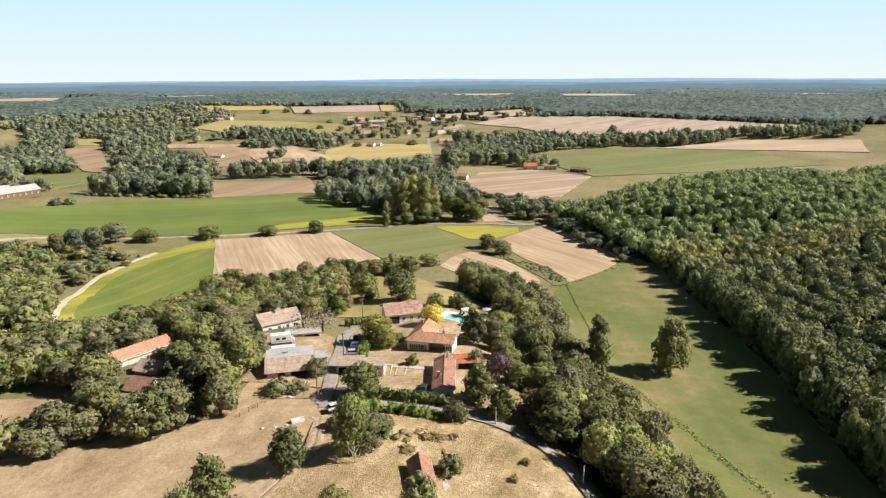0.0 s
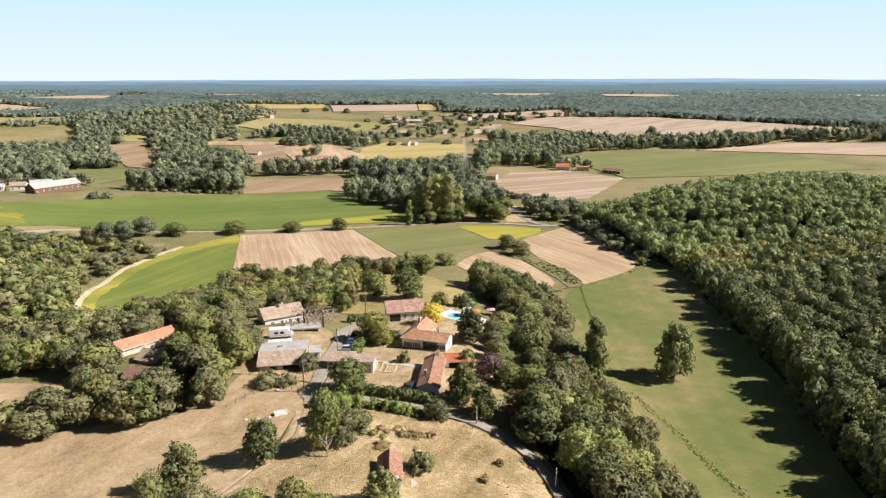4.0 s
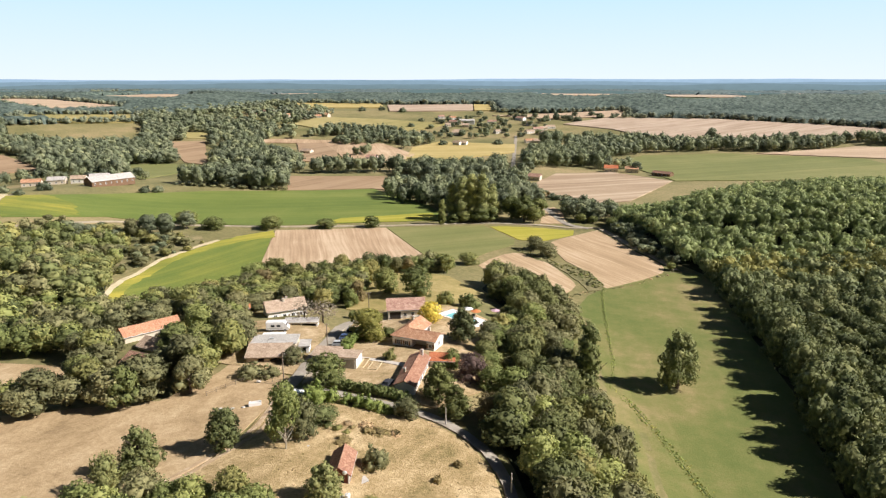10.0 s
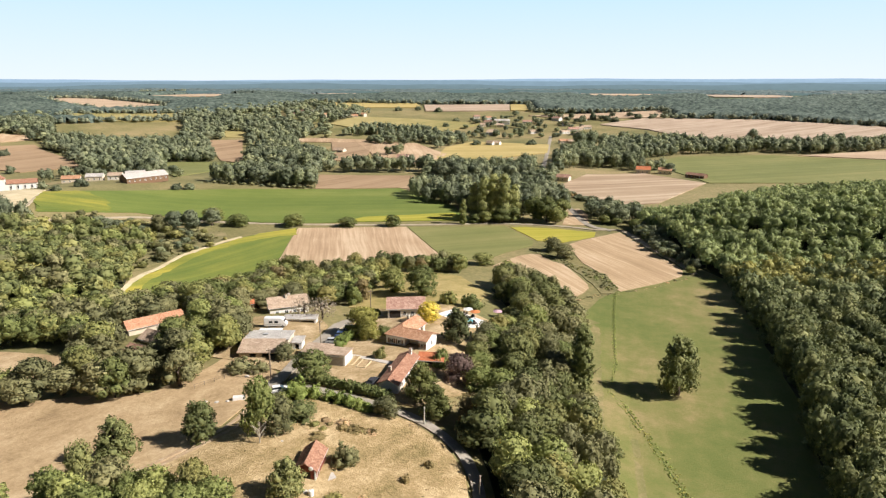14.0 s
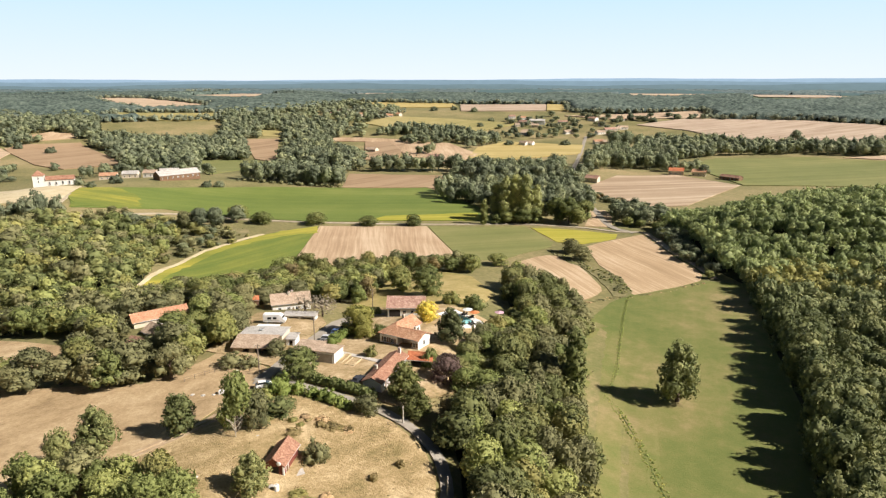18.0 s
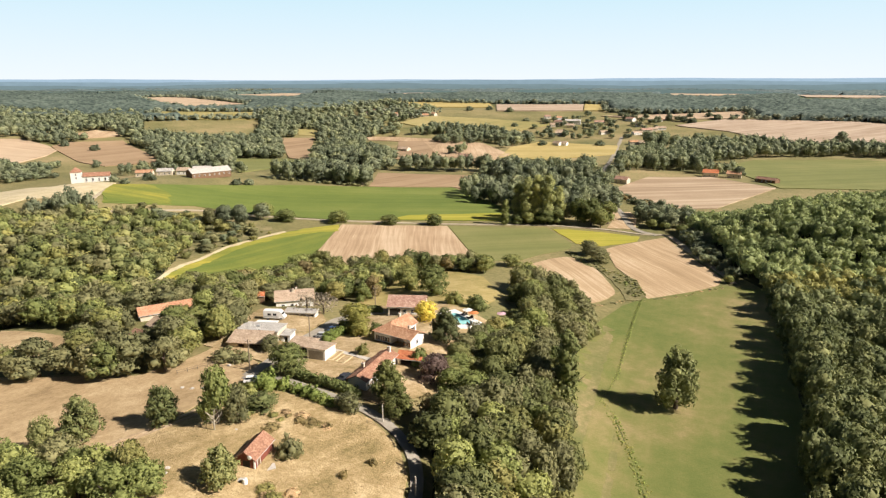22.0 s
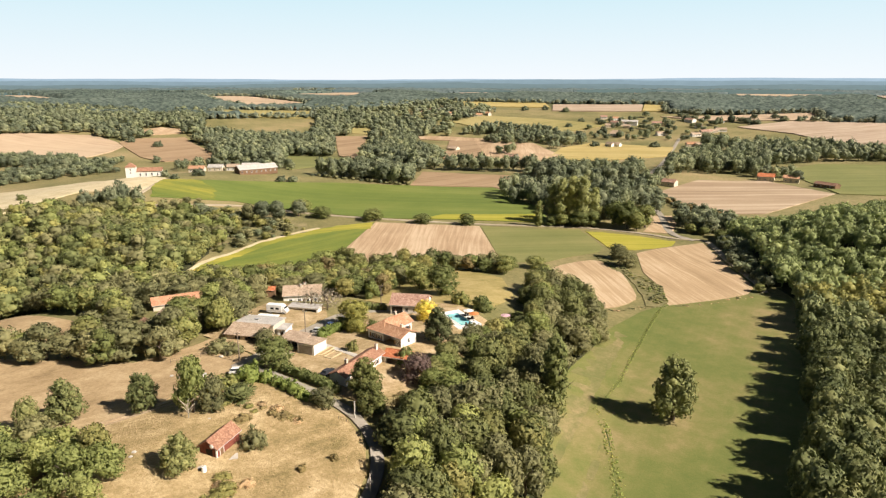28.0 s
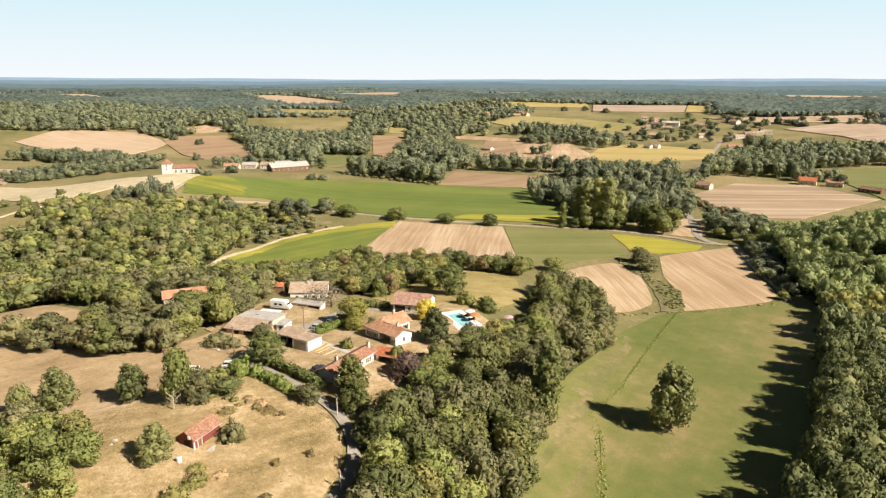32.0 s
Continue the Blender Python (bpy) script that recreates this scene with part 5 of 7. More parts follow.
copse("round_grove", [(46, 684), (84, 690), (88, 712), (50, 712)], 9.0, 73, "mid", MID_LEAF_HAZED, (12, 16), (17, 22), "large round grove at the village edge")
copse("dark_wood", [(-280, 722), (-244, 738), (-110, 668), (-95, 690), (-104, 724), (-177, 790), (-264, 785)], 10.0, 57, "midfar", (VALLEY_OAK_HAZED, VALLEY_OAK_HAZED, MID_LEAF_HAZED), (9, 13), (11, 15), "dark wood before the village")
copse("hedge_trees", [(-230, 660), (-222, 720), (-160, 700), (-168, 660), (-200, 640)], 12.0, 74, "mid", (VALLEY_OAK_HAZED, MID_LEAF_HAZED), (8, 12), (8, 13), "trees between tan fields")
copse("west_valley_wood", [(-723, 587), (-618, 662), (-555, 776), (-345, 760), (-320, 700), (-345, 650), (-415, 605), (-323, 450), (-354, 412), (-322, 358), (-396, 353), (-504, 460), (-583, 510), (-636, 491)], 10.5, 58, "midfar", (VALLEY_OAK_HAZED, MID_LEAF_HAZED), (10, 14), (11, 16), "broad dark wood across the valley", VIEW_CLEARINGS)
copse("middle_wood", [(-285, 446), (-200, 428), (-206, 480), (-255, 560), (-294, 640), (-325, 640), (-330, 560)], 9.5, 75, "mid", MIX, (9, 13), (12, 17), "mixed wood strip between fields", VIEW_CLEARINGS)
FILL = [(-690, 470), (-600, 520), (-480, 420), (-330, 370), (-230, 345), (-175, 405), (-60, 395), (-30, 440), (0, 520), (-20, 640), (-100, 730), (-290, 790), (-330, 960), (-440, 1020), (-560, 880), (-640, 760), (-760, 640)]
copse("valley_trees", FILL, 17.0, 82, "midfar", (VALLEY_OAK_HAZED, MID_LEAF_HAZED, PALE_LEAF_HAZED), (11, 17), (8, 13), "scattered trees and thickets between valley fields", VIEW_CLEARINGS)
copse("willow_clump", [(-165, 545), (-150, 545), (-150, 580), (-165, 580)], 9.0, 76, "mid", MID_LEAF_HAZED, (9, 12), (10, 14), "round willow clump in a tan field")
copse("far_west_wood", [(-650, 422), (-628, 441), (-607, 471), (-640, 480), (-665, 480), (-665, 530), (-720, 585), (-800, 530), (-860, 470), (-719, 440)], 11.0, 59, "midfar", (VALLEY_OAK_HAZED, MID_LEAF_HAZED), (10, 14), (10, 14), "dark wood between pale western fields")
for x, y, h_, w_ in ((-196, 122, 9, 10), (-191, 126, 8, 8), (-175, 138, 11, 9), (-168, 142, 13, 11), (-161, 148, 13, 11), (-158, 165, 11, 11), (-227, 141, 4, 6), (-222, 146, 3.5, 5), (-188, 133, 4, 5), (-181, 131, 5, 6)):
    tree(x, y, h_, w_, rnd.choice((VALLEY_OAK_HAZED, GREY_OAK)), "tree on the scrubby bank below the road", name="tree")
for x, y, h_, w_ in ((-250, 104, 12, 11), (-251, 113, 13, 12), (-243, 116, 11, 10), (-262, 96, 8, 9), (-259, 103, 7, 8), (-293, 186, 5, 7), (-277, 179, 4, 8), (-281, 207, 6, 9), (-232, 243, 5, 8), (-226, 250, 5, 8), (-402, 352, 9, 9)):
    tree(x, y, h_, w_, VALLEY_OAK_HAZED, "round dark tree near the church road", "bush", "oak_tree")
for x, y, h_, w_ in ((-140, 744, 9, 11), (-122, 774, 8, 12), (-93, 801, 10, 12), (-66, 786, 9, 11), (-80, 685, 7, 13), (-9, 702, 7, 14), (-151, 830, 7, 10), (-144, 880, 6, 11), (-102, 904, 7, 10), (8, 922, 11, 13), (56, 908, 10, 12), (73, 923, 12, 12), (94, 915, 9, 14), (106, 906, 8, 13), (144, 933, 8, 12), (165, 934, 8, 13), (-266, 972, 8, 13), (-234, 990, 8, 12), (-194, 977, 8, 13), (-565, 429, 8, 12), (-616, 434, 9, 10), (-470, 340, 8, 9)):
    tree(x, y, h_, w_, VALLEY_OAK_HAZED, "round hedgerow tree among far fields", "bush", name="hedgerow_tree", group="hedgerow trees")
copse("church_hedge", [(-457, 147), (-458, 196), (-441, 270), (-470, 275), (-503, 327), (-530, 300), (-526, 188), (-500, 150)], 8.0, 60, "mid", (VALLEY_OAK_HAZED, MID_LEAF_HAZED), (6, 10), (5, 9), "bushy hedge by the church field")
copse("far_west_wood", [(-790, 314), (-728, 390), (-702, 430), (-719, 440), (-860, 470), (-800, 530), (-730, 585), (-800, 600), (-945, 540), (-1000, 424)], 12.0, 80, "midfar", (VALLEY_OAK_HAZED, MID_LEAF_HAZED), (11, 15), (10, 14), "dark wood beyond the pale western field")
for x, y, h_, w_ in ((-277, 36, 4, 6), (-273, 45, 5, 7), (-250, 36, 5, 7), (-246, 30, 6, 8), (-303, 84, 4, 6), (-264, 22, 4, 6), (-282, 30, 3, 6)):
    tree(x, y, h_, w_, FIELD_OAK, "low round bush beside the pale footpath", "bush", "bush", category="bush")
copse("west_copse", [(-620, 225), (-540, 255), (-470, 262), (-480, 290), (-560, 300), (-640, 250)], 8.5, 61, "mid", (VALLEY_OAK_HAZED, MID_LEAF_HAZED), (8, 12), (9, 13), "dark copse between pale fields")
copse("farm_trees", [(-420, 290), (-330, 290), (-270, 300), (-265, 330), (-340, 360), (-430, 330)], 17.0, 62, "mid", (VALLEY_OAK_HAZED, MID_LEAF_HAZED), (7, 10), (7, 11), "scattered trees behind the farm")
copse("village_trees", [(-120, 770), (-60, 750), (60, 790), (60, 900), (-40, 930), (-130, 900)], 24.0, 64, "mid", (VALLEY_OAK_HAZED, MID_LEAF_HAZED), (8, 14), (6, 10), "scattered trees among village houses")
copse("village_trees", [(-430, 830), (-300, 850), (-300, 930), (-420, 930)], 15.0, 65, "far", FAR_LEAF_HAZED, (8, 13), (7, 11), "trees round far houses")
copse("hill_trees", [(-180, 955), (20, 905), (190, 930), (190, 960), (0, 960)], 40.0, 77, "mid", VALLEY_OAK_HAZED, (12, 17), (8, 12), "scattered dark trees on the far rise")
field("ditch_bank", [(32, 152), (36, 151), (51, 132), (61, 121), (69, 112), (74, 91), (72, 84), (67, 82), (62, 100), (54, 119), (42, 134)], SCRUB_SOIL, "rough overgrown bank between the stubble fields", 0.24, 3, 0.6, "grass")
copse("ditch_scrub", [(32, 152), (36, 151), (51, 132), (61, 121), (69, 112), (74, 91), (69, 85), (64, 100), (55, 119), (42, 134)], 1.7, 66, "midfar", (GREY_OAK, YELLOW_GREEN, FRESH), (1.2, 3.0), (0.3, 1.1), "rough scrub along the ditch")
copse("lane_hedge", [(92, 214), (88, 190), (97, 150), (106, 122), (112, 124), (106, 160), (100, 190)], 4.5, 67, "mid", (VALLEY_OAK_HAZED, MID_LEAF_HAZED), (4, 7), (3.5, 6), "hedge of bushes along the lane")
copse("field_hedge", [(34, 346), (56, 302), (82, 283), (88, 288), (60, 312), (40, 350)], 4.0, 78, "mid", (VALLEY_OAK_HAZED, RUST), (4, 6), (2.5, 4), "dark hedge along the stubble field")
copse("crop_edge_scrub", [(-235, 284), (-150, 301), (-148, 304), (-236, 288)], 4.0, 79, "mid", (GREY_OAK, VALLEY_OAK_HAZED), (4, 6), (2.0, 3.5), "low scrub along the green field")
tree(139, 466, 11, 11, VALLEY_OAK_HAZED, "round dark tree beside the red barns", name="tree")
tree(279, 768, 15, 17, VALLEY_OAK_HAZED, "lone round tree in the stubble field", name="tree")
tree(111, 768, 12, 14, VALLEY_OAK_HAZED, "round tree by the stubble field", name="tree")


def canopy(name, outline, cell, height, mat, label, seed, keep_out=()):
    """Closed far woodland: one uneven roof of crowns, sloping to the ground at its edges."""
    rng = np.random.RandomState(seed)
    xs, ys = [p[0] for p in outline], [p[1] for p in outline]
    gx, gy = np.arange(min(xs), max(xs), cell), np.arange(min(ys), max(ys), cell)
    X, Y = np.meshgrid(gx, gy)
    X, Y = X + rng.uniform(-0.3, 0.3, X.shape) * cell, Y + rng.uniform(-0.3, 0.3, X.shape) * cell

    def within(poly):
        hit = np.zeros(X.shape, bool)
        for (x0, y0), (x1, y1) in zip(poly, poly[1:] + poly[:1]):
            if y0 != y1:
                hit ^= ((y0 > Y) != (y1 > Y)) & (X < (x1 - x0) * (Y - y0) / (y1 - y0) + x0)
        return hit
    ok = within(outline)
    for k in keep_out:
        ok &= ~within(k)
    core = ok.copy()
    core[1:, :] &= ok[:-1, :]
    core[:-1, :] &= ok[1:, :]
    core[:, 1:] &= ok[:, :-1]
    core[:, :-1] &= ok[:, 1:]
    roll = np.sin(X * 0.021 + np.sin(Y * 0.013) * 2) * np.cos(Y * 0.017 + 1) * 2.2
    Z = level(X, Y) + np.where(core, height + roll + rng.uniform(-0.36, 0.36, X.shape) * cell, -1.0)
    n = np.arange(X.size).reshape(X.shape)
    face = ok[:-1, :-1] & ok[1:, :-1] & ok[:-1, 1:] & ok[1:, 1:]
    Q = np.stack([n[:-1, :-1], n[:-1, 1:], n[1:, 1:], n[1:, :-1]], -1)[face]
    T = np.concatenate([Q[:, [0, 1, 2]], Q[:, [0, 2, 3]]])
    used, T = np.unique(T, return_inverse=True)
    V = np.stack([X, Y, Z], -1).reshape(-1, 3)[used]
    return tagged(new(name, fast_mesh(name, V, [], T.reshape(-1, 3), mat)), label, "woodland", kind="stuff")


CLEAR = [[(-693, 648), (-720, 709), (-578, 794), (-535, 721), (-602, 680), (-670, 664)], [(-972, 917), (-967, 1007), (-720, 900), (-658, 872), (-630, 814), (-697, 761), (-783, 781)], [(-1246, 1620), (-1182, 1739), (-984, 1422), (-1076, 1399)], [(-1236, 560), (-1573, 743), (-1413, 849), (-1025, 656)], [(-1500, 1250), (-1250, 1330), (-1150, 1260), (-1400, 1180)], [(-1300, 1000), (-1120, 1080), (-1000, 1040), (-1180, 950)], [(-450, 1045), (-240, 1075), (-82, 1105), (-50, 1100), (-34, 1010), (-217, 960), (-420, 960)]] + [view_clearing([(x - w / 2, y - d * 0.42), (x - w * 0.1, y - d / 2), (x + w / 2, y - d * 0.36), (x + w * 0.44, y + d * 0.4), (x - w * 0.4, y + d / 2)], 0.12) for x, y, w, d, _ in GLADES]
canopy("far_woods", [(-1900, 300), (-1000, 420), (-800, 530), (-720, 585), (-640, 640), (-545, 775), (-480, 900), (-450, 1040), (-240, 1075), (-82, 1105), (-45, 1100), (-30, 1000), (60, 985), (190, 1032), (196, 948), (172, 935), (320, 915), (450, 835), (565, 742), (700, 700), (1000, 650), (1500, 800), (1400, 1350), (600, 1450), (-800, 1450), (-1700, 1100)], 6.5, 8.0, CANOPY_HAZED, "endless dark green woods towards the horizon, haze put into their colour", 70, CLEAR)
canopy("distant_woods", [(-1700, 1100), (-800, 1450), (600, 1450), (1400, 1350), (2300, 1200), (2200, 2000), (900, 2420), (-900, 2420), (-2300, 1900), (-2400, 900), (-1900, 900)], 11.0, 4.0, CANOPY_FAR_HAZED, "distant woods below the horizon, haze put into their colour", 71, CLEAR)
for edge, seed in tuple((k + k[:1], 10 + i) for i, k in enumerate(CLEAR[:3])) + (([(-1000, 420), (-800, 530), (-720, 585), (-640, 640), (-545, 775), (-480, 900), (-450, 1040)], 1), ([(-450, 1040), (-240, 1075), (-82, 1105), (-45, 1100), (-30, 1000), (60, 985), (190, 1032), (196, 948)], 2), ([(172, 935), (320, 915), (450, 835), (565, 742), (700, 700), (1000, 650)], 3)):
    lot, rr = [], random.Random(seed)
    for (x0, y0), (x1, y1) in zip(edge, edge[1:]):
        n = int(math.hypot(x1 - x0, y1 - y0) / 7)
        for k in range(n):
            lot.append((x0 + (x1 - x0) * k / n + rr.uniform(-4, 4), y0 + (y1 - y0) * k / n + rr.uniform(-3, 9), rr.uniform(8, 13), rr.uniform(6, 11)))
    stuff_trees("wood_edge", lot, "midfar", FAR_LEAF_HAZED, "uneven dark edge of the far woods")

# Rough growth in the grass
DRY = [(-8, -66), (4, -65), (24, -67), (34, -76), (40, -98), (40, -130), (6, -130), (10, -99), (0, -90), (-6, -78)]
copse("dry_tufts", DRY, 1.7, 90, "tuft", (STRAW_LEAF, STRAW_LEAF, RUST), (0.4, 1.3), (0.32, 0.7), "tufts of dry rough grass")
copse("dry_shrubs", [(-6, -66), (16, -66), (22, -72), (6, -74), (-6, -76)], 4.0, 91, "mid", (YELLOW_GREEN, RUST, STRAW_LEAF), (1.5, 3.5), (0.5, 1.3), "low yellowing bramble in dry grass")
DITCH = [(66.4, -9.5), (68.0, -11), (72.2, -18.5), (76.9, -33), (79.1, -42), (81.2, -50.5), (84.4, -62), (89.6, -80), (96, -108), (92.5, -108), (86.6, -80), (81.8, -62), (78.9, -50.5), (76.8, -42), (74.4, -33), (70.2, -19.5), (66.0, -10.5)]
copse("ditch_growth", DITCH, 0.85, 92, "tuft", (RANK, LIME, BRIGHT), (0.6, 1.8), (0.5, 0.9), "rank green growth in the meadow ditch")
copse("ditch_growth", [(x + 0.9 * (1 if k < 9 else -1), y) for k, (x, y) in enumerate(DITCH)], 2.1, 96, "tuft", (RANK, LIME), (0.4, 1.2), (0.45, 0.7), "scattered grass tufts beside the meadow ditch")
copse("ditch_growth", [(71.9, 84), (73.0, 84), (71.8, 62), (70.6, 34), (70.0, 9), (68.2, -4), (67.2, -10), (66.0, -10), (67.0, -4), (68.8, 9), (69.4, 34), (70.6, 62)], 0.66, 94, "tuft", (RANK, OAK), (0.4, 1.1), (0.5, 0.85), "thin line of rank grass in the meadow ditch")
copse("field_edge_grass", [(40, 62), (58, 74), (66, 82), (75, 86), (92, 100), (104, 113), (106, 112), (93, 97), (76, 83), (67, 79), (58, 71), (42, 59)], 1.8, 95, "mid", (GREY_OAK, STRAW_LEAF), (1.0, 2.4), (0.2, 0.6), "rough grass along the stubble edge")
copse("yard_weeds", [(-27, -47), (-13, -52), (-13, -62), (-26, -62)], 3.4, 93, "tuft", (STRAW_LEAF, GREY_OAK), (0.6, 1.6), (0.2, 0.5), "weeds in the bare yard")


# ---- buildings ---------------------------------------------------------
def window(parent, side, at, z, w, h_, length, depth, shutters=None, mat=WHITE):
    """A framed window, proud of a wall; side: front, back, left or right of the house."""
    def place(bm):
        for v in bm.verts:
            x, y, zz = v.co
            v.co = {"front": (at + x, -y, z + zz), "back": (at - x, depth + y, z + zz), "left": (-y, at - x, z + zz), "right": (length + y, at + x, z + zz)}[side]
        bmesh.ops.recalc_face_normals(bm, faces=bm.faces[:])
        return bm
    win = part("window", place(boxed(-w / 2, -0.1, 0, w / 2, 0.03, h_)), DARK, parent)
    part("pane", place(boxed(-w / 2 + 0.06, 0.03, 0.06, w / 2 - 0.06, 0.045, h_ - 0.06)), GLASS_DARK, win, "dark window glass")
    fr = bmesh.new()
    for c in ((-w / 2 - 0.05, 0.0, 0, -w / 2 + 0.06, 0.07, h_), (w / 2 - 0.06, 0.0, 0, w / 2 + 0.05, 0.07, h_), (-w / 2 + 0.06, 0.0, h_ - 0.08, w / 2 - 0.06, 0.07, h_), (-w / 2 + 0.06, 0.0, 0, w / 2 - 0.06, 0.07, 0.08), (-0.03, 0.045, 0.08, 0.03, 0.06, h_ - 0.08)):
        box(fr, *c)
    part("frame", place(fr), mat, win)
    part("sill", place(boxed(-w / 2 - 0.12, 0.0, -0.1, w / 2 + 0.12, 0.14, -0.005)), CONCRETE, win)
    if shutters:
        for s in (-1, 1):
            x0 = s * (w / 2 + 0.08)
            part("shutter", place(boxed(min(x0, x0 + s * w / 2), 0.01, 0, max(x0, x0 + s * w / 2), 0.06, h_)), shutters, win)
    return win


def door(parent, side, at, z, w, h_, length, depth, mat):
    def place(bm):
        for v in bm.verts:
            x, y, zz = v.co
            v.co = {"front": (at + x, -y, z + zz), "back": (at - x, depth + y, z + zz), "left": (-y, at - x, z + zz), "right": (length + y, at + x, z + zz)}[side]
        bmesh.ops.recalc_face_normals(bm, faces=bm.faces[:])
        return bm
    d = part("door", place(boxed(-w / 2, -0.08, 0, w / 2, 0.04, h_)), mat, parent)
    fr = bmesh.new()
    for c in ((-w / 2 - 0.1, 0, 0, -w / 2, 0.08, h_ + 0.1), (w / 2, 0, 0, w / 2 + 0.1, 0.08, h_ + 0.1), (-w / 2, 0, h_, w / 2, 0.08, h_ + 0.1)):
        box(fr, *c)
    part("frame", place(fr), WHITE, d)
    return d


def slope_part(name, parent, mat, corners, thick=0.16, label=""):
    """A roof slope: four corners, eave pair first, with thickness and a lightly sagging surface in courses."""
    a, b, c, d = (Vector(p) for p in corners)
    nx, ny = max(2, int((b - a).length / 1.1)), max(2, int((d - a).length / 0.7))
    rnd2 = random.Random(int(a.x * 10 + a.y))
    bm = bmesh.new()
    up = (b - a).cross(d - a).normalized()
    if up.z < 0:
        up = -up
    grid = []
    for j in range(ny + 1):
        row = []
        for i in range(nx + 1):
            u, v = i / nx, j / ny
            p = a * (1 - u) * (1 - v) + b * u * (1 - v) + c * u * v + d * (1 - u) * v
            row.append(bm.verts.new(p + up * (thick + rnd2.uniform(-0.025, 0.025))))
        grid.append(row)
    for j in range(ny):
        for i in range(nx):
            bm.faces.new((grid[j][i], grid[j][i + 1], grid[j + 1][i + 1], grid[j + 1][i]))
    rim = [e for e in bm.edges if e.is_boundary]
    for v in bmesh.ops.extrude_edge_only(bm, edges=rim)["geom"]:
        if isinstance(v, bmesh.types.BMVert):
            v.co -= up * thick
    bmesh.ops.recalc_face_normals(bm, faces=bm.faces[:])
    return part(name, bm, mat, parent, label)


def chimney(parent, x, y, z0, z1, mat=RENDER_CREAM):
    c = part("chimney", boxed(x - 0.3, y - 0.3, z0, x + 0.3, y + 0.3, z1), mat, parent)
    part("cap", boxed(x - 0.38, y - 0.38, z1, x + 0.38, y + 0.38, z1 + 0.1), CONCRETE, c)
    part("pot", tube(bmesh.new(), [(x, y, z1 + 0.1), (x, y, z1 + 0.45)], [0.14, 0.11], 8), TILE_RED, c)


def gable_house(name, x, y, turn, length, depth, base, eave, ridge, wall_mat, roof_mat, label, over=0.45, front_open=None, category="house", hip=0.0, sink=1.5):
    """A house with its front-left corner at x, y; turn in degrees. Heights are above the world's zero."""
    h0 = empty(name, pose(x, y, base, 0, 0, turn))
    e, r, w = eave - base, ridge - base, 0.35
    lo = -sink
    walls = {"front_wall": (0, 0, length, w), "back_wall": (0, depth - w, length, depth), "side_wall": (0, w, w, depth - w)}
    for nm, (x0, y0, x1, y1) in walls.items():
        if nm == "front_wall" and front_open:
            a, b = front_open
            part("lintel", boxed(a, 0, e - 0.45, b, w, e), wall_mat, h0)
            part("front_wall", boxed(0, 0, lo, a, w, e), wall_mat, h0)
            part("front_wall", boxed(b, 0, lo, length, w, e), wall_mat, h0)
            n = max(1, int((b - a) / 3.2))
            for k in range(1, n):
                px = a + (b - a) * k / n
                part("post", boxed(px - 0.12, 0.05, lo, px + 0.12, 0.29, e - 0.45), PLANK, h0)
            # DARK paints the bay's shade onto this wall.
            part("inner_wall", boxed(a, 2.4, lo, b, 2.6, e), DARK if wall_mat is not RENDER_WHITE else RENDER_CREAM, h0)
        else:
            part(nm, boxed(x0, y0, lo, x1, y1, e), wall_mat, h0)
    part("side_wall", boxed(length - w, w, lo, length, depth - w, e), wall_mat, h0)
    for gx in (0, length - w)[1 if hip else 0:]:
        bm = bmesh.new()
        tri = [(0.02, e + 0.002), (depth - 0.02, e + 0.002), (depth / 2, r - 0.02)]
        a = [bm.verts.new((gx, p, q)) for p, q in tri]
        b = [bm.verts.new((gx + w, p, q)) for p, q in tri]
        bm.faces.new(a[::-1])
        bm.faces.new(b)
        for i in range(3):
            j = (i + 1) % 3
            bm.faces.new((a[i], a[j], b[j], b[i]))
        bmesh.ops.recalc_face_normals(bm, faces=bm.faces[:])
        part("gable", bm, wall_mat, h0)
    run = depth / 2
    drop = (r - e) / run * over
    start = hip or -over
    slope_part("roof_slope", h0, roof_mat, [(-over, -over, e - drop), (length + over, -over, e - drop), (length + over, run, r), (start, run, r)])
    slope_part("roof_slope", h0, roof_mat, [(-over, depth + over, e - drop), (length + over, depth + over, e - drop), (length + over, run, r), (start, run, r)])
    if hip:
        slope_part("hip_slope", h0, roof_mat, [(-over, -over, e - drop), (-over, depth + over, e - drop), (hip, run + 0.05, r), (hip, run - 0.05, r)])
    bm = bmesh.new()
    n = int(length / 0.5)
    step = (length + over - start) / n
    for k in range(n):
        x0 = start + step * k
        tube(bm, [(x0, run, r + 0.1), (x0 + step * 1.05, run, r + 0.12)], [0.15, 0.13], 6)
    part("ridge_tiles", bm, roof_mat, h0)
    part("gutter", tube(bmesh.new(), [(-over, -over - 0.06, e - drop + 0.06), (length + over, -over - 0.06, e - drop + 0.06)], [0.07, 0.07], 6), GREY_METAL, h0)
    return tagged(h0, label, category)


# Low white house with a pink tiled roof
b0 = ground_at(5, 1)
h = gable_house("house", 0.2, -0.4, 14.5, 11.2, 8.6, -0.2, 2.9, 5.0, RENDER_WHITE, TILE_PINK, "low white house under mottled pink roof tiles")
# Not a door: near-black panel paints the shade of an open porch.
door(h, "front", 2.2, 0.1, 3.4, 2.3, 11.2, 8.6, DARK)
for at in (5.2, 7.6, 9.9):
    window(h, "front", at, 0.9, 0.9, 1.2, 11.2, 8.6)
window(h, "right", 3.0, 0.9, 0.9, 1.2, 11.2, 8.6)
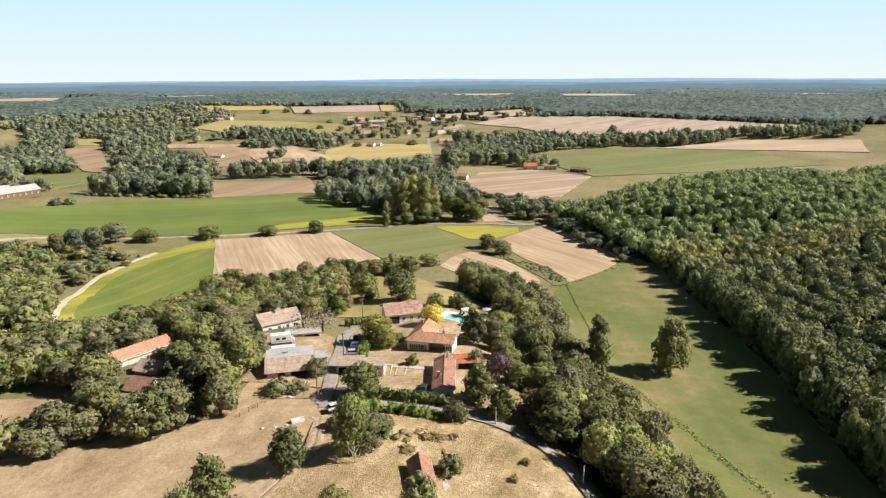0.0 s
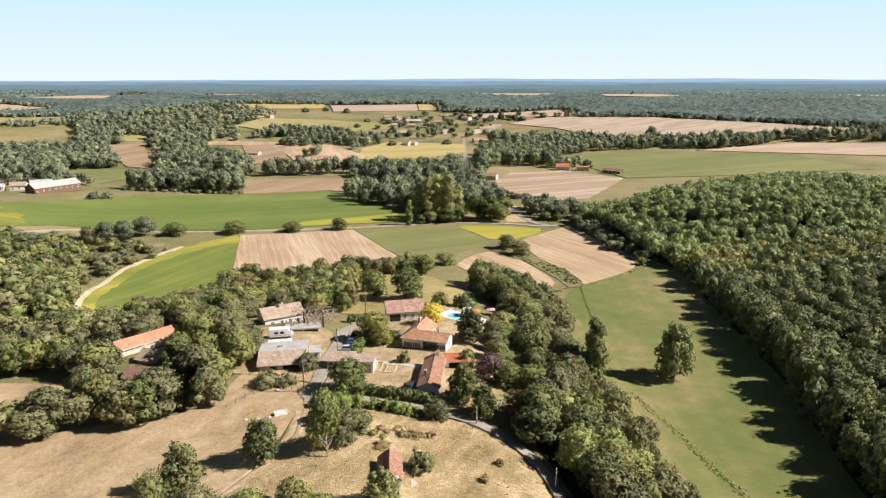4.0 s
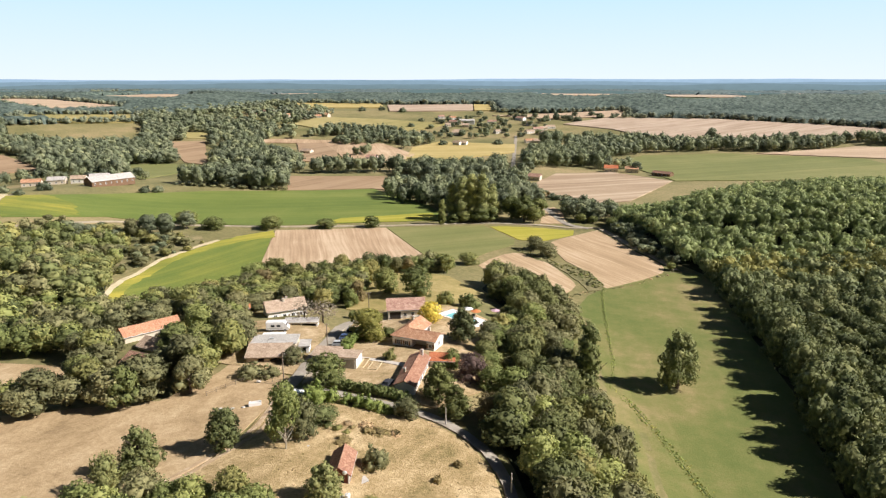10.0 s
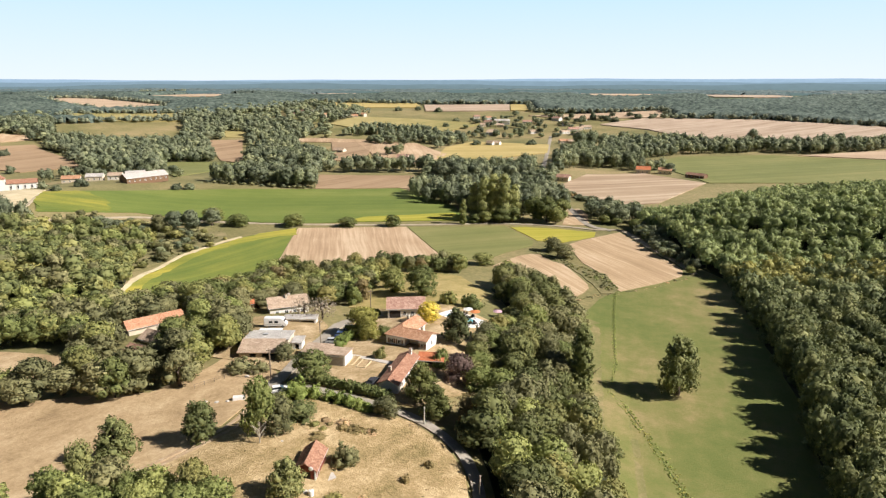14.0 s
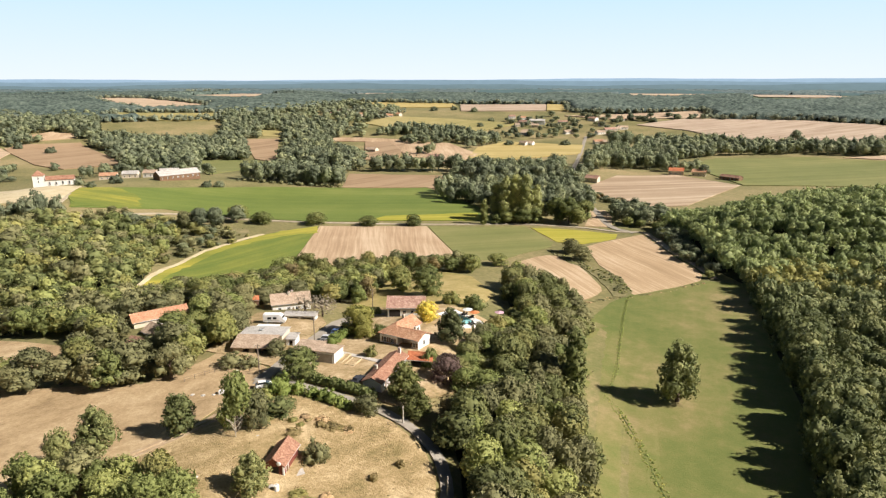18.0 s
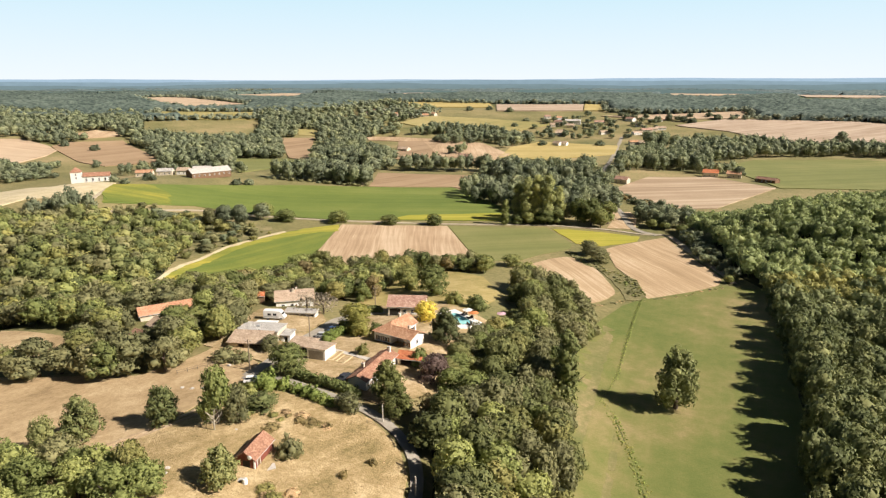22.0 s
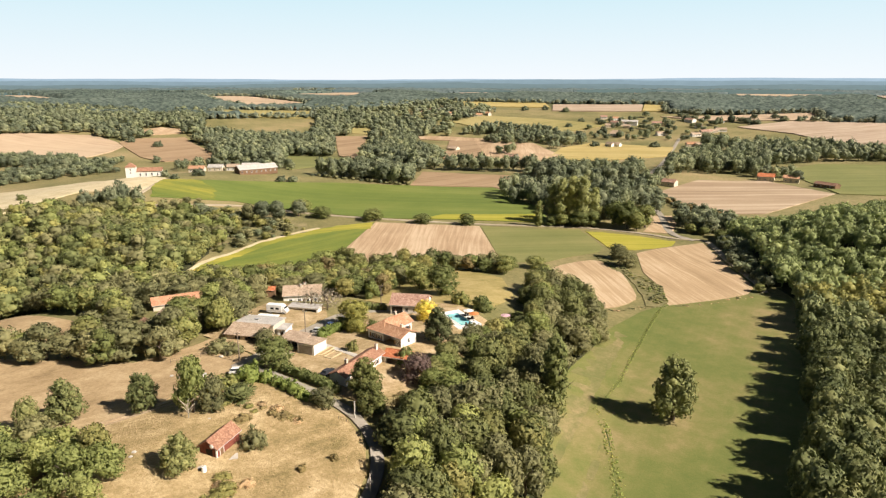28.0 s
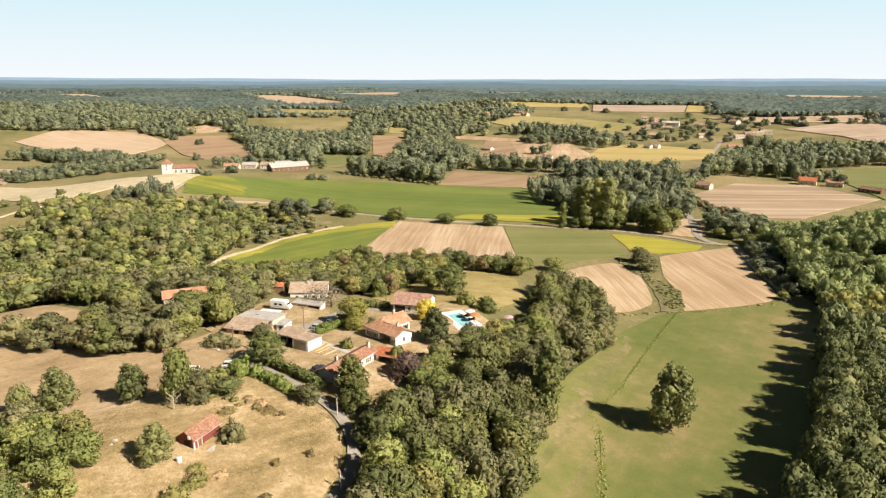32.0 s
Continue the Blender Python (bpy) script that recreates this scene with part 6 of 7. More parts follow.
# L-shaped house
h = gable_house("house", 9.94, -26.06, -15.1, 9.3, 5.9, 1.9, 5.1, 6.3, RENDER_WHITE, TILE_ORANGE, "long white house with orange tiles and a shaded porch", front_open=(2.9, 7.0))
window(h, "front", 8.1, 1.0, 1.0, 1.2, 9.3, 5.9, PLANK)
window(h, "right", 2.9, 1.1, 0.9, 1.3, 9.3, 5.9)
chimney(h, 6.2, 3.6, 3.6, 5.2)
g = gable_house("house_wing", 12.65, -26.76, 74.9, 11.3, 5.75, 1.6, 5.15, 6.9, RENDER_WHITE, TILE_ORANGE, "white wing with a hipped roof of orange clay tiles", category="house wing", hip=3.7)
for at in (7.3, 9.7):
    window(g, "front", at, 1.3, 0.9, 1.2, 11.3, 5.75, PLANK)
for at in (1.6, 4.0):
    window(g, "left", at, 1.1, 1.0, 1.3, 11.3, 5.75, PLANK)
chimney(g, 8.8, 3.9, 4.2, 6.0)
# Long house by the lane, and its annex
h = gable_house("house", 18.3, -53.9, 87.5, 16.2, 4.5, 2.0, 4.8, 5.8, RENDER_WHITE, TILE_RED, "long narrow white house with old red roof tiles", over=0.35)
for at in (3.0, 6.5, 10.0, 13.0):
    window(h, "front", at, 0.9, 0.9, 1.2, 16.2, 4.5, PLANK)
door(h, "front", 8.3, 0.1, 1.0, 2.05, 16.2, 4.5, WHITE)
chimney(h, 15.2, 1.6, 3.0, 5.0, RENDER_WHITE)
chimney(h, 5.2, 3.5, 2.8, 4.5)
h = gable_house("annex", 19.3, -38.4, 4.0, 6.0, 4.6, 1.6, 4.2, 5.2, RENDER_CREAM, TILE_NEW, "small annex under bright new red tiles", 0.3, category="annex", front_open=(0.8, 5.6))
h = gable_house("garden_shed", 25.4, -36.6, 2.0, 5.0, 2.6, 0.5, 2.7, 3.2, RENDER_WHITE, TILE_ORANGE, "low white outhouse with orange tiles", 0.25, category="shed")
# House at the back left
h = gable_house("house", -35.6, -7.0, 33.0, 11.8, 8.4, -1.4, 2.6, 4.6, RENDER_WHITE, TILE_TAN, "cream house with pale tan roof tiles")
for at in (2.2, 5.0, 7.6, 10.0):
    window(h, "front", at, 1.5, 1.0, 1.3, 11.8, 8.4, WHITE)
door(h, "front", 6.3, 0.4, 1.0, 2.1, 11.8, 8.4, PLANK)
chimney(h, 5.5, 3.4, 4.0, 6.6)
chimney(h, 6.6, 4.4, 4.6, 6.7)
part("terrace", boxed(-1.0, -3.2, -1.5, 9.0, -0.02, 0.35), CONCRETE, h)


def lean_roof_block(name, x, y, turn, length, depth, base, front, back, wall_mat, roof_mat, label, openings=(), over=0.3, category="outbuilding"):
    """A block under one gently sloping roof, with open bays in front."""
    h0 = empty(name, pose(x, y, base, 0, 0, turn))
    f, r, w, lo = front - base, back - base, 0.3, -1.5
    x0 = 0.0
    for a, b in list(openings) + [(length, length)]:
        if a > x0:
            part("front_wall", boxed(x0, 0, lo, a, w, f), wall_mat, h0)
        if b > a:
            part("lintel", boxed(a, 0, f - 0.4, b, w, f), wall_mat, h0)
            # Dark sheet paints the shade inside the bay.
            part("bay_shade", boxed(a, 1.6, lo, b, 1.7, f - 0.1), DARK, h0)
        x0 = b
    part("back_wall", boxed(0, depth - w, lo, length, depth, r), wall_mat, h0)
    for gx in (0, length - w):
        bm = bmesh.new()
        quad = [(w, lo), (depth - w, lo), (depth - w, r), (w, f)]
        a = [bm.verts.new((gx, p, q)) for p, q in quad]
        b = [bm.verts.new((gx + w, p, q)) for p, q in quad]
        bm.faces.new(a[::-1])
        bm.faces.new(b)
        for i in range(4):
            j = (i + 1) % 4
            bm.faces.new((a[i], a[j], b[j], b[i]))
        bmesh.ops.recalc_face_normals(bm, faces=bm.faces[:])
        part("side_wall", bm, wall_mat, h0)
    k = (r - f) / depth * over
    slope_part("roof_slope", h0, roof_mat, [(-over, -over, f - k), (length + over, -over, f - k), (length + over, depth + over, r + k), (-over, depth + over, r + k)])
    return tagged(h0, label, category)


g = lean_roof_block("garage", -2.9, -43.5, 1.0, 5.0, 5.6, 3.0, 5.9, 5.4, RENDER_WHITE, TILE_TAN, "square white garage with a flat tan roof", category="garage")
part("garage_door", boxed(0.5, -0.06, 0, 4.5, -0.004, 2.35), BLOCK_GREY, g, "grey metal garage door")
g = lean_roof_block("carport", -9.4, -42.0, 2.0, 6.4, 4.4, 3.0, 5.3, 5.8, BLOCK_GREY, TILE_TAN, "open carport with a flat tan tiled roof", ((0.5, 3.0), (3.3, 6.0)), category="carport")
b = lean_roof_block("barn", -25.4, -44.6, 12.0, 10.2, 5.0, 2.5, 4.9, 6.1, STONE, TILE_TAN, "old stone barn with a tan tiled roof and open bays", ((2.6, 4.2), (5.6, 9.4)), 0.45, "barn")
part("bay_post", boxed(7.4, 0.05, -1.5, 7.65, 0.28, 2.0), PLANK, b)
g = lean_roof_block("barn_lean_to", -26.6, -39.2, 12.0, 11.2, 7.0, 2.3, 6.0, 5.6, RENDER_CREAM, SHEET_GREY, "barn extension roofed with pale grey corrugated sheets", category="barn")
part("skylight", boxed(4.2, 3.0, 3.9, 5.2, 3.9, 4.02), GREY_METAL, g)
g = lean_roof_block("white_outhouse", -14.9, -36.2, 12.0, 2.4, 4.0, 2.3, 4.9, 5.0, WHITE, SHEET_GREY, "small white block beside the barn", ((0.7, 1.7),))
g = lean_roof_block("white_store", -27.6, -29.4, 12.0, 5.6, 2.4, 2.0, 4.3, 4.2, WHITE, WHITE, "low flat-roofed white store behind the barn", ((0.8, 2.0),))
g = lean_roof_block("open_store", -27.0, -15.6, 12.0, 9.5, 3.2, 0.4, 2.9, 3.1, RENDER_WHITE, SHEET_GREY, "long low store with a flat pale roof", ((0.6, 4.6), (5.0, 9.0)))
# Red-roofed house among the western trees
h = gable_house("house", -67.0, -31.0, 52.0, 15.5, 5.5, -2.0, 2.4, 4.0, RENDER_CREAM, TILE_TERRA, "orange-roofed house half hidden in trees")
window(h, "front", 4.0, 1.2, 1.0, 1.2, 15.5, 5.5, PLANK)
window(h, "front", 8.0, 1.2, 1.0, 1.2, 15.5, 5.5, PLANK)
h = gable_house("house", -60.6, -35.0, -18.0, 6.5, 6.0, -1.2, 2.0, 3.6, RENDER_CREAM, TILE_TAN, "pale-roofed middle house among trees")
h = gable_house("house", -58.5, -45.5, -14.0, 6.0, 6.5, -0.8, 1.9, 3.6, RENDER_CREAM, TILE_BROWN, "dark brown-roofed house among trees")
h = gable_house("garden_shed", -47.5, -3.0, 30.0, 4.0, 3.0, -4.0, 1.6, 2.4, PLANK, TILE_NEW, "tiny shed with bright red tiles in the trees", 0.25, category="shed")
# Red shed in the dry field
h = gable_house("shed", 13.6, -89.8, 97.0, 7.0, 3.6, 3.0, 5.4, 6.7, RED_BOARD, TILE_RED, "small dark red shed with a tiled roof in dry grass", 0.35, category="shed")
door(h, "front", 1.5, 0.1, 1.0, 2.0, 7.0, 3.6, PLANK)
part("corner_post", boxed(-0.08, -0.06, -0.6, 0.2, 0.2, 2.35), WHITE, h, "white painted corner post")
# Flat dark panel paints the shade of an open doorway.
part("doorway_shade", boxed(-0.03, 0.9, 0.0, 0.02, 2.3, 2.0), DARK, h)
dish = empty("satellite_dish", pose(13.0, -90.3, 5.9, 0, 0, 97))
bm = bmesh.new()
bmesh.ops.create_uvsphere(bm, u_segments=16, v_segments=8, radius=0.42)
for v in bm.verts:
    v.co.x = -abs(v.co.x) * 0.35
bmesh.ops.remove_doubles(bm, verts=bm.verts[:], dist=0.001)
part("bowl", bm, WHITE, dish, "white shallow bowl")
part("bracket", tube(bmesh.new(), [(-0.05, 0, 0), (0.45, 0, -0.2)], [0.03, 0.03], 6), GREY_METAL, dish)
tagged(dish, "white satellite dish on the gable of the shed", "satellite dish")
s = empty("stone_slab", pose(15.0, -88.0, ground_at(15.0, -88.0) + 0.1, 0, 0, 60))
part("slab", prism([(-1.5, -0.9), (1.0, -1.2), (1.6, 0.4), (0.4, 1.0), (-1.2, 0.8)], -0.3, 0.16), CONCRETE, s)
tagged(s, "pale worn concrete slab beside the shed", "slab")

# ---- pool --------------------------------------------------------------
PX, PY, PZ = 22.0, 2.4, 0.55
pool = empty("swimming_pool", pose(PX, PY, PZ, 0, 0, -38))
deck = bmesh.new()
for c in ((-7.2, -4.0, -1.2, 7.2, -2.2, 0.0), (-7.2, 2.2, -1.2, 7.2, 4.0, 0.0), (-7.2, -2.2, -1.2, -4.6, 2.2, 0.0), (5.8, -2.2, -1.2, 7.2, 2.2, 0.0)):
    box(deck, *c)
part("deck", deck, WHITE, pool, "pale paved pool surround")
rim = bmesh.new()
for c in ((-4.8, -2.4, 0.004, 6.0, -2.0, 0.08), (-4.8, 2.0, 0.004, 6.0, 2.4, 0.08), (-4.8, -2.0, 0.004, -4.4, 2.0, 0.08), (5.6, -2.0, 0.004, 6.0, 2.0, 0.08)):
    box(rim, *c)
part("coping", rim, WHITE, pool)
part("basin", boxed(-4.58, -2.18, -1.1, 5.78, 2.18, -0.95), POOL_TILE, pool)
for c in ((-4.6, -2.2, -0.95, 5.8, -2.12, -0.02), (-4.6, 2.12, -0.95, 5.8, 2.2, -0.02), (-4.6, -2.12, -0.95, -4.52, 2.12, -0.02), (5.72, -2.12, -0.95, 5.8, 2.12, -0.02)):
    part("basin_wall", boxed(*c), POOL_TILE, pool)
part("water", boxed(-4.5, -2.1, -0.9, 5.7, 2.1, -0.1), POOL_WATER, pool, "clear turquoise water").visible_shadow = False
tagged(pool, "turquoise swimming pool with white paving", "pool")


def on_deck(x, y, turn=0):
    return pose(PX, PY, PZ, 0, 0, -38) @ pose(x, y, 0, 0, 0, turn)


def parasol(m, mat, label):
    p = empty("parasol", m)
    part("base", tube(bmesh.new(), [(0, 0, 0), (0, 0, 0.12)], [0.35, 0.3], 10), CONCRETE, p)
    part("pole", tube(bmesh.new(), [(0, 0, 0.1), (0, 0, 2.5)], [0.03, 0.03], 6), GREY_METAL, p)
    bm = bmesh.new()
    top = bm.verts.new((0, 0, 2.75))
    under = bm.verts.new((0, 0, 2.68))
    ring = [bm.verts.new((1.6 * math.cos(k * math.tau / 8), 1.6 * math.sin(k * math.tau / 8), 2.2)) for k in range(8)]
    for k in range(8):
        bm.faces.new((top, ring[k], ring[(k + 1) % 8]))
        bm.faces.new((under, ring[(k + 1) % 8], ring[k]))
    part("canopy", bm, mat, p)
    return tagged(p, label, "parasol")


parasol(on_deck(0.5, 3.2), WHITE, "open white parasol on the pool deck")
parasol(on_deck(3.6, 3.3), ORANGE_CLOTH, "open orange parasol on the pool deck")


parasol(pose(32, 17, ground_at(32, 17) + 0.25), PINK_CLOTH, "faded pink parasol standing on the lawn")


def lounger(m):
    s = empty("sun_lounger", m)
    part("frame", boxed(-0.3, -0.9, 0.22, 0.3, 0.9, 0.3), DARK, s)
    for x in (-0.26, 0.26):
        for y in (-0.8, 0.7):
            part("leg", boxed(x - 0.03, y - 0.03, 0, x + 0.03, y + 0.03, 0.22), DARK, s)
    part("mattress", boxed(-0.28, -0.88, 0.304, 0.28, 0.3, 0.38), DARK, s)
    bm = boxed(-0.28, 0, 0, 0.28, 0.7, 0.08)
    bm.transform(pose(0, 0.3, 0.32, 45))
    part("backrest", bm, DARK, s)
    return tagged(s, "dark sun lounger on the pool deck", "sun lounger", "sun loungers")


first = lounger(on_deck(-1.6, 3.1, 20))
for x, y, a in ((-0.6, 3.2, 10), (1.9, 3.1, -15), (2.6, 3.0, -10), (6.6, 0.4, 80), (6.6, -0.6, 95)):
    copy_thing(first, on_deck(x, y, a))


# ---- vehicles ----------------------------------------------------------
def car(m, mat, label):
    c = empty("car", m)
    bm = bmesh.new()
    side = [(-2.0, 0.35), (-2.05, 0.75), (-1.85, 0.95), (-1.0, 1.0), (1.25, 1.0), (1.95, 0.8), (2.05, 0.55), (2.0, 0.32)]
    a = [bm.verts.new((x, -0.82, z)) for x, z in side]
    b = [bm.verts.new((x, 0.82, z)) for x, z in side]
    bm.faces.new(a)
    bm.faces.new(b[::-1])
    for i in range(len(side)):
        j = (i + 1) % len(side)
        bm.faces.new((a[j], a[i], b[i], b[j]))
    bmesh.ops.recalc_face_normals(bm, faces=bm.faces[:])
    bmesh.ops.bevel(bm, geom=bm.edges[:], offset=0.05, segments=2, affect="EDGES")
    part("body", bm, mat, c)
    bm = bmesh.new()
    cab = [(-1.7, 0.98), (-1.45, 1.4), (0.2, 1.46), (1.05, 0.99)]
    a = [bm.verts.new((x, -0.74 + 0.1 * (z > 1.2), z)) for x, z in cab]
    b = [bm.verts.new((x, 0.74 - 0.1 * (z > 1.2), z)) for x, z in cab]
    bm.faces.new(a)
    bm.faces.new(b[::-1])
    for i in range(4):
        j = (i + 1) % 4
        bm.faces.new((a[j], a[i], b[i], b[j]))
    bmesh.ops.recalc_face_normals(bm, faces=bm.faces[:])
    part("windows", bm, GLASS_DARK, c, "dark car glass")
    part("roof", boxed(-1.45, -0.62, 1.42, 0.22, 0.62, 1.49), mat, c)
    for x in (-1.25, 1.3):
        for y in (-0.78, 0.78):
            w = part("wheel", tube(bmesh.new(), [(x, y - 0.1, 0.32), (x, y + 0.1, 0.32)], [0.32, 0.32], 12), RUBBER, c)
            part("rim", tube(bmesh.new(), [(x, y - 0.115, 0.32), (x, y + 0.115, 0.32)], [0.19, 0.19], 10), GREY_METAL, w)
    for y in (-0.6, 0.6):
        part("headlight", boxed(1.98, y - 0.14, 0.6, 2.07, y + 0.14, 0.74), WHITE, c)
    return tagged(c, label, "car")


def van(m, label, length=6.4):
    """A white camper: high body, cab, windows and wheels."""
    c = empty("camper_van", m)
    bm = boxed(-length / 2, -1.1, 0.45, length / 2 - 1.4, 1.1, 2.8)
    bmesh.ops.bevel(bm, geom=bm.edges[:], offset=0.12, segments=2, affect="EDGES")
    part("body", bm, WHITE, c)
    bm = prism([(length / 2 - 1.42, 0.4), (length / 2 - 0.1, 0.4), (length / 2, 1.0), (length / 2 - 0.55, 1.5), (length / 2 - 1.0, 2.3), (length / 2 - 1.42, 2.7)], -1.0, 1.0)
    bm.transform(Matrix.Rotation(radians(90), 4, "X"))
    part("cab", bm, WHITE, c)
    for x in (-1.8, -0.2):
        part("window", boxed(x, -1.13, 1.4, x + 1.0, -1.09, 2.0), GLASS_DARK, c)
    part("windscreen", boxed(length / 2 - 0.95, -0.85, 1.55, length / 2 - 0.62, 0.85, 2.1), GLASS_DARK, c)
    part("stripe", boxed(-length / 2 + 0.1, -1.125, 0.95, length / 2 - 1.5, -1.095, 1.1), GREY_METAL, c)
    for x in (-length / 2 + 1.4, length / 2 - 1.2):
        for y in (-0.95, 0.95):
            w = part("wheel", tube(bmesh.new(), [(x, y - 0.12, 0.35), (x, y + 0.12, 0.35)], [0.35, 0.35], 12), RUBBER, c)
            part("rim", tube(bmesh.new(), [(x, y - 0.13, 0.35), (x, y + 0.13, 0.35)], [0.2, 0.2], 10), GREY_METAL, w)
    return tagged(c, label, "camper van")


def at_ground(x, y, turn=0, lift=0.3):
    return pose(x, y, ground_at(x, y) + lift, 0, 0, turn)


van(at_ground(-26.6, -21.2, 14), "white camper van parked in the dusty yard")
car(at_ground(-6.6, -28.5, 8, 0.35), CAR_GREY, "grey hatchback parked beside the road")
car(at_ground(-6.4, -22.5, 8, 0.35), CAR_BLUE, "dark blue hatchback parked beside the road")
car(at_ground(-6.4, -15.5, 14, 0.35), CAR_DARK, "dark car parked beside the road")
car(at_ground(11.6, -51.0, 80, 0.3), CAR_DARK, "dark car parked by the long house")
car(at_ground(-6.9, -60.7, 30, 0.35), WHITE, "white car parked beside the lane")


# ---- poles, stones, clutter --------------------------------------------
def utility_pole(x, y, height, label, arm=True, mat=POLE_WOOD):
    p = empty("utility_pole", pose(x, y, ground_at(x, y), 0, 0, 20))
    part("shaft", tube(bmesh.new(), [(0, 0, -0.8), (0, 0, height)], [0.17, 0.11], 8), mat, p)
    if arm:
        part("cross_arm", boxed(-0.7, -0.06, height - 0.5, 0.7, 0.06, height - 0.38), mat, p)
        for k in (-0.6, 0, 0.6):
            part("insulator", tube(bmesh.new(), [(k, 0, height - 0.38), (k, 0, height - 0.18)], [0.05, 0.04], 6), WHITE, p)
    return tagged(p, label, "utility pole")


utility_pole(-11.8, -54.8, 8.0, "tall weathered wooden utility pole by the road")
utility_pole(-8.9, -31.8, 7.5, "wooden utility pole beside the village road")
utility_pole(26.8, -63.9, 4.2, "short grey pole beside the lane", False, CONCRETE)
utility_pole(41.2, -82.0, 4.2, "short grey pole beside the lane", False, CONCRETE)
utility_pole(-8.0, 8.0, 7.5, "wooden utility pole behind the hedge")


def boulder(x, y, r, mat, label, name="boulder", flat=0.55):
    rr = random.Random(int(x * 31 + y * 7))
    o = empty(name, pose(x, y, ground_at(x, y) + 0.2, 0, 0, rr.uniform(0, 360)))
    bm = bmesh.new()
    bmesh.ops.create_icosphere(bm, subdivisions=2, radius=r)
    for v in bm.verts:
        v.co *= 1 + 0.35 * noise.noise(v.co * 1.7 / r + Vector((x, y, 0)))
        v.co.z *= flat
    part("stone", bm, mat, o)
    return tagged(o, label, "stone")


for x, y, r in ((-18.2, -54.2, 0.9), (-21, -67.4, 0.8), (-16.3, -66.4, 0.7), (-11.2, -64, 0.6), (-18.4, -67.2, 0.8), (13.2, -93.6, 0.9), (0.6, -96.6, 0.8), (1.4, -98.0, 0.6), (3.0, -80.5, 0.5)):
    boulder(x, y, r * 0.62, CONCRETE, "pale whitish stone lying in dry grass")
tk = empty("water_trough", at_ground(-14.2, -65.2, 24, 0.2))
for c in ((-1.3, -0.5, 0, 1.3, 0.5, 0.12), (-1.3, -0.5, 0.12, 1.3, -0.4, 0.75), (-1.3, 0.4, 0.12, 1.3, 0.5, 0.75), (-1.3, -0.4, 0.12, -1.2, 0.4, 0.75), (1.2, -0.4, 0.12, 1.3, 0.4, 0.75)):
    part("side", boxed(*c), WHITE, tk)
tagged(tk, "white open water trough in the pasture", "trough")
tank = empty("water_tank", at_ground(14.5, -94.0, 0, 0.25))
part("barrel", tube(bmesh.new(), [(0, 0, 0), (0, 0, 1.0), (0, 0, 1.1)], [0.45, 0.45, 0.3], 14), WHITE, tank)
part("lid", tube(bmesh.new(), [(0, 0, 1.1), (0, 0, 1.16)], [0.2, 0.18], 10), CONCRETE, tank)
tagged(tank, "round white water barrel standing in dry grass", "barrel")


def fence(points, label, spacing=2.2, height=1.1):
    f = empty("fence", pose(points[0][0], points[0][1], ground_at(*points[0])))
    inv = f.matrix_world.inverted()
    for (x0, y0), (x1, y1) in zip(points, points[1:]):
        n = max(1, int(math.hypot(x1 - x0, y1 - y0) / spacing))
        for k in range(n):
            x, y = x0 + (x1 - x0) * k / n, y0 + (y1 - y0) * k / n
            x2, y2 = x0 + (x1 - x0) * (k + 1) / n, y0 + (y1 - y0) * (k + 1) / n
            z, z2 = ground_at(x, y) + 0.2, ground_at(x2, y2) + 0.2
            bm = tube(bmesh.new(), [(x, y, z - 0.6), (x, y, z + height)], [0.07, 0.06], 5)
            bm.transform(inv)
            part("post", bm, POLE_WOOD, f)
            for q in (0.45, 0.9):
                bm = tube(bmesh.new(), [(x, y, z + q * height), (x2, y2, z2 + q * height)], [0.03, 0.03], 4)
                bm.transform(inv)
                part("rail", bm, POLE_WOOD, f)
    return tagged(f, label, "fence")


fence([(-27, -62), (-20, -52.5), (-12.5, -54.5)], "thin weathered wooden pasture fence")
for x, y, w, d, a in ((6.0, -40.8, 2.5, 4.7, -4), (2.9, -39.6, 1.6, 5.8, -2)):
    bed = empty("garden_bed", pose(x, y, ground_at(x, y) + 0.2, 0, 0, a))
    for c in ((-w / 2, -d / 2, 0, w / 2, -d / 2 + 0.22, 0.28), (-w / 2, d / 2 - 0.22, 0, w / 2, d / 2, 0.28), (-w / 2, -d / 2 + 0.22, 0, -w / 2 + 0.22, d / 2 - 0.22, 0.28), (w / 2 - 0.22, -d / 2 + 0.22, 0, w / 2, d / 2 - 0.22, 0.28)):
        part("board", boxed(*c), STRAW_BOARD, bed)
    part("soil", boxed(-w / 2 + 0.23, -d / 2 + 0.23, -0.2, w / 2 - 0.23, d / 2 - 0.23, 0.1), GRASS_YARD, bed, "dry garden soil")
    tagged(bed, "rectangular vegetable bed edged with pale timber", "garden bed", "garden beds")
fence([(24.2, -66.0), (27.8, -65.9)], "short wooden barrier beside the lane", 1.8, 0.8)

# ---- far buildings -----------------------------------------------------
def far_house(x, y, turn, length, depth, eave, ridge, wall, roof, label, name="house"):
    b = ground_at(x, y)
    h1 = gable_house(name, x, y, turn, length, depth, b, b + eave, b + ridge, wall, roof, label, 0.4)
    for k in range(max(1, int(length / 4))):
        window(h1, "front", 2 + k * 4.0, 1.0, 1.0, 1.3, length, depth)
    return h1


ch = empty("church", pose(-319, 175, ground_at(-314, 180) - 0.5, 0, 0, 40))
part("tower", boxed(-1.0, 0.4, -2, 5.8, 7.2, 8.2), RENDER_WHITE, ch)
bm = bmesh.new()
top = bm.verts.new((2.4, 3.8, 11.8))
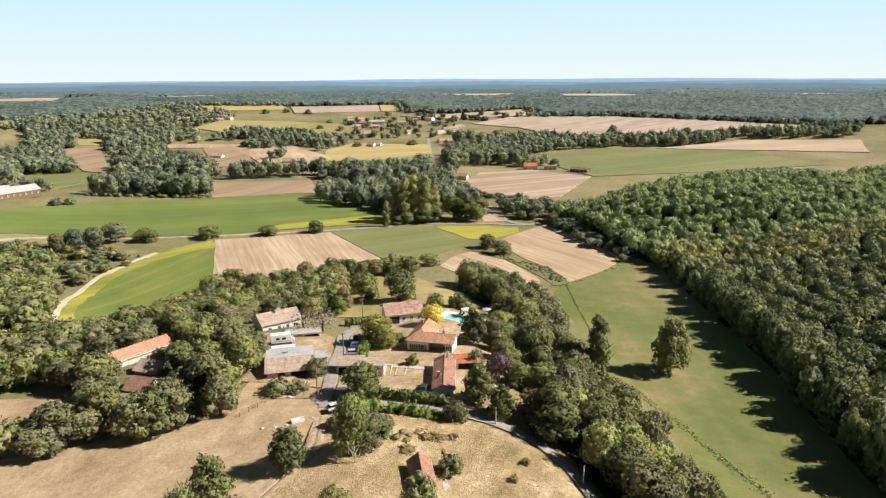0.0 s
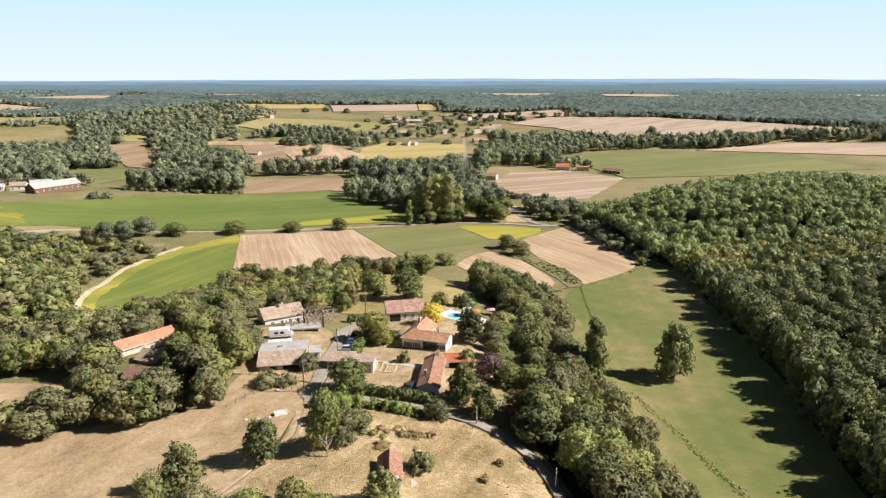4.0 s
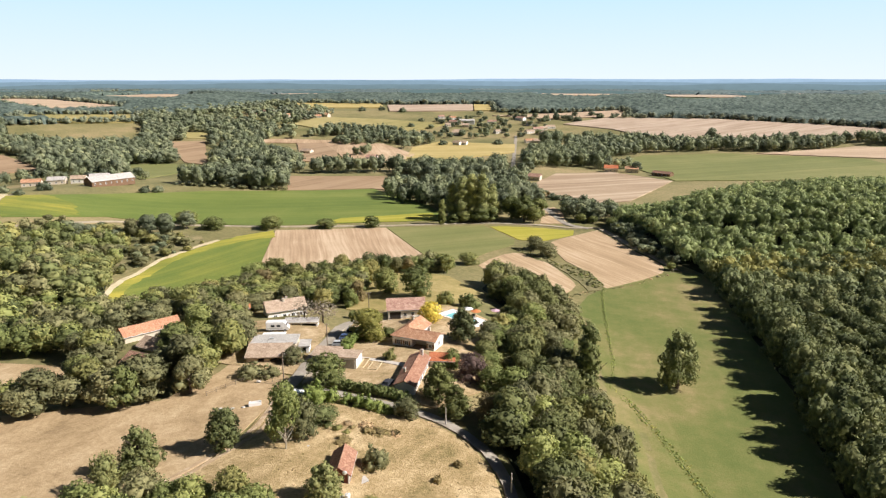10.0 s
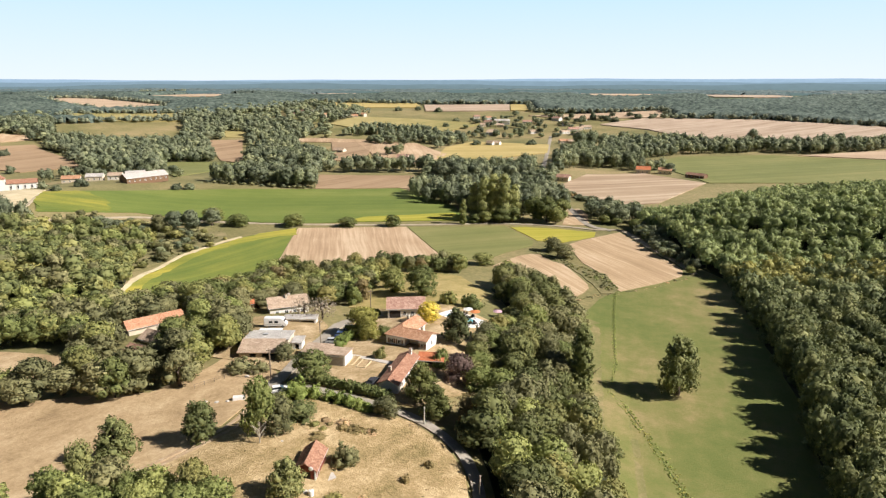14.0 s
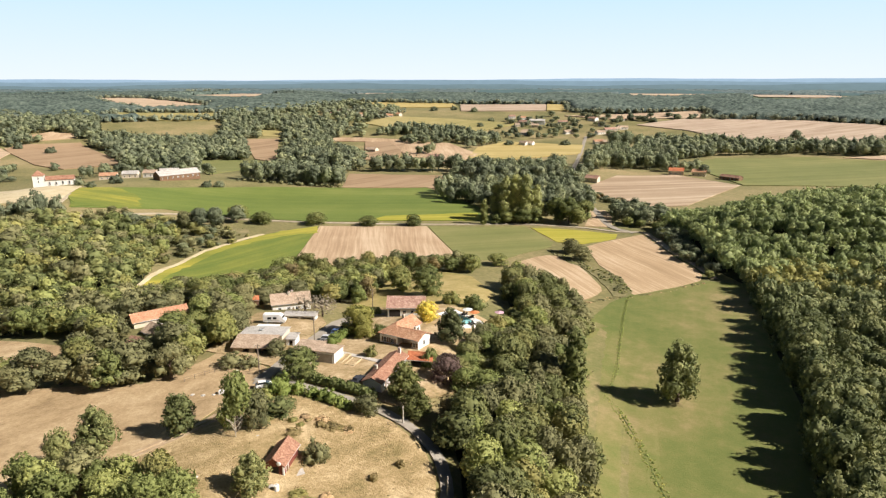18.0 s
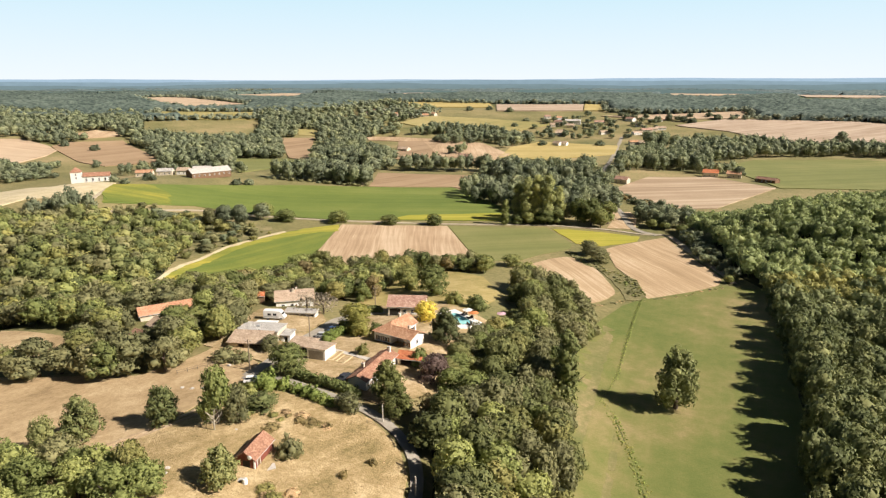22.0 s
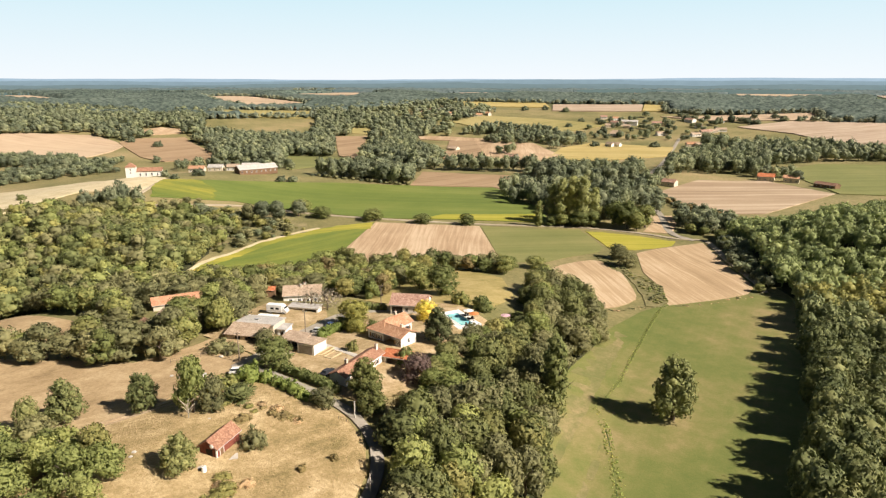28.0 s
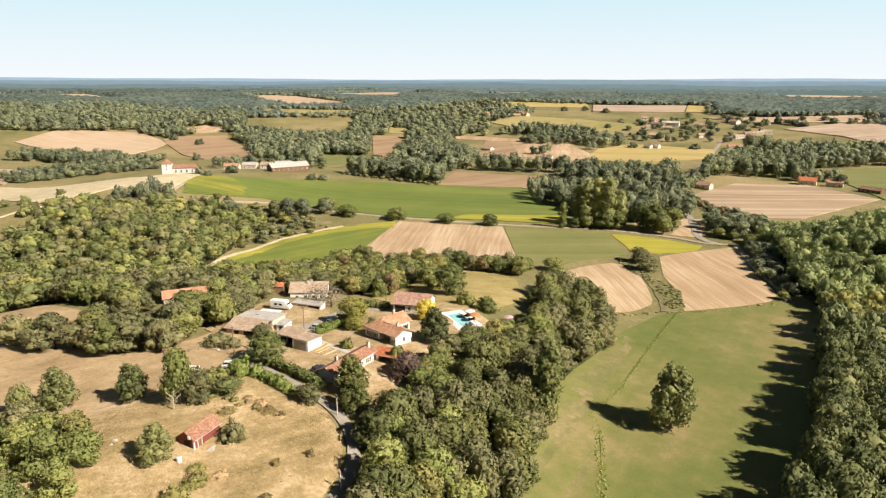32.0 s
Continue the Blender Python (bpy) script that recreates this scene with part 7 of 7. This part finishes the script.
ring = [bm.verts.new(c) for c in ((-1.4, 0.0, 8.2), (6.2, 0.0, 8.2), (6.2, 7.6, 8.2), (-1.4, 7.6, 8.2))]
bm.faces.new(ring[::-1])
for k in range(4):
    bm.faces.new((top, ring[k], ring[(k + 1) % 4]))
part("tower_roof", bm, TILE_RED, ch, "pointed brown tiled tower roof")
for z in (3.4, 5.8):
    win = window(ch, "front", 2.4, z, 0.9, 1.5, 6.5, 6.5)
    win.location.y = 0.4
part("nave", boxed(5.82, 0.3, -1, 24, 7.5, 5.0), RENDER_WHITE, ch)
slope_part("nave_roof", ch, TILE_RED, [(6.54, -0.2, 4.9), (24.4, -0.2, 4.9), (24.4, 3.9, 7.4), (6.54, 3.9, 7.4)])
slope_part("nave_roof", ch, TILE_RED, [(6.54, 8.0, 4.9), (24.4, 8.0, 4.9), (24.4, 3.9, 7.4), (6.54, 3.9, 7.4)])
for k in range(4):
    window(ch, "front", 9 + 4 * k, 1.8, 1.0, 2.0, 24, 7)
tagged(ch, "white church with a square tower and red roof", "church")
far_house(-270, 240, 62, 32, 12, 3.6, 6.6, PLANK, SHEET_GREY, "long open farm shed with a pale metal roof", "farm_shed")
far_house(-316, 253, 25, 12, 8, 3.5, 5.5, RENDER_CREAM, SHEET_GREY, "grey-roofed cream farm building", "farm_building")
far_house(-302, 260, 20, 10, 7, 3.5, 5.5, RENDER_WHITE, TILE_TAN, "white farm building with tan tiles", "farm_building")
far_house(-292, 268, 35, 14, 8, 4, 6, RENDER_WHITE, SHEET_GREY, "pale farm building with grey roof", "farm_building")
far_house(-337, 252, 27, 13, 7, 3.5, 5.5, RENDER_CREAM, TILE_ORANGE, "orange-roofed cream farmhouse by the church")
far_house(108, 463, -5, 13, 8, 4, 6.5, RENDER_CREAM, TILE_NEW, "red-roofed farmhouse beyond the stubble")
far_house(128, 462, -8, 12, 8, 4, 6, RENDER_CREAM, TILE_ORANGE, "orange-roofed cream farm building beyond fields")
far_house(150, 446, -38, 18, 7, 3, 4.5, PLANK, TILE_BROWN, "dark low farm shed beyond the stubble", "farm_shed")
far_house(20, 408, 15, 14, 8, 3.5, 5.5, RENDER_WHITE, TILE_TAN, "pale house among valley trees")
far_house(36, 392, -20, 11, 7, 3.5, 5.5, RENDER_CREAM, TILE_PINK, "pink-roofed house among valley trees")
far_house(-80, 866, 5, 24, 14, 6, 8, WHITE, SHEET_GREY, "large white hall in the far village", "village_hall")
for k in range(34):
    rr = random.Random(100 + k)
    if k < 18:
        x, y = rr.uniform(-125, 60), rr.uniform(770, 930)
    elif k < 28:
        x, y = rr.uniform(-420, -310), rr.uniform(850, 915)
    else:
        x, y = rr.choice(((-170, 640), (-230, 560), (-140, 520), (-60, 690), (30, 720), (190, 600)))
        x += rr.uniform(-12, 12)
    far_house(x, y, rr.uniform(-40, 40), rr.uniform(10, 16), rr.uniform(7, 9), 3.6, 5.8, rr.choice((RENDER_WHITE, RENDER_CREAM)), rr.choice((TILE_ORANGE, TILE_PINK, TILE_TAN)), rr.choice(("white village house with a clay roof", "cream village house with a clay roof")))
